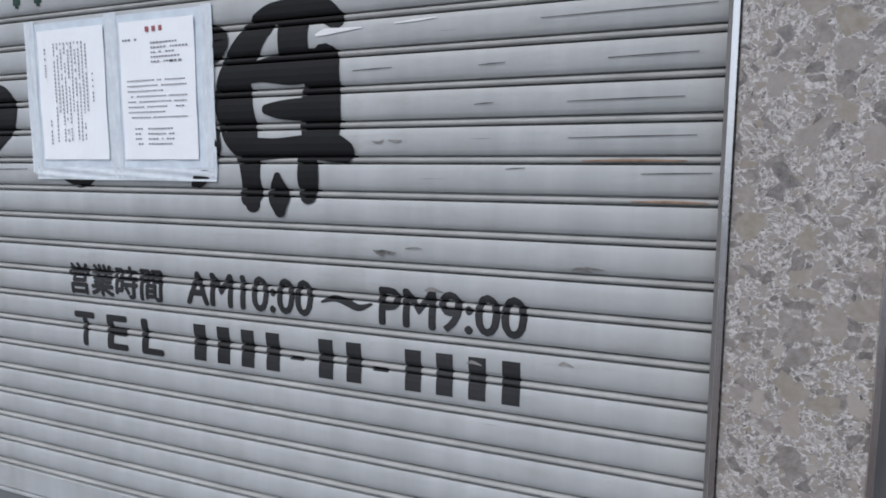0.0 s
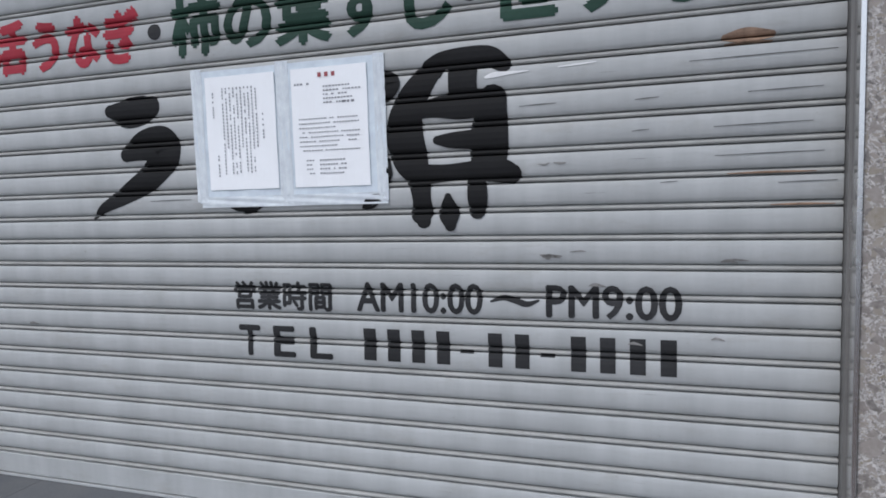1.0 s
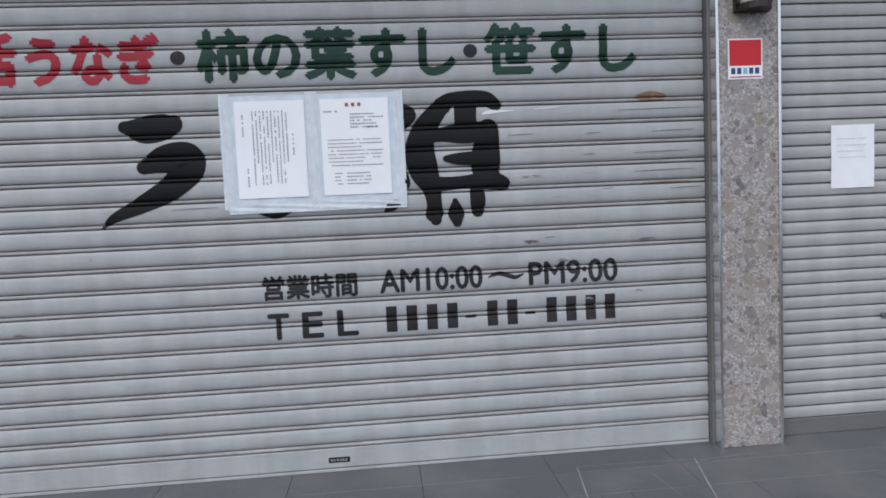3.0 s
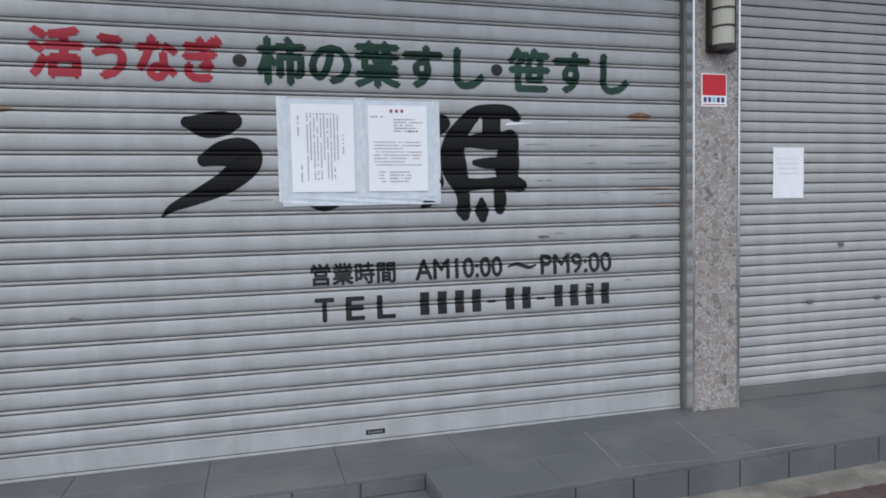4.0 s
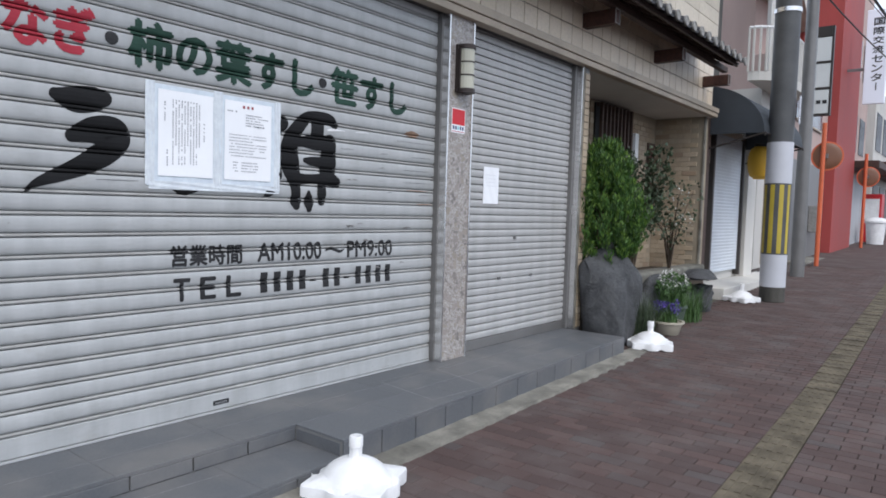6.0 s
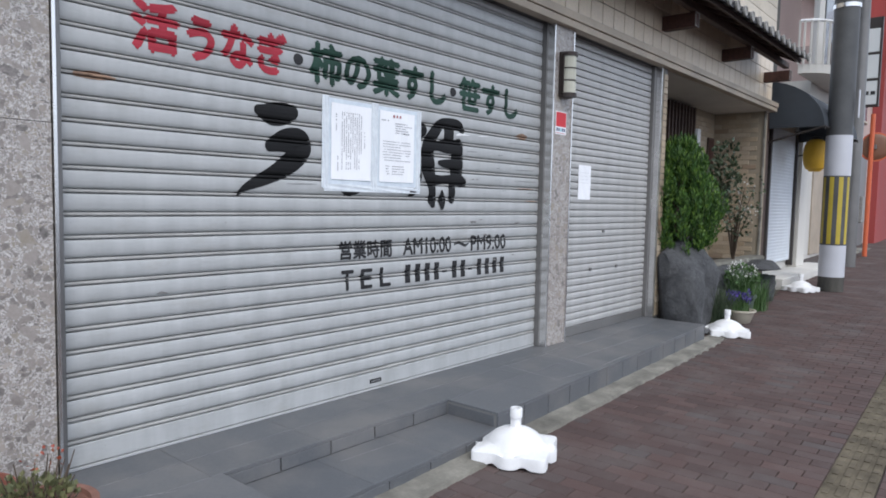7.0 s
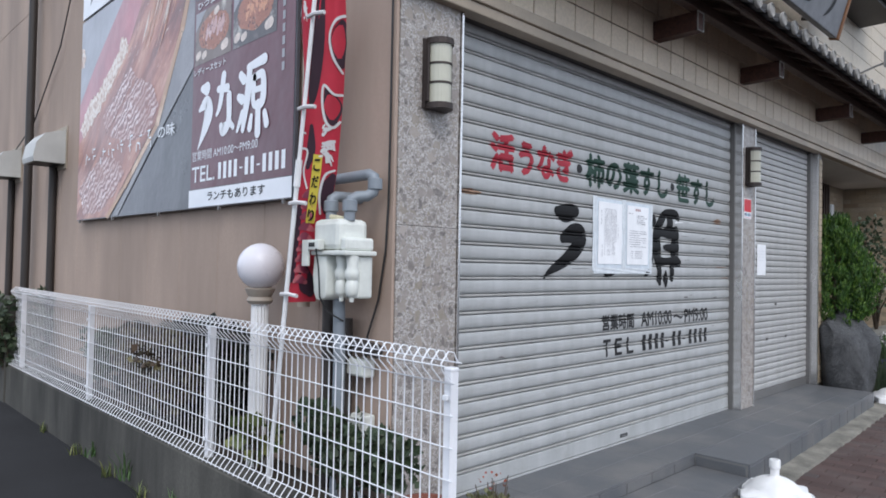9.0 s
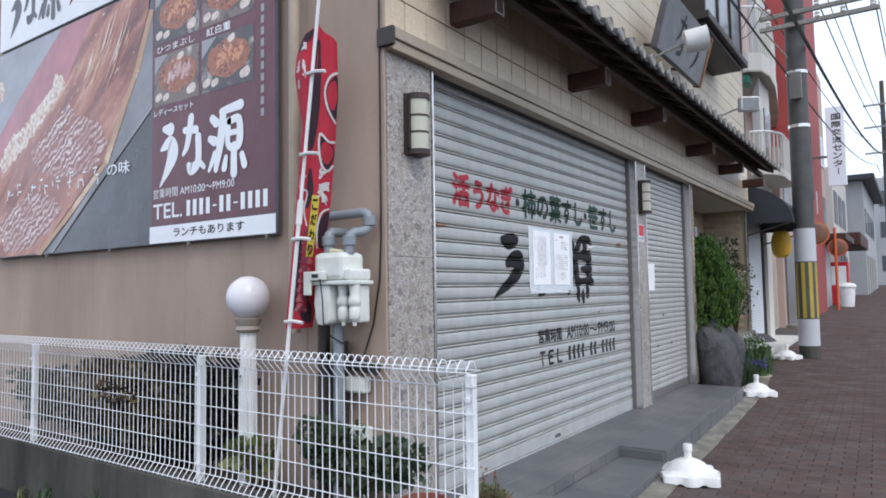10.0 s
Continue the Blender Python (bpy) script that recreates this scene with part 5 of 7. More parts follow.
globe = thing("garden_lamp", (-4.0, 0.84, 0.30), "white globe lamp on a fluted white column behind the fence", "lamp")
bm = bmesh.new()
n = 32
for (r0, z0), (r1, z1) in zip([(0.052, 0), (0.047, 0.90)], [(0.047, 0.90), (0.047, 0.90)]):
    a = [bm.verts.new(((r0 - 0.006 * (i % 2)) * math.cos(6.2832 * i / n), (r0 - 0.006 * (i % 2)) * math.sin(6.2832 * i / n), z0)) for i in range(n)]
    b = [bm.verts.new(((r1 - 0.006 * (i % 2)) * math.cos(6.2832 * i / n), (r1 - 0.006 * (i % 2)) * math.sin(6.2832 * i / n), z1)) for i in range(n)]
    if z1 > z0:
        for i in range(n):
            bm.faces.new((a[i], a[(i + 1) % n], b[(i + 1) % n], b[i]))
        bm.faces.new(b)
part("column", bm, M["white_plastic"], globe)
bm = bmesh.new()
add_lathe(bm, [(0.06, 0.90), (0.075, 0.92), (0.062, 0.94), (0.072, 0.955), (0.085, 0.985), (0.07, 0.99)], 28)
part("capital", bm, plain("stained_cream_capital", (0.36, 0.31, 0.26), 0.6), globe, smooth=True)
bm = bmesh.new()
bmesh.ops.create_uvsphere(bm, u_segments=32, v_segments=20, radius=0.13)
bmesh.ops.translate(bm, verts=bm.verts, vec=(0, 0, 1.11))
part("globe", bm, plain("opal_globe", (0.76, 0.74, 0.78), 0.25, vary=0.03, bump=0), globe, "smooth opal white globe", smooth=True)

meter = thing("gas_meter", (-3.99, 0.09, 1.255), "cream cast gas meter with grey pipes on the side wall", "gas meter")
CAST = plain("cream_cast_paint", (0.72, 0.74, 0.69), 0.4, vary=0.1, stain=9, bump=0.2)
bm = bmesh.new()
prof = [(-0.002, 0.03), (0.012, 0.012), (0.05, 0.002), (0.085, 0.006), (0.104, 0.04), (0.108, 0.12), (0.108, 0.218), (-0.002, 0.218)]
a = [bm.verts.new((-0.088, y, z)) for y, z in prof]
b = [bm.verts.new((0.075, y, z)) for y, z in prof]
for i in range(len(prof)):
    bm.faces.new((a[i], a[(i + 1) % 8], b[(i + 1) % 8], b[i]))
bm.faces.new(a)
bm.faces.new(b)
bmesh.ops.bevel(bm, geom=bm.edges[:], offset=0.009, segments=2, affect="EDGES", profile=0.5)
part("lower_case", bm, CAST, meter, smooth=True)
box_part("back_case", (0.0, 0.085, -0.14, -0.006, 0.015, 0.218), CAST, meter, 0.012)
box_part("flange", (-0.102, 0.09, -0.162, 0.116, 0.2185, 0.241), CAST, meter, 0.006)
box_part("upper_case", (-0.095, 0.08, -0.108, 0.11, 0.2415, 0.392), CAST, meter, 0.028)
box_part("shoulder", (-0.085, 0.08, -0.152, -0.104, 0.2415, 0.302), CAST, meter, 0.012)
for y in (-0.135, -0.055):
    bm = bmesh.new()
    add_lathe(bm, [(0.010, 0.0), (0.012, 0.02), (0.024, 0.03), (0.030, 0.042), (0.030, 0.085), (0.023, 0.10), (0.034, 0.115), (0.034, 0.142), (0.025, 0.16), (0.030, 0.216)], 18, pose(-0.035, y, 0.002))
    part("chamber", bm, CAST, meter, smooth=True)
    box_part("web", (-0.04, 0.0, y - 0.008, y + 0.008, 0.02, 0.216), CAST, meter, 0.003)
box_part("counter_box", (-0.132, -0.0955, 0.005, 0.098, 0.243, 0.292), CAST, meter, 0.006)
box_part("dial_window", (-0.135, -0.1325, 0.035, 0.082, 0.258, 0.278), M["black"], meter)
box_part("tag", (-0.128, -0.112, 0.1, 0.152, 0.165, 0.292), CAST, meter, 0.004, "pale plastic tag")
bm = bmesh.new()
add_tube(bm, [(-0.03, 0.05, 0.40), (-0.05, 0.02, 0.405), (-0.045, -0.03, 0.40), (-0.02, -0.06, 0.40)], [0.004, 0.012, 0.010, 0.004], 8)
part("wire_seal", bm, plain("pale_yellow_seal", (0.62, 0.58, 0.40), 0.5), meter, "pale yellow seal")
PIPE = plain("blue_grey_pipe", (0.24, 0.27, 0.30), 0.5, 0.1)
for pts in ([(-0.02, -0.085, 0.385), (-0.02, -0.086, 0.455), (-0.015, -0.09, 0.485), (0.01, -0.10, 0.50), (0.055, -0.118, 0.505), (0.082, -0.13, 0.525), (0.09, -0.135, 0.565), (0.088, -0.128, 0.60), (0.085, -0.095, 0.615), (0.085, 0.10, 0.612), (0.085, 0.33, 0.61), (0.10, 0.37, 0.61), (0.164, 0.375, 0.61)],
            [(-0.02, 0.065, 0.385), (-0.02, 0.066, 0.46), (-0.015, 0.067, 0.495), (0.01, 0.068, 0.51), (0.06, 0.07, 0.512), (0.164, 0.07, 0.512)]):
    bm = bmesh.new()
    add_tube(bm, pts, 0.027, 12)
    for p in ((pts[1], pts[6]) if len(pts) > 6 else (pts[1],)):
        add_lathe(bm, [(0.030, -0.028), (0.036, -0.024), (0.036, 0.024), (0.030, 0.028)], 14, Matrix.Translation(p))
    part("pipe", bm, PIPE, meter, "blue-grey steel pipe", smooth=True)
bm = bmesh.new()
add_tube(bm, [(-0.134, 0.02, 0.25), (-0.115, 0.022, 0.15), (-0.10, 0.03, 0.02), (-0.06, 0.03, -0.05), (0.02, 0.0, -0.10)], 0.004, 6)
part("lead", bm, M["black"], meter, "thin black lead")
bm = bmesh.new()
add_tube(bm, [(0.02, 0.04, 0.01), (0.03, 0.04, -0.3), (0.03, 0.05, -0.98)], 0.03, 12)
part("riser_pipe", bm, PIPE, meter, smooth=True)
bm = bmesh.new()
add_tube(bm, [(0.075, 0.20, 0.25), (0.075, 0.20, -0.98)], 0.035, 12)
part("drain_pipe", bm, M["trim_dark"], meter, "dark brown upright pipe", smooth=True)

cable = bmesh.new()
add_tube(cable, [(-3.833, -0.07, 3.4), (-3.834, -0.072, 2.2), (-3.834, -0.07, 1.75), (-3.838, -0.06, 1.5), (-3.845, -0.02, 1.26), (-3.86, 0.04, 1.08), (-3.858, 0.06, 0.9)], 0.006, 6)
solid("cable", cable, M["black"], "black cable hanging down the wall corner", "cable")
for y, z, w, h, d, name, label in ((-0.01, 0.88, 0.20, 0.09, 0.07, "outlet_box", "cream plastic outlet box low on the wall"), (-0.02, 0.60, 0.12, 0.10, 0.07, "outlet_cover", "white plastic socket cover low on the wall")):
    t = thing(name, (-3.828, y + w / 2 + 0.02, z), label, "outlet box")
    box_part("case", (-d, 0, -w / 2, w / 2, 0, h), CAST, t, 0.012)
    box_part("lid", (-d - 0.008, -d - 0.0005, -w / 2 + 0.01, w / 2 - 0.01, 0.012, h - 0.012), CAST, t, 0.003)
shrub("shrub", (-4.03, 2.12, 0.24), "brown-green dry shrub behind the fence", 34, 9500, LEAF["brown"], 0.66, 0.66, 0.055, 41, None, 0.22, 1.0)
# two added shrubs whose near-black leaf colour stands for shade behind the fence
shrub("shrub", (-3.95, 1.42, 0.28), "added dense shrub, near-black leaves standing for shade behind the fence", 20, 4200, leafy("leaf_with_painted_shade", (0.012, 0.014, 0.010), (0.022, 0.024, 0.018), (0.04, 0.042, 0.03)), 0.5, 0.68, 0.06, 47, None, 0.2, 1.0)
shrub("shrub", (-3.96, 1.95, 0.2), "added low undergrowth beneath the dry shrub, shade put into its leaf colour", 16, 5200, bpy.data.materials["leaf_with_painted_shade"], 0.85, 0.42, 0.06, 48, None, 0.16, 1.0)
shrub("shrub", (-3.99, 3.5, 0.28), "low green shrub behind the fence", 14, 1300, LEAF["dull"], 0.45, 0.55, 0.05, 42, None, 0.22, 1.0)
shrub("leafy_plant", (-4.05, 0.72, 0.28), "yellow-green broad-leaved plant behind the fence", 14, 110, LEAF["yellow"], 0.34, 0.30, 0.075, 43, None, 0.22, 1.0)
shrub("leafy_plant", (-3.98, 0.05, 0.28), "dark green leafy plant below the meter", 20, 1500, LEAF["dull"], 0.42, 0.42, 0.05, 44, None, 0.22, 1.0)
shrub("ivy", (-4.2, 5.5, 0.0), "dark green ivy grown over the fence's end", 18, 2600, LEAF["dull"], 0.42, 1.05, 0.06, 45)
for k, y in enumerate((-0.35, 0.3, 0.9, 1.7, 2.3, 3.0, 3.9)):
    tuft("weed_tuft", (FX - 0.11, y, -0.05), 22, 0.06, 0.10, LEAF["yellow"], 60 + k, "green weeds at the foot of the low wall")


for k, (y, h) in enumerate(((-0.55, 0.16), (-0.20, 0.22), (0.05, 0.12), (0.55, 0.18), (1.25, 0.14), (2.0, 0.2), (2.7, 0.12))):
    tuft("weed_tuft", (FX - 0.10, y, 0.0), 16, 0.05, h, LEAF["grass"], 80 + k, "thin green weeds growing against the low wall")
bm = bmesh.new()
leaf_cloud(bm, random.Random(90), (0, 0, 0.2), (0.03, 0.03, 0.02), 30, 0.016)
blades(bm, random.Random(91), (0, 0, 0), 0.01, 4, 0.2, 0.005, 0.3)
ob = solid("wild_flower", bm, LEAF["white"], "small white wild flower beside the low wall", "flower", "stuff")
ob.matrix_basis = Matrix.Translation((FX - 0.12, -0.30, 0.0))
# dark pipes low on the wall; the level one is added for a band of shadow
t = thing("pipe_run", (-3.90, 0.0, 0.30), "dark brown pipes low on the side wall, the level one standing for a shadow", "pipe")
for pts, r in (([(0, 0.18, 0), (0, 0.18, 0.86)], 0.045), ([(0.02, 0.28, 0), (0.02, 0.28, 0.70)], 0.032), ([(0.01, 0.30, 0.72), (0.01, 0.10, 0.74), (0.01, -0.08, 0.72)], 0.035)):
    bm = bmesh.new()
    add_tube(bm, pts, r, 12)
    part("pipe", bm, M["trim_dark"], t, smooth=True)
bm = bmesh.new()
add_tube(bm, [(-3.92, 0.05, 0.62), (-3.94, 0.0, 0.42), (-3.96, -0.10, 0.20), (-3.90, -0.16, 0.178), (-3.78, -0.20, 0.178), (-3.70, -0.16, 0.19), (-3.66, -0.13, 0.178), (-3.80, -0.14, 0.178), (-4.0, -0.2, 0.178)], 0.006, 6)
solid("loose_cable", bm, M["white_plastic"], "white cable trailing over the step's end", "cable")


# ---- advertising banner on the side wall ----
def on_side(x):
    """Maps (u, v) on the side wall: u runs along the wall towards the street."""
    return lambda u, v: Vector((x, -u, v))


def sheet_part(name, material, parent, q, x, label=""):
    bm = bmesh.new()
    rect_into(bm, *q, on_side(x))
    return part(name, bm, material, parent, label)


def food(name, a, b, c, scale=9.0, turn=0.6):
    k = Nodes(name, 0.4)
    w = k.n.new("ShaderNodeTexWave")
    w.inputs["Scale"].default_value, w.inputs["Distortion"].default_value, w.inputs["Detail"].default_value = scale, 5.0, 4.0
    k.l.new(k.mapping((0.3, 1, 1), (turn, 0, 0)), w.inputs["Vector"])
    n = k.noise(scale * 0.6, 5, 0.65)
    col = k.mix(k.ramp(w.outputs["Fac"], [(0.35, 0.0), (0.75, 1.0)]), a, b)
    return k.color(k.mix(k.ramp(n, [(0.58, 0.0), (0.72, 1.0)]), col, c))


def glazed(name):
    """Dark red-brown glaze with long orange sheen along the fish and small pale glints."""
    k = Nodes(name, 0.35)
    p = k.mapping(turn=(-2.456, 0, 0))
    along = k.noise(2.2, 6, 0.65, k.mapping((0.3, 0.45, 2.2), vec=p), 0.5)
    col = k.ramp(along, [(0.28, (0.095, 0.026, 0.022)), (0.42, (0.25, 0.07, 0.052)), (0.54, (0.46, 0.18, 0.12)), (0.66, (0.68, 0.38, 0.26)), (0.80, (0.84, 0.62, 0.50))])
    soft = k.noise(1.1, 3, 0.5, p)
    col = k.mix(k.ramp(soft, [(0.40, 0.0), (0.66, 0.55)]), col, (0.46, 0.21, 0.17))
    glint = k.noise(13, 5, 0.75, k.mapping((0.3, 0.6, 1.8), vec=p))
    return k.color(k.mix(k.ramp(glint, [(0.61, 0.0), (0.70, 0.8)]), col, (0.82, 0.64, 0.54)))


def ridged(name):
    """Rows of pale pink flesh ridges with dark glaze between them."""
    k = Nodes(name, 0.35)
    p = k.mapping(turn=(-2.63, 0, 0))
    w = k.n.new("ShaderNodeTexWave")
    w.bands_direction = "Z"
    w.inputs["Scale"].default_value, w.inputs["Distortion"].default_value = 5.6, 9.0
    w.inputs["Detail"].default_value, w.inputs["Detail Scale"].default_value = 6.0, 1.6
    k.l.new(p, w.inputs["Vector"])
    broken = k.noise(34, 4, 0.7, k.mapping((0.5, 0.7, 1), vec=p))
    band = k.math("MULTIPLY", w.outputs["Fac"], k.ramp(broken, [(0.30, 0.25), (0.62, 1.0)]))
    col = k.ramp(band, [(0.05, (0.20, 0.065, 0.058)), (0.28, (0.40, 0.19, 0.17)), (0.55, (0.66, 0.47, 0.46)), (0.85, (0.90, 0.82, 0.83))])
    return k.color(k.mix(k.ramp(k.noise(4.5, 5, 0.65), [(0.40, 0.0), (0.66, 0.8)]), col, (0.36, 0.14, 0.11)))


def grains(name):
    """Boiled rice: pale rounded grains with warm gaps."""
    k = Nodes(name, 0.4)
    d = k.voronoi(24, "F1", None, "Distance")
    col = k.ramp(d, [(0.2, (0.90, 0.84, 0.78)), (0.55, (0.76, 0.62, 0.52)), (0.85, (0.46, 0.28, 0.20))])
    return k.color(k.mix(k.ramp(k.noise(6, 4), [(0.45, 0.0), (0.7, 0.5)]), col, (0.62, 0.44, 0.36)))


# black and smoke are lightened: the tarp's pale sky sheen is partly in their colour
PRINT = dict(
    black=plain("charcoal_banner_print", (0.098, 0.100, 0.118), 0.3, vary=0.32, stain=1.1),
    maroon=plain("maroon_banner_print", (0.125, 0.020, 0.038), 0.32, vary=0.2, stain=1.2),
    white=plain("white_banner_print", (0.88, 0.90, 0.94), 0.4, vary=0.05),
    eel=glazed("grilled_eel_print"),
    ridged=ridged("ridged_fish_print"),
    grains=grains("rice_grain_print"),
    bowl=food("glazed_bowl_print", (0.10, 0.028, 0.018), (0.38, 0.13, 0.07), (0.72, 0.50, 0.38), 40),
    eel_light=food("sliced_eel_print", (0.20, 0.055, 0.05), (0.60, 0.38, 0.37), (0.90, 0.82, 0.84), 26),
    food=food("small_food_print", (0.30, 0.06, 0.03), (0.65, 0.30, 0.16), (0.85, 0.6, 0.45), 30),
    sheen=plain("orange_sheen_print", (0.66, 0.36, 0.25), 0.35, vary=0.3, stain=14),
    smoke=plain("smoky_grey_print", (0.27, 0.265, 0.285), 0.35, vary=0.35, stain=1.2),
    rim=food("lacquer_box_print", (0.50, 0.30, 0.18), (0.74, 0.55, 0.40), (0.55, 0.3, 0.2), 3),
    rice=plain("pale_rice_print", (0.82, 0.70, 0.62), 0.4, vary=0.2, stain=20),
    lacquer=plain("red_lacquer_print", (0.50, 0.19, 0.22), 0.35, vary=0.2),
    dishes=food("dish_print", (0.09, 0.07, 0.065), (0.20, 0.15, 0.13), (0.66, 0.62, 0.56), 8),
    dishes_b=food("pale_dish_print", (0.08, 0.07, 0.075), (0.17, 0.14, 0.14), (0.70, 0.66, 0.60), 7),
    grey=plain("soft_grey_print", (0.36, 0.36, 0.39), 0.4),
    steel=plain("blurred_counter_print", (0.40, 0.41, 0.46), 0.35, vary=0.25, stain=1.2),
)
SX = -3.885
banner = thing("banner_sign", (0, 0, 0), "large printed food banner in maroon and charcoal on the side wall", "banner")
BL, BR, BB, BT = -4.62, -0.715, 1.795, 3.74
bm = bmesh.new()
add_box(bm, SX + 0.004, SX + 0.03, -BR, -BL, BB, BT, 0.004)
part("board", bm, PRINT["black"], banner)
sheet_part("maroon_field", PRINT["maroon"], banner, (-2.055, BR - 0.01, 1.93, BT - 0.01), SX + 0.001)
strip_field = sheet_part("white_strip", PRINT["white"], banner, (-2.075, BR - 0.01, BB + 0.008, 1.925), SX - 0.0005)


for m in PRINT.values():
    n, l = m.node_tree.nodes, m.node_tree.links
    wrinkle = n.new("ShaderNodeTexNoise")
    wrinkle.inputs["Scale"].default_value, wrinkle.inputs["Detail"].default_value = 2.6, 3
    b = n.new("ShaderNodeBump")
    b.inputs["Strength"].default_value, b.inputs["Distance"].default_value = 0.5, 0.03
    l.new(n.new("ShaderNodeNewGeometry").outputs["Position"], wrinkle.inputs["Vector"])
    l.new(wrinkle.outputs["Fac"], b.inputs["Height"])
    l.new(b.outputs[0], n["Principled BSDF"].inputs["Normal"])
    n["Principled BSDF"].inputs["Coat Weight"].default_value = 0.4
    n["Principled BSDF"].inputs["Coat Roughness"].default_value = 0.28
    l.new(b.outputs[0], n["Principled BSDF"].inputs["Coat Normal"])


def quad(name, pts, x, material, label=""):
    bm = bmesh.new()
    bm.faces.new([bm.verts.new(on_side(x)(*p)) for p in pts])
    return part(name, bm, material, banner, label)


quad("blurred_counter", [(BL + 0.01, 2.9), (-3.42, 3.73), (BL + 0.01, 3.73)], SX + 0.001, PRINT["steel"])
quad("lacquer_side", [(BL + 0.01, 2.5), (BL + 0.01, 2.93), (-4.15, 3.27), (-3.42, 3.73), (-2.88, 3.73), (-3.41, 3.17)], SX + 0.0005, PRINT["lacquer"])
quad("grey_field", [(-3.62, BB + 0.01), (-3.50, BB + 0.01), (-2.058, 2.80), (-2.058, 3.55), (-2.28, 3.05), (-2.62, 2.50), (-3.30, 2.02)], SX + 0.0006, PRINT["smoke"])
quad("eel_photo", [(BL + 0.01, BB + 0.01), (BL + 0.01, 2.53), (-3.41, 3.17), (-2.90, 3.73), (-2.10, 3.73), (-2.12, 3.56), (-2.31, 3.13), (-2.56, 2.71), (-2.73, 2.49), (-3.40, 2.05), (-3.78, BB + 0.01)], SX, PRINT["eel"], "glossy red-brown grilled fish print")
for a, b in (((-3.80, BB + 0.01), (-3.40, 2.04)), ((-3.40, 2.04), (-2.73, 2.48)), ((-2.73, 2.48), (-2.31, 3.12)), ((-2.31, 3.12), (-2.11, 3.56))):
    quad("box_rim", [a, (a[0] + 0.075, a[1] - 0.02), (b[0] + 0.06, b[1] - 0.02), b], SX - 0.0006, PRINT["rim"])
quad("counter_edge", [(-3.53, BB + 0.01), (-3.50, BB + 0.01), (-2.058, 2.83), (-2.058, 2.805)], SX - 0.0006, PRINT["grey"])
rng = random.Random(33)


def patch(name, pts, x, material, rough_edge=0.02, label=""):
    """A printed patch with a ragged outline."""
    ring = []
    for (a, b), (c, d) in zip(pts, pts[1:] + pts[:1]):
        n = max(2, round(math.hypot(c - a, d - b) / 0.035))
        for i in range(n):
            f = i / n
            ring.append((a + (c - a) * f + rng.uniform(-rough_edge, rough_edge), b + (d - b) * f + rng.uniform(-rough_edge, rough_edge)))
    bm = bmesh.new()
    bm.faces.new([bm.verts.new(on_side(x)(*p)) for p in ring])
    bmesh.ops.triangulate(bm, faces=bm.faces[:])
    return part(name, bm, material, banner, label)


patch("rice_print", [(BL + 0.03, 2.68), (-4.35, 2.90), (-4.05, 2.98), (-3.80, 3.12), (-3.62, 3.22), (-3.50, 3.36), (-3.38, 3.30), (-3.36, 3.20), (-3.55, 3.08), (-3.85, 2.88), (-4.15, 2.74), (-4.45, 2.60)], SX - 0.0008, PRINT["grains"], 0.022, "pale boiled rice print")
patch("rice_print", [(BL + 0.02, 3.49), (-4.52, 3.47), (-4.47, 3.38), (-4.52, 3.28), (BL + 0.02, 3.27)], SX - 0.0008, PRINT["grains"], 0.012, "pale boiled rice print")
patch("fish_slice", [(-3.94, 2.70), (-3.62, 2.88), (-3.28, 3.05), (-3.16, 2.95), (-3.52, 2.74), (-3.80, 2.55)], SX - 0.0012, PRINT["ridged"], 0.012, "pale ridged fish slice print")
patch("fish_slice", [(-3.76, 2.53), (-3.48, 2.72), (-3.14, 2.93), (-2.78, 2.80), (-2.66, 2.62), (-2.86, 2.43), (-3.15, 2.42), (-3.45, 2.44)], SX - 0.0014, PRINT["ridged"], 0.012, "pale ridged fish slice print")
patch("fish_slice", [(-4.56, 2.10), (-4.15, 2.28), (-3.86, 2.36), (-3.48, 2.27), (-3.36, 2.16), (-3.62, 1.98), (-3.95, 1.86), (-4.40, 1.84)], SX - 0.0012, PRINT["ridged"], 0.014, "pale ridged fish slice print")
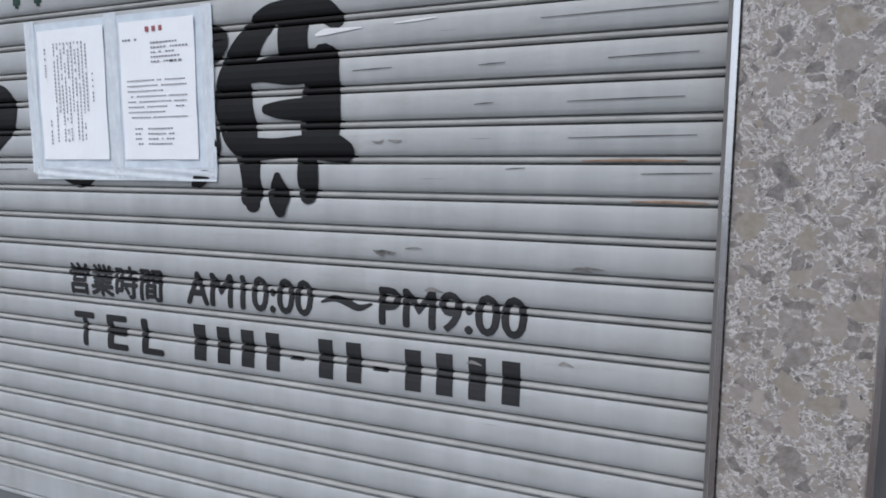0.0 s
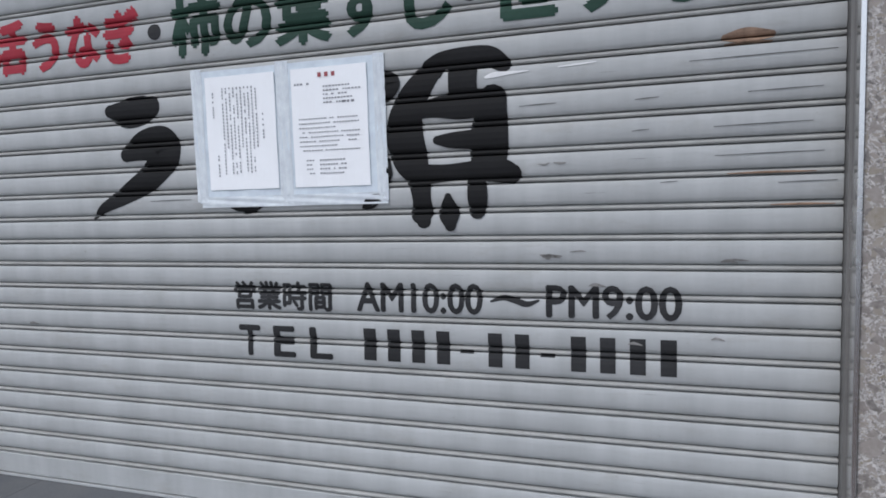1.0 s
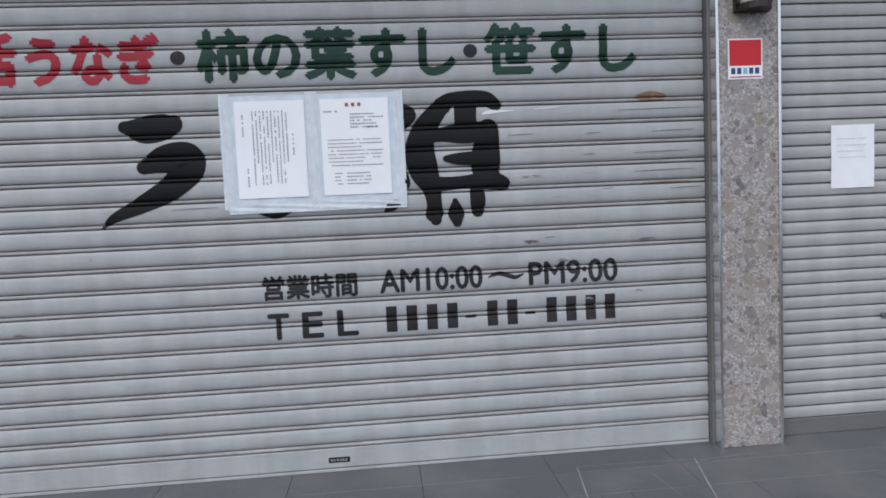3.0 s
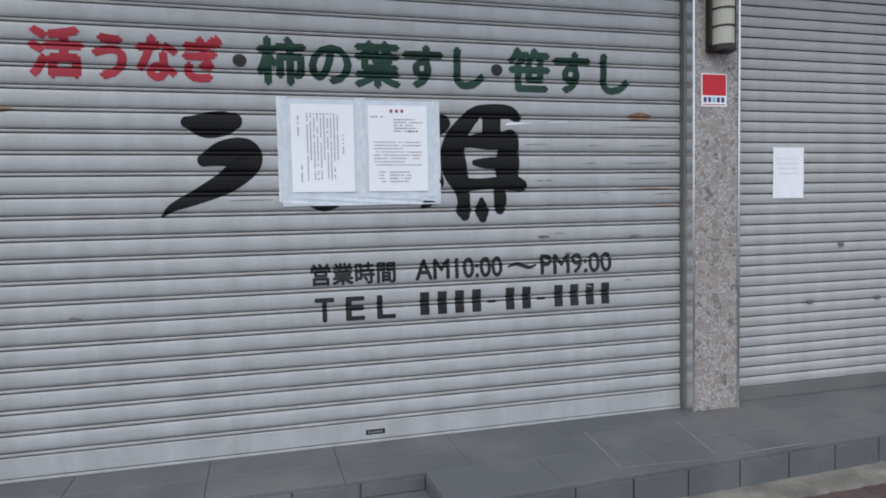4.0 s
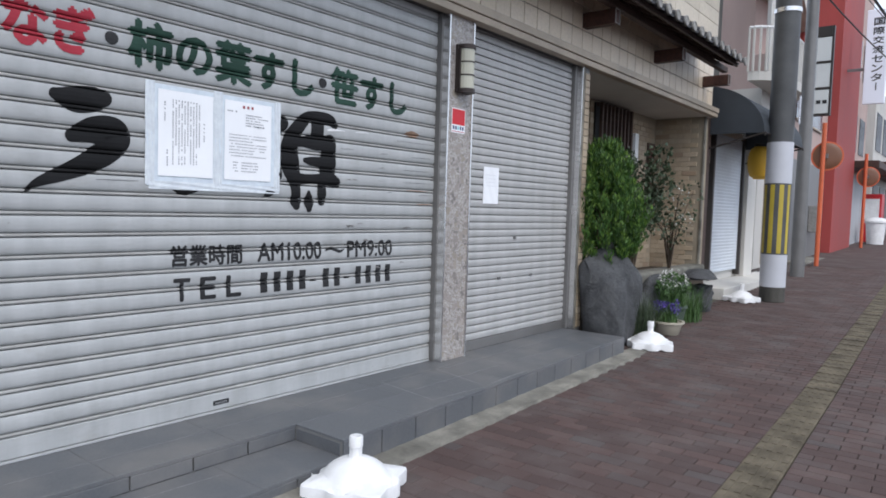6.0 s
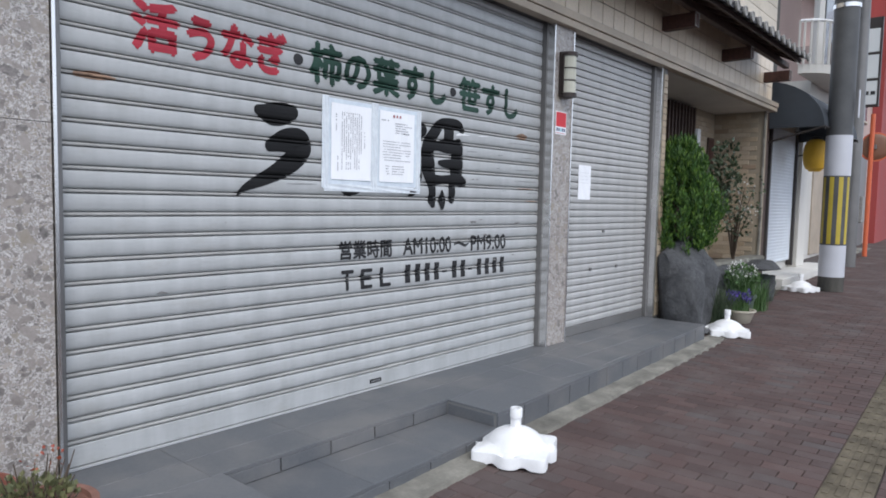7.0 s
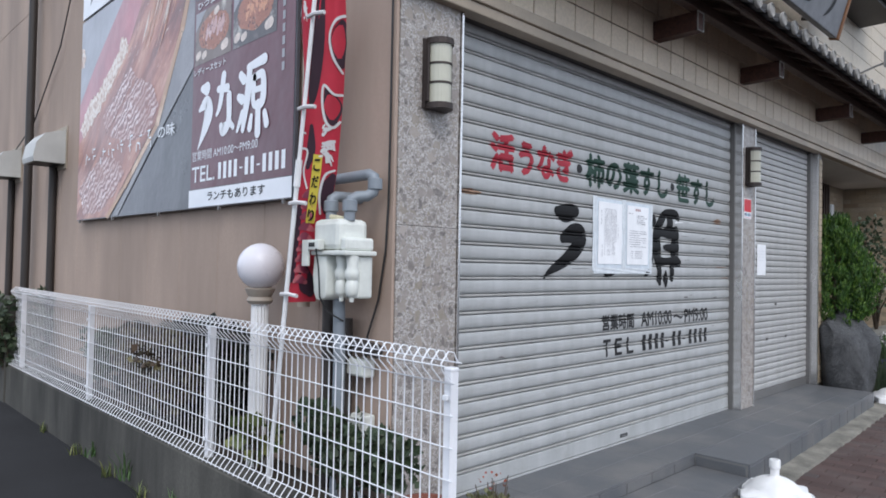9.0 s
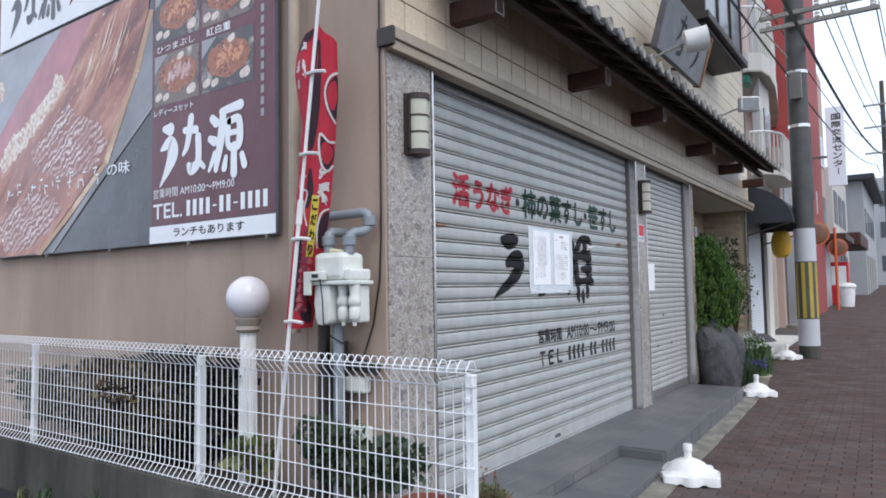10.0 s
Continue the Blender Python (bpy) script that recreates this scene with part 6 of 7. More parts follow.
for (u0, u1, v0, v1), m in (((-2.03, -1.50, 2.80, 3.17), "dishes"), ((-1.47, -0.93, 2.80, 3.17), "dishes_b"), ((-2.03, -1.50, 3.26, 3.66), "dishes_b"), ((-1.47, -0.93, 3.26, 3.66), "dishes")):
    f = sheet_part("dish_photo", PRINT[m], banner, (u0, u1, v0, v1), SX - 0.0005, "printed photo of a dish")
    bm = bmesh.new()
    bm.faces.new([bm.verts.new(on_side(SX - 0.0008)(*p)) for p in ((u0, v1 - 0.13), (u0 + 0.16, v1), (u0, v1))])
    part("cloth_print", bm, PRINT["grey"], f)
    bm = bmesh.new()
    stroke_into(bm, [(u0 + 0.15, v0 + 0.2, 0.2), (u0 + 0.28, v0 + 0.20, 0.27), (u0 + 0.40, v0 + 0.2, 0.2)], on_side(SX - 0.0011))
    bowl = part("bowl_print", bm, PRINT["bowl"], f)
    for k in range(5):
        bm = bmesh.new()
        a, b = u0 + 0.17 + 0.055 * k, v0 + 0.16 + 0.012 * (k % 3)
        stroke_into(bm, [(a, b, 0.03), (a + 0.02, b + 0.05, 0.05), (a + 0.03, b + 0.09, 0.03)], on_side(SX - 0.0014 - 0.0001 * k))
        part("food_print", bm, PRINT["eel_light" if m == "dishes" else "food"], bowl)
    for a, b, c in ((0.04, 0.06, 0.055), (0.13, 0.05, 0.05), (0.30, 0.32, 0.05)):
        bm = bmesh.new()
        stroke_into(bm, [(u0 + a, v0 + b, c), (u0 + a + 0.03, v0 + b + 0.01, c)], on_side(SX - 0.0017))
        part("saucer_print", bm, PRINT["rice"], f)
    bm = bmesh.new()
    stroke_into(bm, [(u1 - 0.11, v0 + 0.06, 0.06), (u1 - 0.07, v0 + 0.07, 0.07)], on_side(SX - 0.0016))
    part("saucer_print", bm, PRINT["rice"], f)


def side_text(body, u0, u1, v0, v1, weight, x, parent, material="white", label="printed lettering"):
    bm = bmesh.new()
    text_into(bm, body, u0, u1, v0, v1, weight, on_side(x))
    return part("lettering", bm, PRINT[material] if material in PRINT else M[material], parent, label)


side_text("レディースセット", -2.03, -1.56, 2.725, 2.775, 0.02, SX - 0.002, banner)
side_text("紅白重", -1.42, -1.16, 3.185, 3.245, 0.02, SX - 0.002, banner)
side_text("ひつまぶし", -2.0, -1.55, 3.19, 3.24, 0.02, SX - 0.002, banner)
side_text("営業時間 AM10:00～PM9:00", -2.03, -1.12, 2.125, 2.195, 0.0, SX - 0.001, banner)
side_text("TEL.", -2.03, -1.68, 1.975, 2.085, 0.02, SX - 0.001, banner)
for k in range(12):
    u = -1.64 + k * 0.072
    sheet_part("number_bar", PRINT["white"], banner, (u + 0.008, u + 0.05, 1.975, 2.085) if k not in (4, 7) else (u + 0.01, u + 0.05, 2.02, 2.03), SX - 0.001)
side_text("ランチもあります", -1.78, -1.02, 1.84, 1.90, 0.02, SX - 0.0015, strip_field, "ink_grey")
for k in range(8):
    u, v = -4.35 + 0.217 * k, 2.40 + 0.012 * (k % 2)
    bm = bmesh.new()
    for i in range(4):
        a, b = rng.uniform(-0.05, 0.05), rng.uniform(-0.05, 0.05)
        c, d = (a + rng.uniform(0.03, 0.06), b + rng.uniform(-0.01, 0.01)) if i % 2 else (a + rng.uniform(-0.02, 0.02), b + rng.uniform(-0.06, -0.03))
        stroke_into(bm, [(u + a, v + b, 0.012), (u + c, v + d, 0.018)], on_side(SX - 0.0032 - 0.0002 * i))
    part("print_mark", bm, PRINT["white"], banner, "white brush-style print too blurred to read")["kind"] = "stuff"
# long pale sheen on the fish
for k in range(16):
    u, v = -2.95 + rng.uniform(0, 0.62), 3.68 - rng.uniform(0, 0.30)
    n = rng.uniform(0.12, 0.40)
    bm = bmesh.new()
    stroke_into(bm, [(u, v, 0.006), (u - 0.30 * n, v - 0.55 * n, rng.uniform(0.012, 0.035)), (u - 0.62 * n, v - 1.0 * n, 0.004)], on_side(SX - 0.0012 - 0.0001 * k))
    part("sheen_print", bm, PRINT["sheen" if k % 3 else "rice"], banner)
side_text("の味", -2.66, -2.34, 2.36, 2.46, 0.02, SX - 0.0026, banner)
bm = bmesh.new()
for i in range(13):
    rect_into(bm, -0.862, -0.832, 3.45 - i * 0.075, 3.50 - i * 0.075, on_side(SX - 0.001))
part("print_column", bm, PRINT["grey"], banner, "narrow column of faded print")


def logo(parent, u0, v0, s, x, material):
    """Three brush-like marks in a row."""
    lift = [x]
    for group in ([[(0.06, 0.86, 0.05), (0.15, 0.84, 0.10)], [(0.02, 0.60, 0.03), (0.14, 0.66, 0.11), (0.19, 0.54, 0.13), (0.13, 0.36, 0.09), (0.0, 0.12, 0.01)]],
                  [[(0.36, 0.78, 0.05), (0.52, 0.76, 0.06)], [(0.45, 0.92, 0.07), (0.40, 0.60, 0.06), (0.34, 0.48, 0.03)], [(0.55, 0.66, 0.07), (0.55, 0.36, 0.07), (0.46, 0.28, 0.09), (0.42, 0.33, 0.05)], [(0.56, 0.36, 0.05), (0.63, 0.28, 0.04)]],
                  [[(0.74, 0.84, 0.06), (0.79, 0.78, 0.07)], [(0.71, 0.60, 0.05), (0.77, 0.56, 0.07)], [(0.70, 0.22, 0.03), (0.78, 0.40, 0.06)],
                   [(0.86, 0.90, 0.05), (1.10, 0.93, 0.07)], [(0.88, 0.86, 0.07), (0.85, 0.55, 0.08), (0.79, 0.22, 0.05)], [(0.96, 0.76, 0.05), (1.08, 0.76, 0.06), (1.08, 0.48, 0.07), (0.95, 0.48, 0.05), (0.95, 0.76, 0.06)], [(0.95, 0.62, 0.04), (1.08, 0.62, 0.04)],
                   [(1.02, 0.46, 0.06), (1.02, 0.14, 0.07)], [(0.92, 0.34, 0.04), (0.90, 0.22, 0.06)], [(1.12, 0.34, 0.05), (1.15, 0.22, 0.06)]]):
        bm = bmesh.new()
        for pts in group:
            stroke_into(bm, [(u0 + a * s * 1.45, v0 + b * s, w * s * 1.75) for a, b, w in pts], on_side(lift[0]))
            lift[0] -= 0.0002
        part("brush_mark", bm, material, parent, "bold brush-style mark")["kind"] = "stuff"


logo(banner, -1.95, 2.14, 0.56, SX - 0.001, PRINT["white"])
upper_sign = thing("panel_sign", (0, 0, 0), "white panel sign with brush marks above the banner", "sign")
bm = bmesh.new()
add_box(bm, SX + 0.004, SX + 0.05, 0.73, 4.62, 3.765, 4.6, 0.004)
part("panel", bm, PRINT["white"], upper_sign)
logo(upper_sign, -4.40, 3.80, 0.55, SX + 0.003, plain("faded_grey_sign_paint", (0.16, 0.17, 0.19), 0.5, vary=0.2, bump=0))
logo(upper_sign, -3.30, 3.83, 0.60, SX + 0.003, M["ink_red"])
for u in (-4.5, -3.6, -2.6, -1.6, -0.8):
    box_part("fixing", (SX - 0.012, SX + 0.004, -u - 0.012, -u + 0.012, 1.77, 1.80), M["rail"], banner, 0.002)


# ---- upright advertising flag tied to the fence ----
flag = thing("upright_flag", (-4.165, 0.464, 0.0), "red advertising flag on a leaning white pole tied to the fence", "flag")


def pole_at(z):
    return Vector((0, -0.1326 * z, z))


bm = bmesh.new()
add_tube(bm, [pole_at(0.336), pole_at(1.9)], 0.0115, 10)
part("lower_pole", bm, M["white_plastic"], flag, smooth=True)
bm = bmesh.new()
add_tube(bm, [pole_at(1.85), pole_at(3.45)], 0.010, 10)
part("upper_pole", bm, M["white_plastic"], flag, smooth=True)
bm = bmesh.new()
add_tube(bm, [pole_at(1.80), pole_at(1.93)], 0.017, 12)
part("joint_collar", bm, M["white_plastic"], flag, smooth=True)


def cloth(u, v, lift=0.0):
    """Point on the hanging cloth: u across from -1 (behind the pole) to 1, v the height."""
    sag = 0.4 + 0.6 * min(1, max(0, (v - 1.2) / 1.7))
    fold = 0.030 * math.sin(4.2 * u + 1.3 * v) + 0.018 * math.sin(9.0 * u - 2.1 * v)
    if u > 0:
        k = float(np.interp(v, (1.2, 1.6, 1.9, 2.3, 2.6, 2.85), (0.80, 0.98, 1.08, 1.05, 0.95, 0.75)))
    else:
        k = float(np.interp(v, (1.2, 2.0, 2.35, 2.5, 2.65, 2.85), (0.25, 0.3, 0.35, 0.75, 1.1, 1.1)))
    c = pole_at(v) + Vector((0.02 + (0.08 * u + 0.106 * u * u) * k, 0.02 + (-0.09 * u + 0.067 * u * u) * k, 0))
    return c + Vector((-0.7, -0.7, 0)) * (fold * sag * 0.6 + lift)


RED = plain("red_flag_cloth", (0.50, 0.024, 0.05), 0.75, vary=0.15, grain=200, stain=5)
FLAG_BLACK = plain("black_flag_print", (0.040, 0.014, 0.028), 0.75, vary=0.2, grain=200)
FLAG_WHITE = plain("white_flag_print", (0.70, 0.68, 0.68), 0.75, grain=200)
bm = bmesh.new()
nu, nv = 22, 60
grid = [[bm.verts.new(cloth(-1 + 2 * i / nu, 1.24 + (1.64 - (0.13 if i < nu / 2 else 0.07) * abs(2 * i / nu - 1)) * j / nv)) for i in range(nu + 1)] for j in range(nv + 1)]
for j in range(nv):
    for i in range(nu):
        bm.faces.new((grid[j][i], grid[j][i + 1], grid[j + 1][i + 1], grid[j + 1][i]))
part("cloth", bm, RED, flag, "creased red cloth", smooth=True)


def flag_shape(name, material, strokes, lift, label):
    bm = bmesh.new()
    for k, pts in enumerate(strokes):
        stroke_into(bm, pts, lambda u, v, k=k: cloth(u / 0.2, v, lift + 0.0004 * k))
    part(name, bm, material, flag, label)


for strokes in ([[(0.036, 2.78, 0.04), (0.044, 2.60, 0.066), (0.046, 2.42, 0.07), (0.040, 2.26, 0.05), (0.035, 2.20, 0.02)]],
                [[(0.185, 2.61, 0.03), (0.162, 2.52, 0.085), (0.185, 2.41, 0.03)]],
                [[(0.118, 2.275, 0.03), (0.150, 2.21, 0.10), (0.160, 2.14, 0.05)]],
                [[(0.185, 1.87, 0.03), (0.165, 1.79, 0.07), (0.18, 1.70, 0.04)]],
                [[(0.03, 1.72, 0.03), (0.022, 1.55, 0.05), (0.02, 1.36, 0.05)]],
                [[(0.10, 1.40, 0.06), (0.13, 1.33, 0.09), (0.16, 1.29, 0.05)]],
                [[(0.05, 2.10, 0.02), (0.06, 1.99, 0.05), (0.05, 1.90, 0.02)]],
                [[(-0.15, 2.76, 0.03), (-0.08, 2.80, 0.05), (-0.02, 2.84, 0.03)]]):
    flag_shape("edge_print", FLAG_BLACK, strokes, 0.003, "black printed patch")
for strokes in ([[(0.196, 2.645, 0.012), (0.135, 2.60, 0.014), (0.112, 2.53, 0.014), (0.140, 2.44, 0.014), (0.192, 2.375, 0.012)]],
                [[(0.196, 2.27, 0.012), (0.155, 2.265, 0.012), (0.098, 2.30, 0.014), (0.100, 2.21, 0.014), (0.128, 2.13, 0.014), (0.165, 2.105, 0.012), (0.196, 2.14, 0.012)]],
                [[(0.02, 2.06, 0.010), (-0.06, 2.07, 0.012), (-0.10, 2.02, 0.012), (-0.03, 1.985, 0.012), (0.04, 1.98, 0.010), (0.03, 1.88, 0.010), (0.06, 1.80, 0.010)]],
                [[(0.19, 1.90, 0.010), (0.15, 1.87, 0.012), (0.135, 1.78, 0.012), (0.15, 1.68, 0.010)]]):
    flag_shape("outline_print", FLAG_WHITE, strokes, 0.006, "white printed outline")
PALEFISH = food("pale_red_dish_print", (0.20, 0.03, 0.06), (0.46, 0.12, 0.14), (0.62, 0.36, 0.35), 11)
for k in range(9):
    v = 1.76 - 0.052 * k
    flag_shape("dish_print", PALEFISH, [[(0.045, v, 0.02), (0.08, v + 0.012, 0.045), (0.125, v - 0.005, 0.02)]], 0.0045 + 0.0003 * k, "blurred dish print")
rng = random.Random(17)
for cu, cv, su, sv in ((-0.15, 2.66, 0.02, 0.03), (-0.15, 2.56, 0.015, 0.03), (-0.08, 2.64, 0.02, 0.05), (-0.10, 2.76, 0.03, 0.02), (0.13, 2.09, 0.03, 0.03), (0.15, 2.02, 0.03, 0.03), (0.16, 1.95, 0.02, 0.03), (0.14, 1.98, 0.03, 0.03)):
    flag_shape("script_print", FLAG_WHITE, [[(cu + rng.uniform(-su, su), cv + rng.uniform(-sv, sv), 0.008), (cu + rng.uniform(-su, su), cv + rng.uniform(-sv, sv), 0.013), (cu + rng.uniform(-su, su), cv + rng.uniform(-sv, sv), 0.006)] for _ in range(5)], 0.006, "white brush script too blurred to read")
bm = bmesh.new()
add = lambda u, v: cloth(u / 0.2, v, 0.008)
for j in range(8):
    rect_into(bm, 0.078, 0.128, 1.63 + j * 0.042, 1.63 + (j + 1) * 0.042, add)
tag = part("yellow_tag", bm, plain("yellow_flag_print", (0.62, 0.50, 0.06), 0.7), flag, "yellow printed label")
bm = bmesh.new()
for k, ch in enumerate("こだわり"):
    text_into(bm, ch, 0.084, 0.122, 1.885 - k * 0.082, 1.945 - k * 0.082, 0.03, lambda u, v: cloth(u / 0.2, v, 0.011))
part("lettering", bm, M["ink_black"], tag)
for v in (2.60, 2.17, 1.72, 1.28):
    bm = bmesh.new()
    add_tube(bm, [pole_at(v) + Vector((-0.018, 0.02, 0)), pole_at(v) + Vector((-0.014, -0.04, 0.004)), pole_at(v) + Vector((-0.004, -0.10, -0.004))], 0.010, 6)
    part("tie_strap", bm, FLAG_WHITE, flag, "white cloth loop")

# ---- fittings further along the side wall ----
for y in (5.45, 7.3):
    t = thing("vent_hood", (-3.825, y, 2.42), "white metal vent hood on the side wall", "vent hood", "vent hoods on the side wall")
    bm = bmesh.new()
    prof = [(0, 0.0), (-0.30, 0.0), (-0.31, 0.05), (-0.28, 0.20), (-0.20, 0.30), (0, 0.36)]
    a = [bm.verts.new((px, -0.22, pz)) for px, pz in prof]
    b = [bm.verts.new((px, 0.22, pz)) for px, pz in prof]
    for i in range(len(prof)):
        bm.faces.new((a[i], a[(i + 1) % 6], b[(i + 1) % 6], b[i]))
    bm.faces.new(a)
    bm.faces.new(b)
    part("hood", bm, plain("chalky_white_metal", (0.55, 0.55, 0.53), 0.5), t)
    box_part("dark_mouth", (-0.27, -0.03, -0.19, 0.19, -0.004, -0.0005), M["black"], t)
    box_part("flange", (-0.012, -0.001, -0.25, 0.25, -0.05, 0.40), M["trim"], t, 0.003)
    bm = bmesh.new()
    add_tube(bm, [(-0.04, 0.1, -0.01), (-0.04, 0.1, -1.9)], 0.04, 10)
    part("duct", bm, M["trim_dark"], t, smooth=True)
bm = bmesh.new()
add_tube(bm, [(-3.92, 6.35, 0), (-3.92, 6.35, 8.9)], 0.045, 12)
solid("downpipe", bm, M["trim_dark"], "dark brown rainwater downpipe on the side wall", "downpipe", smooth=True)
bm = bmesh.new()
add_tube(bm, [(-3.92, 0.52, 1.2), (-3.92, 0.52, 8.9)], 0.035, 12)
solid("downpipe", bm, M["trim"], "tan rainwater downpipe behind the flag", "downpipe", smooth=True)
bm = bmesh.new()
add_tube(bm, [(-3.86, 9.0, 2.3), (-3.87, 6.4, 3.0), (-3.87, 5.4, 3.7), (-3.87, 4.9, 4.4)], 0.007, 6)
solid("cable", bm, M["black"], "black cable running up the side wall", "cable")

# ---- fittings of the upper storey ----
bay = thing("bay_window", (3.4, 0.0, 4.85), "dark brown projecting bay window on the upper wall", "window")
box_part("sill", (-1.25, 1.25, -0.50, 0.015, 0.0, 0.10), M["trim_dark"], bay, 0.008)
box_part("apron", (-1.15, 1.15, -0.42, 0.015, -0.06, -0.001), M["trim_dark"], bay, 0.006)
for x in (-1.18, -0.4, 0.4, 1.13):
    box_part("mullion", (x, x + 0.06, -0.44, -0.38, 0.10, 1.9), M["trim_dark"], bay, 0.004)
for i in range(3):
    x = -1.12 + i * 0.78
    glass_box = box_part("pane", (x + 0.02, x + 0.70, -0.415, -0.405, 0.12, 1.88), plain("grey_window_glass", (0.22, 0.24, 0.27), 0.08, bump=0), bay)
box_part("side_panel", (-1.18, -1.13, -0.38, 0.015, 0.10, 1.9), M["trim_dark"], bay)
box_part("side_panel", (1.14, 1.19, -0.38, 0.015, 0.10, 1.9), M["trim_dark"], bay)
box_part("back_panel", (-1.12, 1.12, 0.0, 0.014, 0.10, 1.9), M["black"], bay)
box_part("hood", (-1.25, 1.25, -0.50, 0.015, 1.9, 2.0), M["trim_dark"], bay, 0.008)
board = thing("hanging_signboard", pose(2.60, -0.20, 4.11, 16), "dark weathered wooden signboard leaning out from the upper wall", "signboard")
BW, BH = 1.86, 0.65
box_part("face", (-BW, -0.03, -0.05, 0.03, 0.0, BH), plain("charcoal_board_face", (0.13, 0.13, 0.14), 0.45, vary=0.35, stain=4), board, 0.01)
box_part("edge", (-0.029, 0.03, -0.065, 0.04, -0.01, BH), wood("orange_brown_edge", (0.16, 0.07, 0.03), (0.30, 0.14, 0.06), axis=(1, 1, 0.08)), board, 0.008, "orange-brown wooden end batten")
for u, strokes in ((0.30, [[(0.0, 0.15, 0.03), (0.07, 0.14, 0.05)], [(-0.05, 0.05, 0.03), (0.06, 0.07, 0.05), (0.10, 0.0, 0.06), (0.05, -0.10, 0.04), (-0.03, -0.17, 0.01)]]),
                   (0.62, [[(-0.08, 0.12, 0.03), (0.06, 0.11, 0.04)], [(0.0, 0.18, 0.04), (-0.04, 0.02, 0.04), (-0.09, -0.05, 0.02)], [(0.07, 0.02, 0.04), (0.06, -0.12, 0.05), (-0.02, -0.15, 0.04)]])):
    bm = bmesh.new()
    for pts in strokes:
        stroke_into(bm, [(-BW * u + a * 1.5, BH * 0.5 + b * 1.3, w * 1.2) for a, b, w in pts], lambda a, b: Vector((a, -0.0535, b)))
    part("mark", bm, M["ink_black"], board)
for u in (0.2, 0.8):
    bm = bmesh.new()
    add_tube(bm, [(-BW * u, 0.02, 0.12), (-BW * u, 0.32, 0.12)], 0.02, 8)
    part("stay", bm, M["trim_dark"], board)


def floodlight(at, turn, round_head, label):
    t = thing("floodlight", at, label, "floodlight", "floodlights over the roof")
    bm = bmesh.new()
    add_tube(bm, [(-0.06, 0.36, -0.12), (-0.03, 0.18, -0.05), (0, 0.0, 0.0)], 0.011, 8)
    part("arm", bm, M["kawara_end"], t, smooth=True)
    bm = bmesh.new()
    if round_head:
        add_lathe(bm, [(0.03, -0.10), (0.098, -0.098), (0.104, -0.08), (0.112, 0.09), (0.118, 0.10), (0.11, 0.10), (0.10, 0.07), (0.01, 0.05)], 26, pose(0.02, -0.09, 0.02, 82, 0, turn))
        part("head", bm, M["white_plastic"], t, "white drum-shaped lamp head", smooth=True)
        return
    m = pose(0, 0, 0, 0, 0, turn)
    add_box(bm, -0.12, 0.12, -0.10, 0.02, -0.09, 0.09, 0.02)
    bmesh.ops.transform(bm, matrix=m, verts=bm.verts)
    part("head", bm, M["white_plastic"], t, "white boxy lamp head")
    bm = bmesh.new()
    add_box(bm, -0.10, 0.10, -0.106, -0.1005, -0.07, 0.07)
    bmesh.ops.transform(bm, matrix=m, verts=bm.verts)
    part("lens", bm, plain("grey_lamp_glass", (0.22, 0.23, 0.24), 0.1, bump=0), t)


floodlight((-0.36, -0.84, 3.68), 22, True, "white round floodlight on an arm over the pent roof")
floodlight((2.40, -0.86, 3.70), -55, False, "white boxy floodlight on an arm over the pent roof")

# ---- neighbouring buildings up the street ----
PALE = plain("pale_painted_wall", (0.60, 0.58, 0.54), 0.75, vary=0.10, stain=1.2, streak=True)
PINK = plain("dusty_pink_render", (0.50, 0.37, 0.33), 0.8, vary=0.10, stain=1.0, streak=True)
OXIDE = plain("oxide_red_render", (0.34, 0.055, 0.05), 0.7, vary=0.15, stain=1.0, streak=True)
GREYWALL = plain("grey_render", (0.42, 0.43, 0.45), 0.8, vary=0.12, stain=1.0, streak=True)
ORANGE = plain("orange_post_paint", (0.62, 0.13, 0.05), 0.45, vary=0.1)
SHOPGLASS = plain("dim_shop_glass", (0.10, 0.11, 0.12), 0.08, bump=0)

shop = thing("neighbour_shop", (6.65, 0.2, 0.1), "low pale shop with a closed white shutter and dark awning", "shop")
box_part("wall", (0.0, 3.4, 0.06, 4.0, -0.1, 3.35), PALE, shop)
box_part("corner_post", (-0.03, 0.16, -0.20, 0.059, -0.1, 3.0), M["timber_dark"], shop, 0.005, "dark corner post")
bm = bmesh.new()
a = [bm.verts.new((0.95, y, z + 0.056 * k)) for k in range(42) for y, z in PROFILE_B[2:7:2]]
b = [bm.verts.new((2.6, v.co.y, v.co.z)) for v in a]
for v in a + b:
    v.co.z = v.co.z * 0.98 + 0.30
for i in range(len(a) - 1):
    bm.faces.new((a[i], b[i], b[i + 1], a[i + 1]))
part("shutter", bm, plain("white_enamel_slats", (0.66, 0.70, 0.74), 0.45, vary=0.06), shop, "white slatted shutter")
for x in (0.88, 2.6):
    box_part("shutter_rail", (x, x + 0.07, -0.05, 0.05, 0.2, 2.65), M["trim_dark"], shop)
box_part("sill_slab", (0.2, 4.2, -0.5, 0.05, -0.1, 0.16), PALE, shop, 0.01)
box_part("pier", (2.75, 3.3, -0.10, 0.05, 0.16, 3.1), PALE, shop, 0.01)
box_part("tiled_band", (0.17, 2.7, 0.02, 0.055, 2.1, 2.75), M["panel"], shop, 0.004)
AWN = plain("dark_slate_awning_cloth", (0.034, 0.041, 0.05), 0.75, vary=0.2)
bm = bmesh.new()
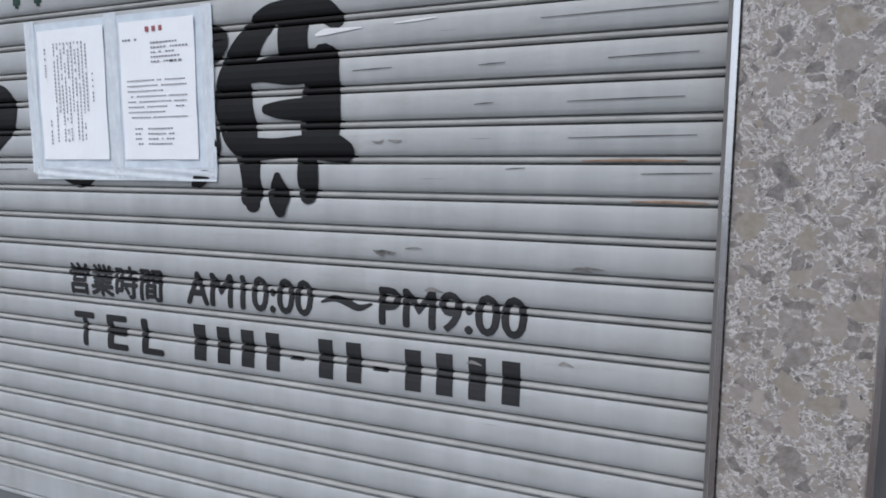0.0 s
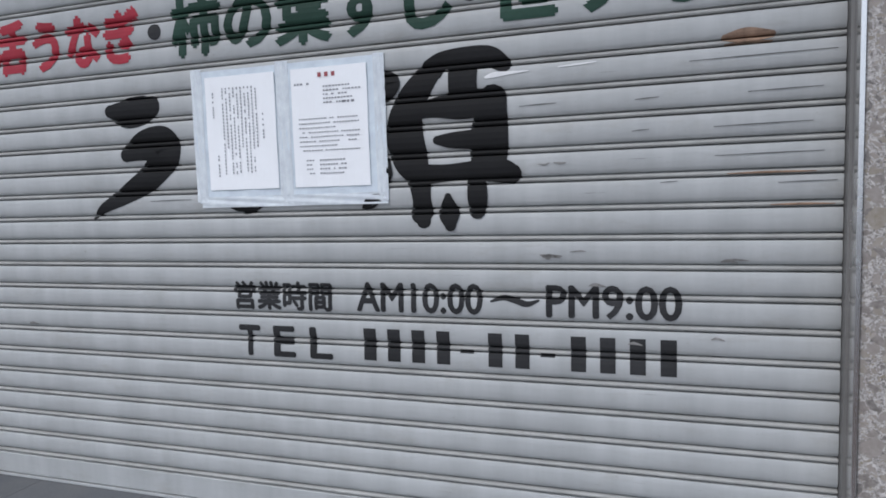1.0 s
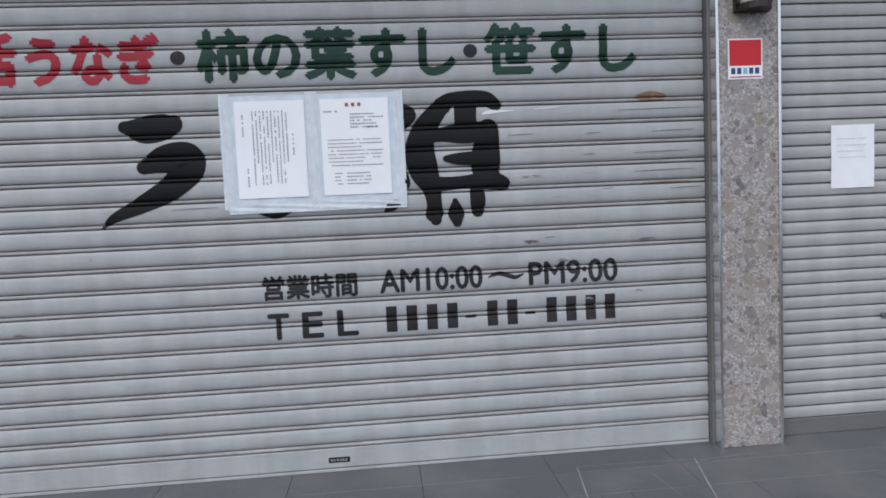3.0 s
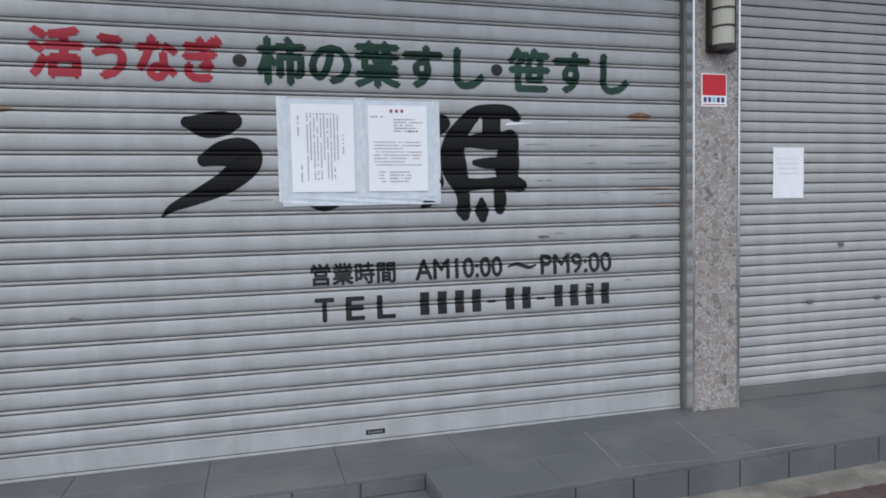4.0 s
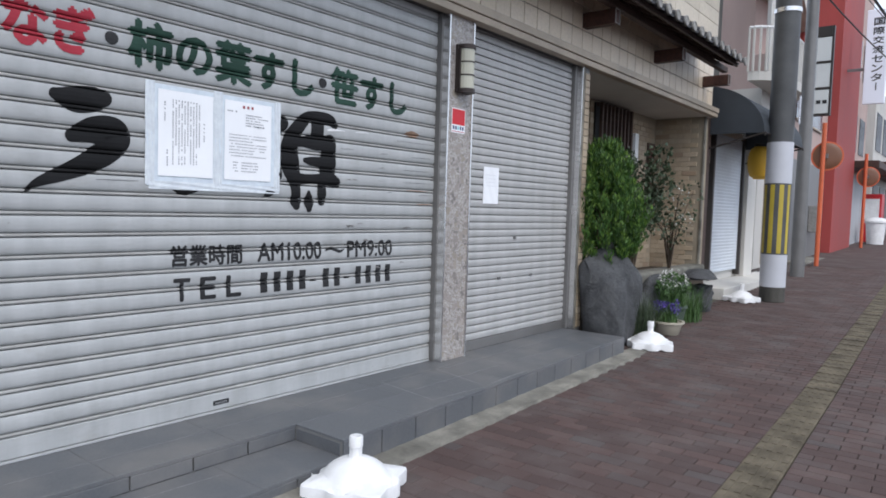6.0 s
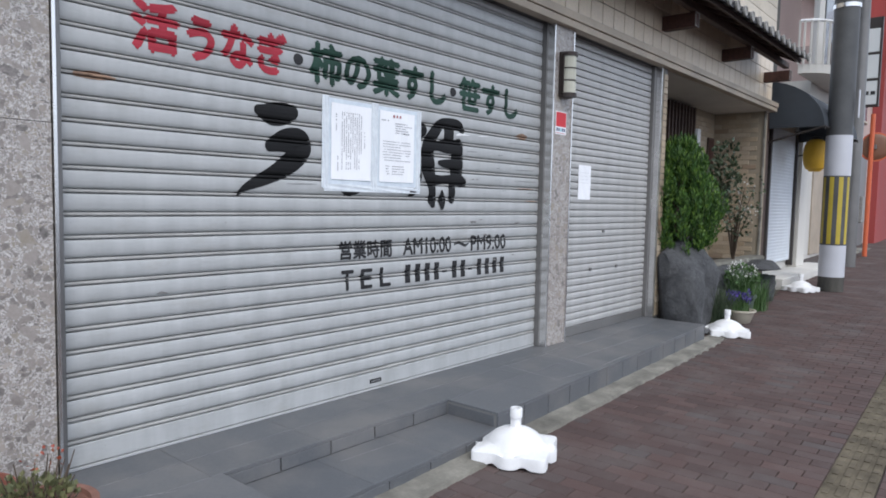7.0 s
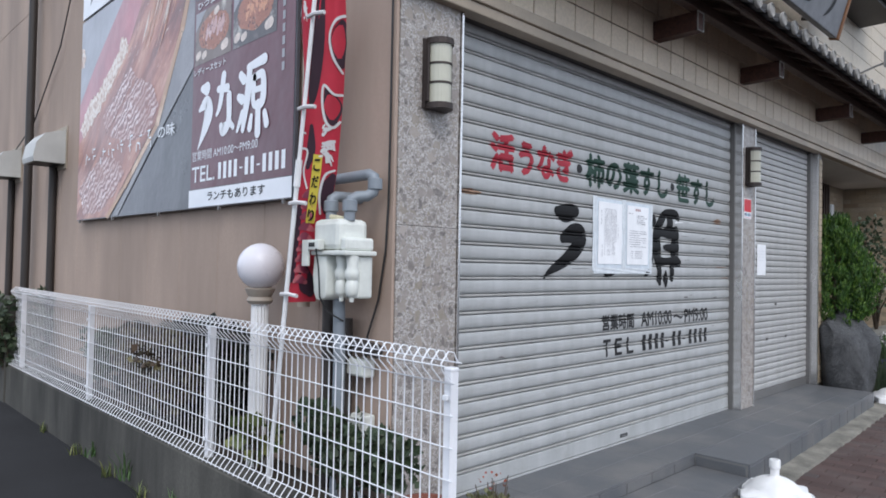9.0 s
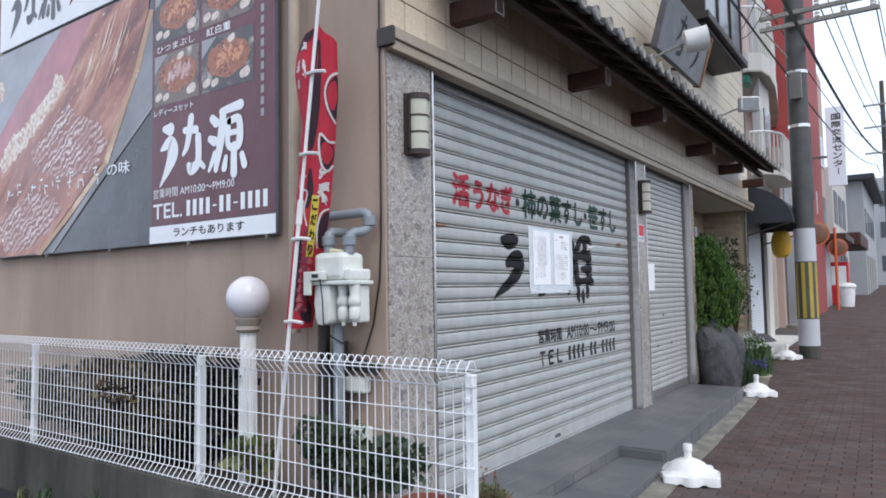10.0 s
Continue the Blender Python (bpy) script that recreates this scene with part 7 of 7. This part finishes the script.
arc = [(-0.02, 3.19)] + [(-0.96 * math.sin(t), 2.46 + 0.73 * math.cos(t)) for t in np.linspace(0.15, 1.57, 11)]
for x in (0.10, 2.7):
    f = [bm.verts.new((x, y, z)) for y, z in arc] + [bm.verts.new((x, -0.02, 2.46))]
    bm.faces.new(f)
a = [bm.verts.new((0.10, y, z)) for y, z in arc]
b = [bm.verts.new((2.7, y, z)) for y, z in arc]
for i in range(len(arc) - 1):
    bm.faces.new((a[i], a[i + 1], b[i + 1], b[i]))
part("awning", bm, AWN, shop, "dark curved awning")
bm = bmesh.new()
for x in (0.10, 2.7):
    add_tube(bm, [(x, 0, 2.2), (x, -0.97, 2.46), (x, -0.97, 2.42)], 0.014, 6)
add_tube(bm, [(0.10, -0.97, 2.46), (2.7, -0.97, 2.46)], 0.014, 6)
part("awning_frame", bm, M["trim_dark"], shop)
lantern = thing("paper_lantern", (8.35, -0.33, 1.98), "yellow paper lantern hung under the awning", "lantern")
bm = bmesh.new()
add_lathe(bm, [(0.09, 0.0)] + [(0.10 + 0.085 * math.sin(math.pi * k / 16) ** 0.45 + (0.006 if k % 2 else 0), 0.02 + 0.50 * k / 16) for k in range(17)] + [(0.09, 0.54)], 24)
part("shade", bm, plain("yellow_lantern_paper", (0.62, 0.36, 0.03), 0.6), lantern, smooth=True)
bm = bmesh.new()
add_lathe(bm, [(0.095, 0.53), (0.095, 0.57), (0.06, 0.58)], 20)
add_tube(bm, [(0, 0, 0.57), (0, 0, 0.62)], 0.008, 6)
part("cap", bm, M["black"], lantern)

def prism(name, foot, z0, z1, material, parent, label=""):
    """An upright block on a footprint of corners."""
    bm = bmesh.new()
    lo = [bm.verts.new((x, y, z0)) for x, y in foot]
    hi = [bm.verts.new((x, y, z1)) for x, y in foot]
    bm.faces.new(list(reversed(lo)))
    bm.faces.new(hi)
    for i in range(len(foot)):
        j = (i + 1) % len(foot)
        bm.faces.new((lo[i], lo[j], hi[j], hi[i]))
    return part(name, bm, material, parent, label)


flats = thing("apartment_building", (12.1, 0.62, 0.2), "cream apartment building with rounded balconies", "apartment building")
box_part("wall", (0, 1.9, 0, 8, -0.1, 3.95), PALE, flats)
prism("upper_wall", [(0.4, 0), (1.9, 0), (1.9, 0.45)], 3.951, 12.0, PALE, flats)
for z in (3.9,):
    bm = bmesh.new()
    prof = [(-1.2, 0.0)] + [(-0.3 - 0.9 * math.cos(t), -0.62 * math.sin(t)) for t in np.linspace(0.15, 1.5, 8)] + [(1.8, -0.62), (1.8, 0.0)]
    for z0 in (0.0, 0.18):
        bm.faces.new([bm.verts.new((px, py, z0)) for px, py in prof])
    lo = [bm.verts.new((px, py, 0.0)) for px, py in prof]
    hi = [bm.verts.new((px, py, 0.18)) for px, py in prof]
    for i in range(len(prof)):
        j = (i + 1) % len(prof)
        bm.faces.new((lo[i], lo[j], hi[j], hi[i]))
    bal = part("balcony", bm, PALE, flats, "rounded cream balcony", at=Matrix.Translation((0, 0, z)))
    bm = bmesh.new()
    run = [Vector((px, py * 0.97, 0)) for px, py in prof[:-1]]
    add_tube(bm, [p + Vector((0, 0, 1.05)) for p in run], 0.03, 8)
    part("handrail", bm, M["white_plastic"], bal)
    bm = bmesh.new()
    for p, q in zip(run, run[1:]):
        m = max(1, round((q - p).length / 0.14))
        for k in range(m):
            c = p.lerp(q, k / m)
            add_box(bm, c.x - 0.035, c.x + 0.035, c.y - 0.015, c.y + 0.015, 0.18, 1.05)
    part("railing_slats", bm, PALE, bal)["kind"] = "stuff"
    part_win = box_part("window", (0.9, 1.8, -0.03, -0.001, z + 0.3, z + 2.1), SHOPGLASS, flats, 0.0, "dim window")
box_part("door", (0.6, 1.6, -0.03, -0.001, 0.1, 2.2), M["trim"], flats)
SLABFACE = plain("grey_brown_balcony_soffit", (0.36, 0.32, 0.28), 0.8, vary=0.15, stain=1.5)
rim = [(-0.3, 0.7), (-0.32, 0.10), (-0.10, -0.16), (0.5, -0.26), (1.6, -0.22), (3.4, -0.02), (5.4, 0.25), (6.9, 0.55), (6.9, 1.1)]
upper_balcony = prism("balcony", rim, 6.70, 6.74, SLABFACE, flats, "rounded balcony with a grey-brown soffit")
prism("slab_edge", rim, 6.741, 7.20, PALE, upper_balcony, "cream slab edge")
bm = bmesh.new()
for (xa, ya), (xb, yb) in zip(rim[:-1], rim[1:-1]):
    n = max(1, round(math.hypot(xb - xa, yb - ya) / 0.16))
    for k in range(n):
        x, y = xa + (xb - xa) * k / n, ya + (yb - ya) * k / n + 0.05
        add_box(bm, x - 0.035, x + 0.035, y - 0.015, y + 0.015, 7.201, 8.4)
part("railing_slats", bm, PALE, upper_balcony)["kind"] = "stuff"
bm = bmesh.new()
add_tube(bm, [(x, y + 0.05, 8.42) for x, y in rim[:-1]], 0.035, 8)
part("handrail", bm, M["white_plastic"], upper_balcony)
box_part("exit_sign", (-0.28, 0.25, 0.12, 0.30, 6.44, 6.64), plain("green_sign_face", (0.02, 0.16, 0.10), 0.4), flats, 0.01, "green sign under the balcony")

pinkhouse = thing("pink_building", (14.02, 0.45, 0.2), "dusty pink street building with grey shopfront", "building")
box_part("wall", (0, 4.85, 0, 8, -0.1, 5.1), PINK, pinkhouse)
prism("upper_wall", [(0, 0.9), (4.85, 1.2), (4.85, 2.2), (0, 1.9)], 5.101, 11.0, PINK, pinkhouse)
for z in (3.6,):
    for x in (0.6, 2.6):
        w = box_part("window", (x, x + 1.3, -0.02, -0.001, z, z + 1.4), SHOPGLASS, pinkhouse, 0.0, "dim window")
        box_part("window_frame", (x - 0.05, x + 1.35, -0.05, -0.021, z - 0.05, z), M["trim"], w)
box_part("shopfront", (0.3, 4.2, -0.05, -0.001, 0.1, 2.6), M["rail"], pinkhouse, 0.01, "grey closed shopfront")
box_part("plinth", (0.0, 4.6, -0.5, -0.001, -0.1, 0.12), M["kerb"], pinkhouse, 0.01)
box_part("meter_box", (2.6, 3.0, -0.25, -0.051, 0.8, 1.5), M["kawara_end"], pinkhouse, 0.01)
redhouse = thing("red_building", (18.9, 0.2, 0.35), "tall oxide-red street building with a pale upper wall", "building")
prism("column", [(0, 0), (3.7, 0), (3.7, 2.5), (0, 1.8)], -0.1, 13, OXIDE, redhouse, "oxide-red corner column")
box_part("wall", (3.71, 8.0, 0.25, 2.5, -0.1, 10), PINK, redhouse)
for z in (3.4, 6.0):
    for x in (4.3, 6.2):
        box_part("window", (x, x + 1.2, 0.22, 0.249, z, z + 1.3), SHOPGLASS, redhouse)
box_part("shopfront", (4.0, 7.6, 0.18, 0.249, 0.1, 2.6), GREYWALL, redhouse, 0.01)
box_part("canopy", (3.8, 8.0, -0.7, 0.249, 2.75, 3.0), M["timber_dark"], redhouse, 0.02)
house = thing("brown_eaved_house", (28.0, 0.3, 0.5), "pale house with a dark brown awning up the street", "house")
box_part("wall", (0, 8, 0, 8, -0.1, 6.2), PALE, house)
box_part("awning", (0, 6, -1.0, -0.001, 2.6, 3.2), M["timber"], house, 0.05)
for x in (0.5, 2.8, 5.1):
    box_part("window", (x, x + 1.6, -0.03, -0.001, 3.7, 5.2), SHOPGLASS, house)
    box_part("door", (x, x + 1.7, -0.03, -0.001, 0.05, 2.3), M["rail"], house)
house_b = thing("grey_house", (38.0, -0.4, 0.75), "grey-white house closing the view up the street", "house")
box_part("wall", (0, 14, 0, 9, -0.1, 6.5), GREYWALL, house_b)
box_part("eave", (-0.6, 14.4, -0.6, 9.4, 6.5, 6.8), M["kawara"], house_b, 0.02)
for x in (0.8, 3.6, 6.4, 9.2):
    box_part("window", (x, x + 1.8, -0.03, -0.001, 3.6, 5.0), SHOPGLASS, house_b)
    box_part("door", (x, x + 1.8, -0.03, -0.001, 0.05, 2.3), M["kawara_end"], house_b)
house_c = thing("distant_block", (60.0, -6.0, 1.2), "pale hazy block at the far end of the street", "building")
box_part("wall", (0, 20, 0, 12, -0.3, 9), GREYWALL, house_c)
for z in (1.2, 4.0, 6.6):
    for y in (1.0, 4.0, 7.0, 10.0):
        box_part("window", (-0.03, -0.001, y, y + 1.5, z, z + 1.3), SHOPGLASS, house_c)

vending = thing("vending_machine", (26.6, 0.1, rise(26.6)), "red drinks vending machine against a wall", "vending machine")
box_part("cabinet", (0, 0.9, -0.35, 0.35, 0, 1.83), plain("vending_red", (0.5, 0.02, 0.025), 0.35, vary=0.05), vending, 0.02)
box_part("window", (-0.012, -0.001, -0.28, 0.28, 0.85, 1.65), M["white_plastic"], vending, 0.004)
bin_ = thing("waste_bin", (25.2, -0.25, rise(25.2)), "white plastic waste bin with a domed lid", "bin")
bm = bmesh.new()
add_lathe(bm, [(0.26, 0.0), (0.32, 0.75), (0.35, 0.78)], 24)
part("body", bm, M["white_plastic"], bin_, smooth=True)
bm = bmesh.new()
add_lathe(bm, [(0.36, 0.78), (0.36, 0.84), (0.28, 0.93), (0.1, 0.97)], 24)
part("lid", bm, M["white_plastic"], bin_, smooth=True)

centre_sign = thing("projecting_sign", (20.0, -0.52, 4.8), "white projecting sign with dark upright lettering", "sign")
box_part("panel", (-0.08, 0.08, -0.28, 0.28, 0, 2.75), glow("lit_white_panel", (0.72, 0.76, 0.85), 0.12), centre_sign, 0.02)
bm = bmesh.new()
for k, ch in enumerate("国際交流センター"):
    text_into(bm, ch if ch != "ー" else "|", 0.0 if ch != "ー" else 0.13, 0.28 if ch != "ー" else 0.16, 2.28 - k * 0.27, 2.50 - k * 0.27, 0.03, lambda u, v: Vector((-0.084, -u + 0.10, v)))
part("lettering", bm, M["ink_grey"], centre_sign)
box_part("bracket", (-0.03, 0.03, 0.28, 0.75, 1.0, 1.08), M["rail"], centre_sign)
street_sign = thing("framed_sign", (14.2, -0.12, 3.75), "dark-framed white panel sign projecting from a wall", "sign")
for i in range(3):
    box_part("panel", (-0.05, 0.05, -0.195, 0.195, 0.06 + i * 0.6, 0.6 + i * 0.6), glow("dim_sign_panel", (0.6, 0.62, 0.62), 0.05), street_sign, 0.006)
for q in ((-0.24, -0.20, 0.0, 2.05), (0.20, 0.24, 0.0, 2.05)):
    box_part("frame_side", (-0.06, 0.06, *q), M["trim_dark"], street_sign, 0.004)
for z in (0.0, 0.605, 1.205, 1.81):
    box_part("frame_bar", (-0.06, 0.06, -0.198, 0.198, z, z + (0.05 if z < 1.8 else 0.24)), M["trim_dark"], street_sign, 0.004)
for k in range(3):
    box_part("print_bar", (-0.058, -0.0505, 0.10 - k * 0.13, 0.19 - k * 0.13, 0.28, 0.36), M["ink_grey"], street_sign)
box_part("bracket", (-0.03, 0.03, 0.24, 0.57, 1.0, 1.1), M["trim_dark"], street_sign)


def mirror(at, h):
    t = thing("traffic_mirror", at, "round traffic mirror seen from behind on an orange post", "traffic mirror", "traffic mirrors")
    bm = bmesh.new()
    add_tube(bm, [(0, 0, 0), (0, 0, h)], 0.05, 12)
    part("post", bm, ORANGE, t, smooth=True)
    bm = bmesh.new()
    add_lathe(bm, [(0.05, 0.0), (0.20, 0.012), (0.30, 0.03), (0.325, 0.05), (0.31, 0.05)], 28, pose(0.06, -0.08, h - 0.75, 0, 90, 12))
    part("dish", bm, plain("brown_mirror_back", (0.20, 0.09, 0.05), 0.45), t, smooth=True)
    bm = bmesh.new()
    add_lathe(bm, [(0.322, 0.03), (0.334, 0.03), (0.338, 0.055), (0.334, 0.070), (0.327, 0.070), (0.326, 0.035)], 32, pose(0.06, -0.08, h - 0.75, 0, 90, 12))
    part("rim", bm, ORANGE, t, "orange rim", smooth=True)
    bm = bmesh.new()
    add_box(bm, 0.0, 0.08, -0.10, 0.0, h - 0.80, h - 0.70)
    part("clamp", bm, M["rail"], t)


mirror((14.0, -0.30, rise(14.0)), 3.3)
mirror((22.5, -0.15, rise(22.5)), 3.1)

# ---- utility pole and overhead lines ----
pole = thing("utility_pole", (7.2, -0.88, rise(7.2)), "concrete utility pole with a white, black and yellow sleeve", "utility pole")
POLE = plain("dark_grey_pole_sleeve", (0.085, 0.087, 0.09), 0.6, vary=0.2, stain=3)
BANDWHITE = plain("pale_grey_sleeve", (0.55, 0.56, 0.60), 0.5, vary=0.06)
YEL = plain("yellow_stripe", (0.52, 0.40, 0.05), 0.5, vary=0.15)
rad = lambda z: 0.174 - 0.0005 * z
for z0, z1, m, d, nm in ((0.0, 0.22, M["concrete"], 0.0, "foot"), (0.22, 0.70, BANDWHITE, 0.004, "white_band"), (0.70, 1.74, POLE, 0.004, "dark_band"), (1.74, 2.34, BANDWHITE, 0.006, "white_band"), (2.34, 7.2, POLE, 0.0, "shaft"), (7.2, 11.5, M["concrete"], -0.02, "upper_shaft")):
    bm = bmesh.new()
    add_lathe(bm, [(rad(z0) + d, z0 + 0.001), (rad(z1) + d, z1 - 0.001)], 32)
    part(nm, bm, m, pole, smooth=True)
for k in range(9):
    a0 = k * 2 * math.pi / 9
    bm = bmesh.new()
    pts = [(a0 + 2 * math.pi / 18 * f) for f in np.linspace(0, 1, 5)]
    lo = [bm.verts.new(((rad(0.72) + 0.006) * math.cos(a), (rad(0.72) + 0.006) * math.sin(a), 0.72)) for a in pts]
    hi = [bm.verts.new(((rad(1.72) + 0.006) * math.cos(a), (rad(1.72) + 0.006) * math.sin(a), 1.72)) for a in pts]
    for i in range(4):
        bm.faces.new((lo[i], lo[i + 1], hi[i + 1], hi[i]))
    part("yellow_stripe", bm, YEL, pole)
for z in (6.05, 6.27):
    bm = bmesh.new()
    add_box(bm, -0.26, -0.19, -1.35, 0.55, z, z + 0.08, 0.008)
    arm = part("crossarm", bm, M["kawara_end"], pole, "pale steel crossarm")
    for y in (-1.25, -0.8, -0.4, 0.4):
        bm = bmesh.new()
        add_lathe(bm, [(0.03, 0.08), (0.05, 0.10), (0.03, 0.13), (0.05, 0.16), (0.025, 0.20)], 12, Matrix.Translation((-0.225, y, z)))
        part("insulator", bm, M["white_plastic"], arm, smooth=True)
bm = bmesh.new()
add_tube(bm, [(-0.22, 0.5, 6.1), (-0.1, 0.1, 5.5)], 0.015, 6)
part("brace", bm, M["kawara_end"], pole)
for z in (5.2, 4.2):
    bm = bmesh.new()
    add_lathe(bm, [(rad(z) + 0.012, z), (rad(z) + 0.012, z + 0.06)], 24)
    part("clamp_band", bm, M["chrome"], pole, smooth=True)
box_part("junction_box", (-0.27, -0.19, -0.10, 0.10, 4.7, 5.2), M["rail"], pole, 0.01)
bm = bmesh.new()
add_tube(bm, [(0.20, -0.10, 0.0), (0.20, -0.10, 3.0)], 0.022, 10)
part("conduit", bm, M["rail"], pole, smooth=True)
box_part("number_plate", (-0.04, 0.04, -0.235, -0.225, 2.6, 3.0), BANDWHITE, pole)
bm = bmesh.new()
add_tube(bm, [(11.2, -0.44, rise(11.2)), (11.2, -0.44, 9.0)], [0.13, 0.10], 14)
solid("steel_post", bm, M["rail"], "plain grey steel post behind the utility pole", "post", smooth=True)
for px, py in ((36.0, -1.6), (62.0, -2.4)):
    t = thing("utility_pole", (px, py, rise(px)), "grey concrete utility pole far up the street", "utility pole")
    bm = bmesh.new()
    add_lathe(bm, [(0.17, 0), (0.10, 11.5)], 20)
    part("shaft", bm, M["concrete"], t, smooth=True)
    for z in (7.6, 9.0, 10.2):
        box_part("crossarm", (-0.12, -0.05, -1.0, 0.9, z, z + 0.09), M["kawara_end"], t)
LINE = plain("black_line_sheath", (0.03, 0.03, 0.032), 0.6, bump=0)
span = [(-22, 6.5), (7.0, 6.5), (36.0, 9.0), (62.0, 11.0)]
for k, (y, dz, r) in enumerate(((-2.13, 0.1, 0.012), (-1.68, 0.1, 0.012), (-1.28, 0.1, 0.012), (-0.48, 0.1, 0.012), (-1.1, -0.7, 0.03), (-0.75, -1.2, 0.016), (-1.1, 1.4, 0.011), (-2.0, 1.9, 0.011), (-2.5, -0.4, 0.02))):
    bm = bmesh.new()
    pts = []
    for (xa, za), (xb, zb) in zip(span, span[1:]):
        for f in np.linspace(0, 1, 13)[:-1]:
            pts.append((xa + (xb - xa) * f, y - 0.015 * max(0, xa + (xb - xa) * f - 7), za + (zb - za) * f + dz - 1.9 * f * (1 - f)))
    add_tube(bm, pts, r, 5)
    solid("overhead_line", bm, LINE, "black overhead line along the street", "overhead line", group="overhead lines")
for k, (p, q) in enumerate((((7.0, -0.4, 6.6), (6.0, 0.05, 5.9)), ((7.0, -0.3, 6.9), (10.6, 0.9, 7.6)), ((7.0, -0.6, 6.4), (4.0, 0.02, 7.2)))):
    bm = bmesh.new()
    p, q = Vector(p), Vector(q)
    add_tube(bm, [p.lerp(q, f) - Vector((0, 0, 1.0 * f * (1 - f))) for f in np.linspace(0, 1, 9)], 0.009, 5)
    solid("service_line", bm, LINE, "black service line from the pole to a house", "overhead line", group="overhead lines")

# ---- pavement pieces: bricks and tactile tiles ----
PAVE = Matrix.Translation((0, -1.0, 0)) @ Matrix.Rotation(math.atan(0.035), 4, "Z")
TAC_Y, TAC_W = -1.43, 0.22


def brick_verts(cx, cy, hx, hy, tilt, z):
    top = [(cx + sx * (hx - 0.004), cy + sy * (hy - 0.004), z + tilt * sx) for sx, sy in ((-1, -1), (1, -1), (1, 1), (-1, 1))]
    low = [(cx + sx * hx, cy + sy * hy, z - 0.006) for sx, sy in ((-1, -1), (1, -1), (1, 1), (-1, 1))]
    base = [(cx + sx * hx, cy + sy * hy, z - 0.02) for sx, sy in ((-1, -1), (1, -1), (1, 1), (-1, 1))]
    return top + low + base


BRICK_FACES = [(0, 1, 2, 3)] + [(4 + i, 4 + (i + 1) % 4, (i + 1) % 4, i) for i in range(4)] + [(8 + i, 8 + (i + 1) % 4, 4 + (i + 1) % 4, 4 + i) for i in range(4)]
paver = bpy.data.meshes.new("paving_brick")
paver.from_pydata(brick_verts(0, 0, 0.0483, 0.0983, 0.0006, 0.0), [], BRICK_FACES)
paver.materials.append(M["paving"])
rng = random.Random(21)
verts, faces, singles = [], [], 0
for i in range(186):
    cx = -4.38 + 0.1 * i
    for j in range(22):
        cy = 0.38 - 0.2 * j - (0.1 if i % 2 else 0.0)
        p = PAVE @ Vector((cx, cy, 0))
        if p.y > (front(p.x) - 0.075 if p.x < 2.42 else -0.15) or p.y < PAVE_EDGE + 0.03 * p.x:
            continue
        lo, hi = cy - 0.0983, cy + 0.0983
        cut_by_strip = hi > TAC_Y - TAC_W / 2 and lo < TAC_Y + TAC_W / 2
        if cut_by_strip:
            if cy > TAC_Y:
                lo = max(lo, TAC_Y + TAC_W / 2 + 0.003)
            else:
                hi = min(hi, TAC_Y - TAC_W / 2 - 0.003)
            if hi - lo < 0.02:
                continue
        dz = rng.uniform(-0.0015, 0.0015) + rise(p.x)
        if -3.0 < cx < 0.3 and -1.2 < cy < 0.2 and singles < 300 and not cut_by_strip:
            part("paving_brick", paver, None, pavement, at=PAVE @ Matrix.Translation((cx, cy, dz)) @ Matrix.Rotation(rng.uniform(-0.008, 0.008), 4, "Z"))
            singles += 1
        else:
            n = len(verts)
            for v in brick_verts(cx, (lo + hi) / 2, 0.0483, (hi - lo) / 2, rng.uniform(-0.001, 0.001), dz):
                q = PAVE @ Vector(v)
                verts.append((q.x, q.y, q.z))
            faces += [tuple(n + k for k in f) for f in BRICK_FACES]
rest = bpy.data.meshes.new("paving_bricks")
rest.from_pydata(verts, [], faces)
rest.materials.append(M["paving_far"])
part("paving_bricks", rest, None, pavement)["kind"] = "stuff"
strip("pavement_far", [14.2, 22, 40, 80, 150], 0, 0, 0.0, M["paving_far"], "brick pavement further up the street", "pavement", lambda x: (PAVE_EDGE + 0.03 * x, 1.9))

bm = bmesh.new()
add_box(bm, -0.148, 0.148, -0.108, 0.108, -0.02, 0.001)
for k in range(4):
    y = -0.081 + k * 0.054
    for x in (-0.075, 0.075):
        add_box(bm, x - 0.065, x + 0.065, y - 0.015, y + 0.015, 0.001, 0.006, 0.002)
tac = mesh_of(bm, "tactile_tile", M["tactile"])
for i in range(60):
    x = -4.2 + i * 0.3
    p = PAVE @ Vector((x, TAC_Y, 0))
    part("tactile_tile", tac, None, pavement, at=PAVE @ Matrix.Translation((x, TAC_Y, rise(p.x) + 0.001)))
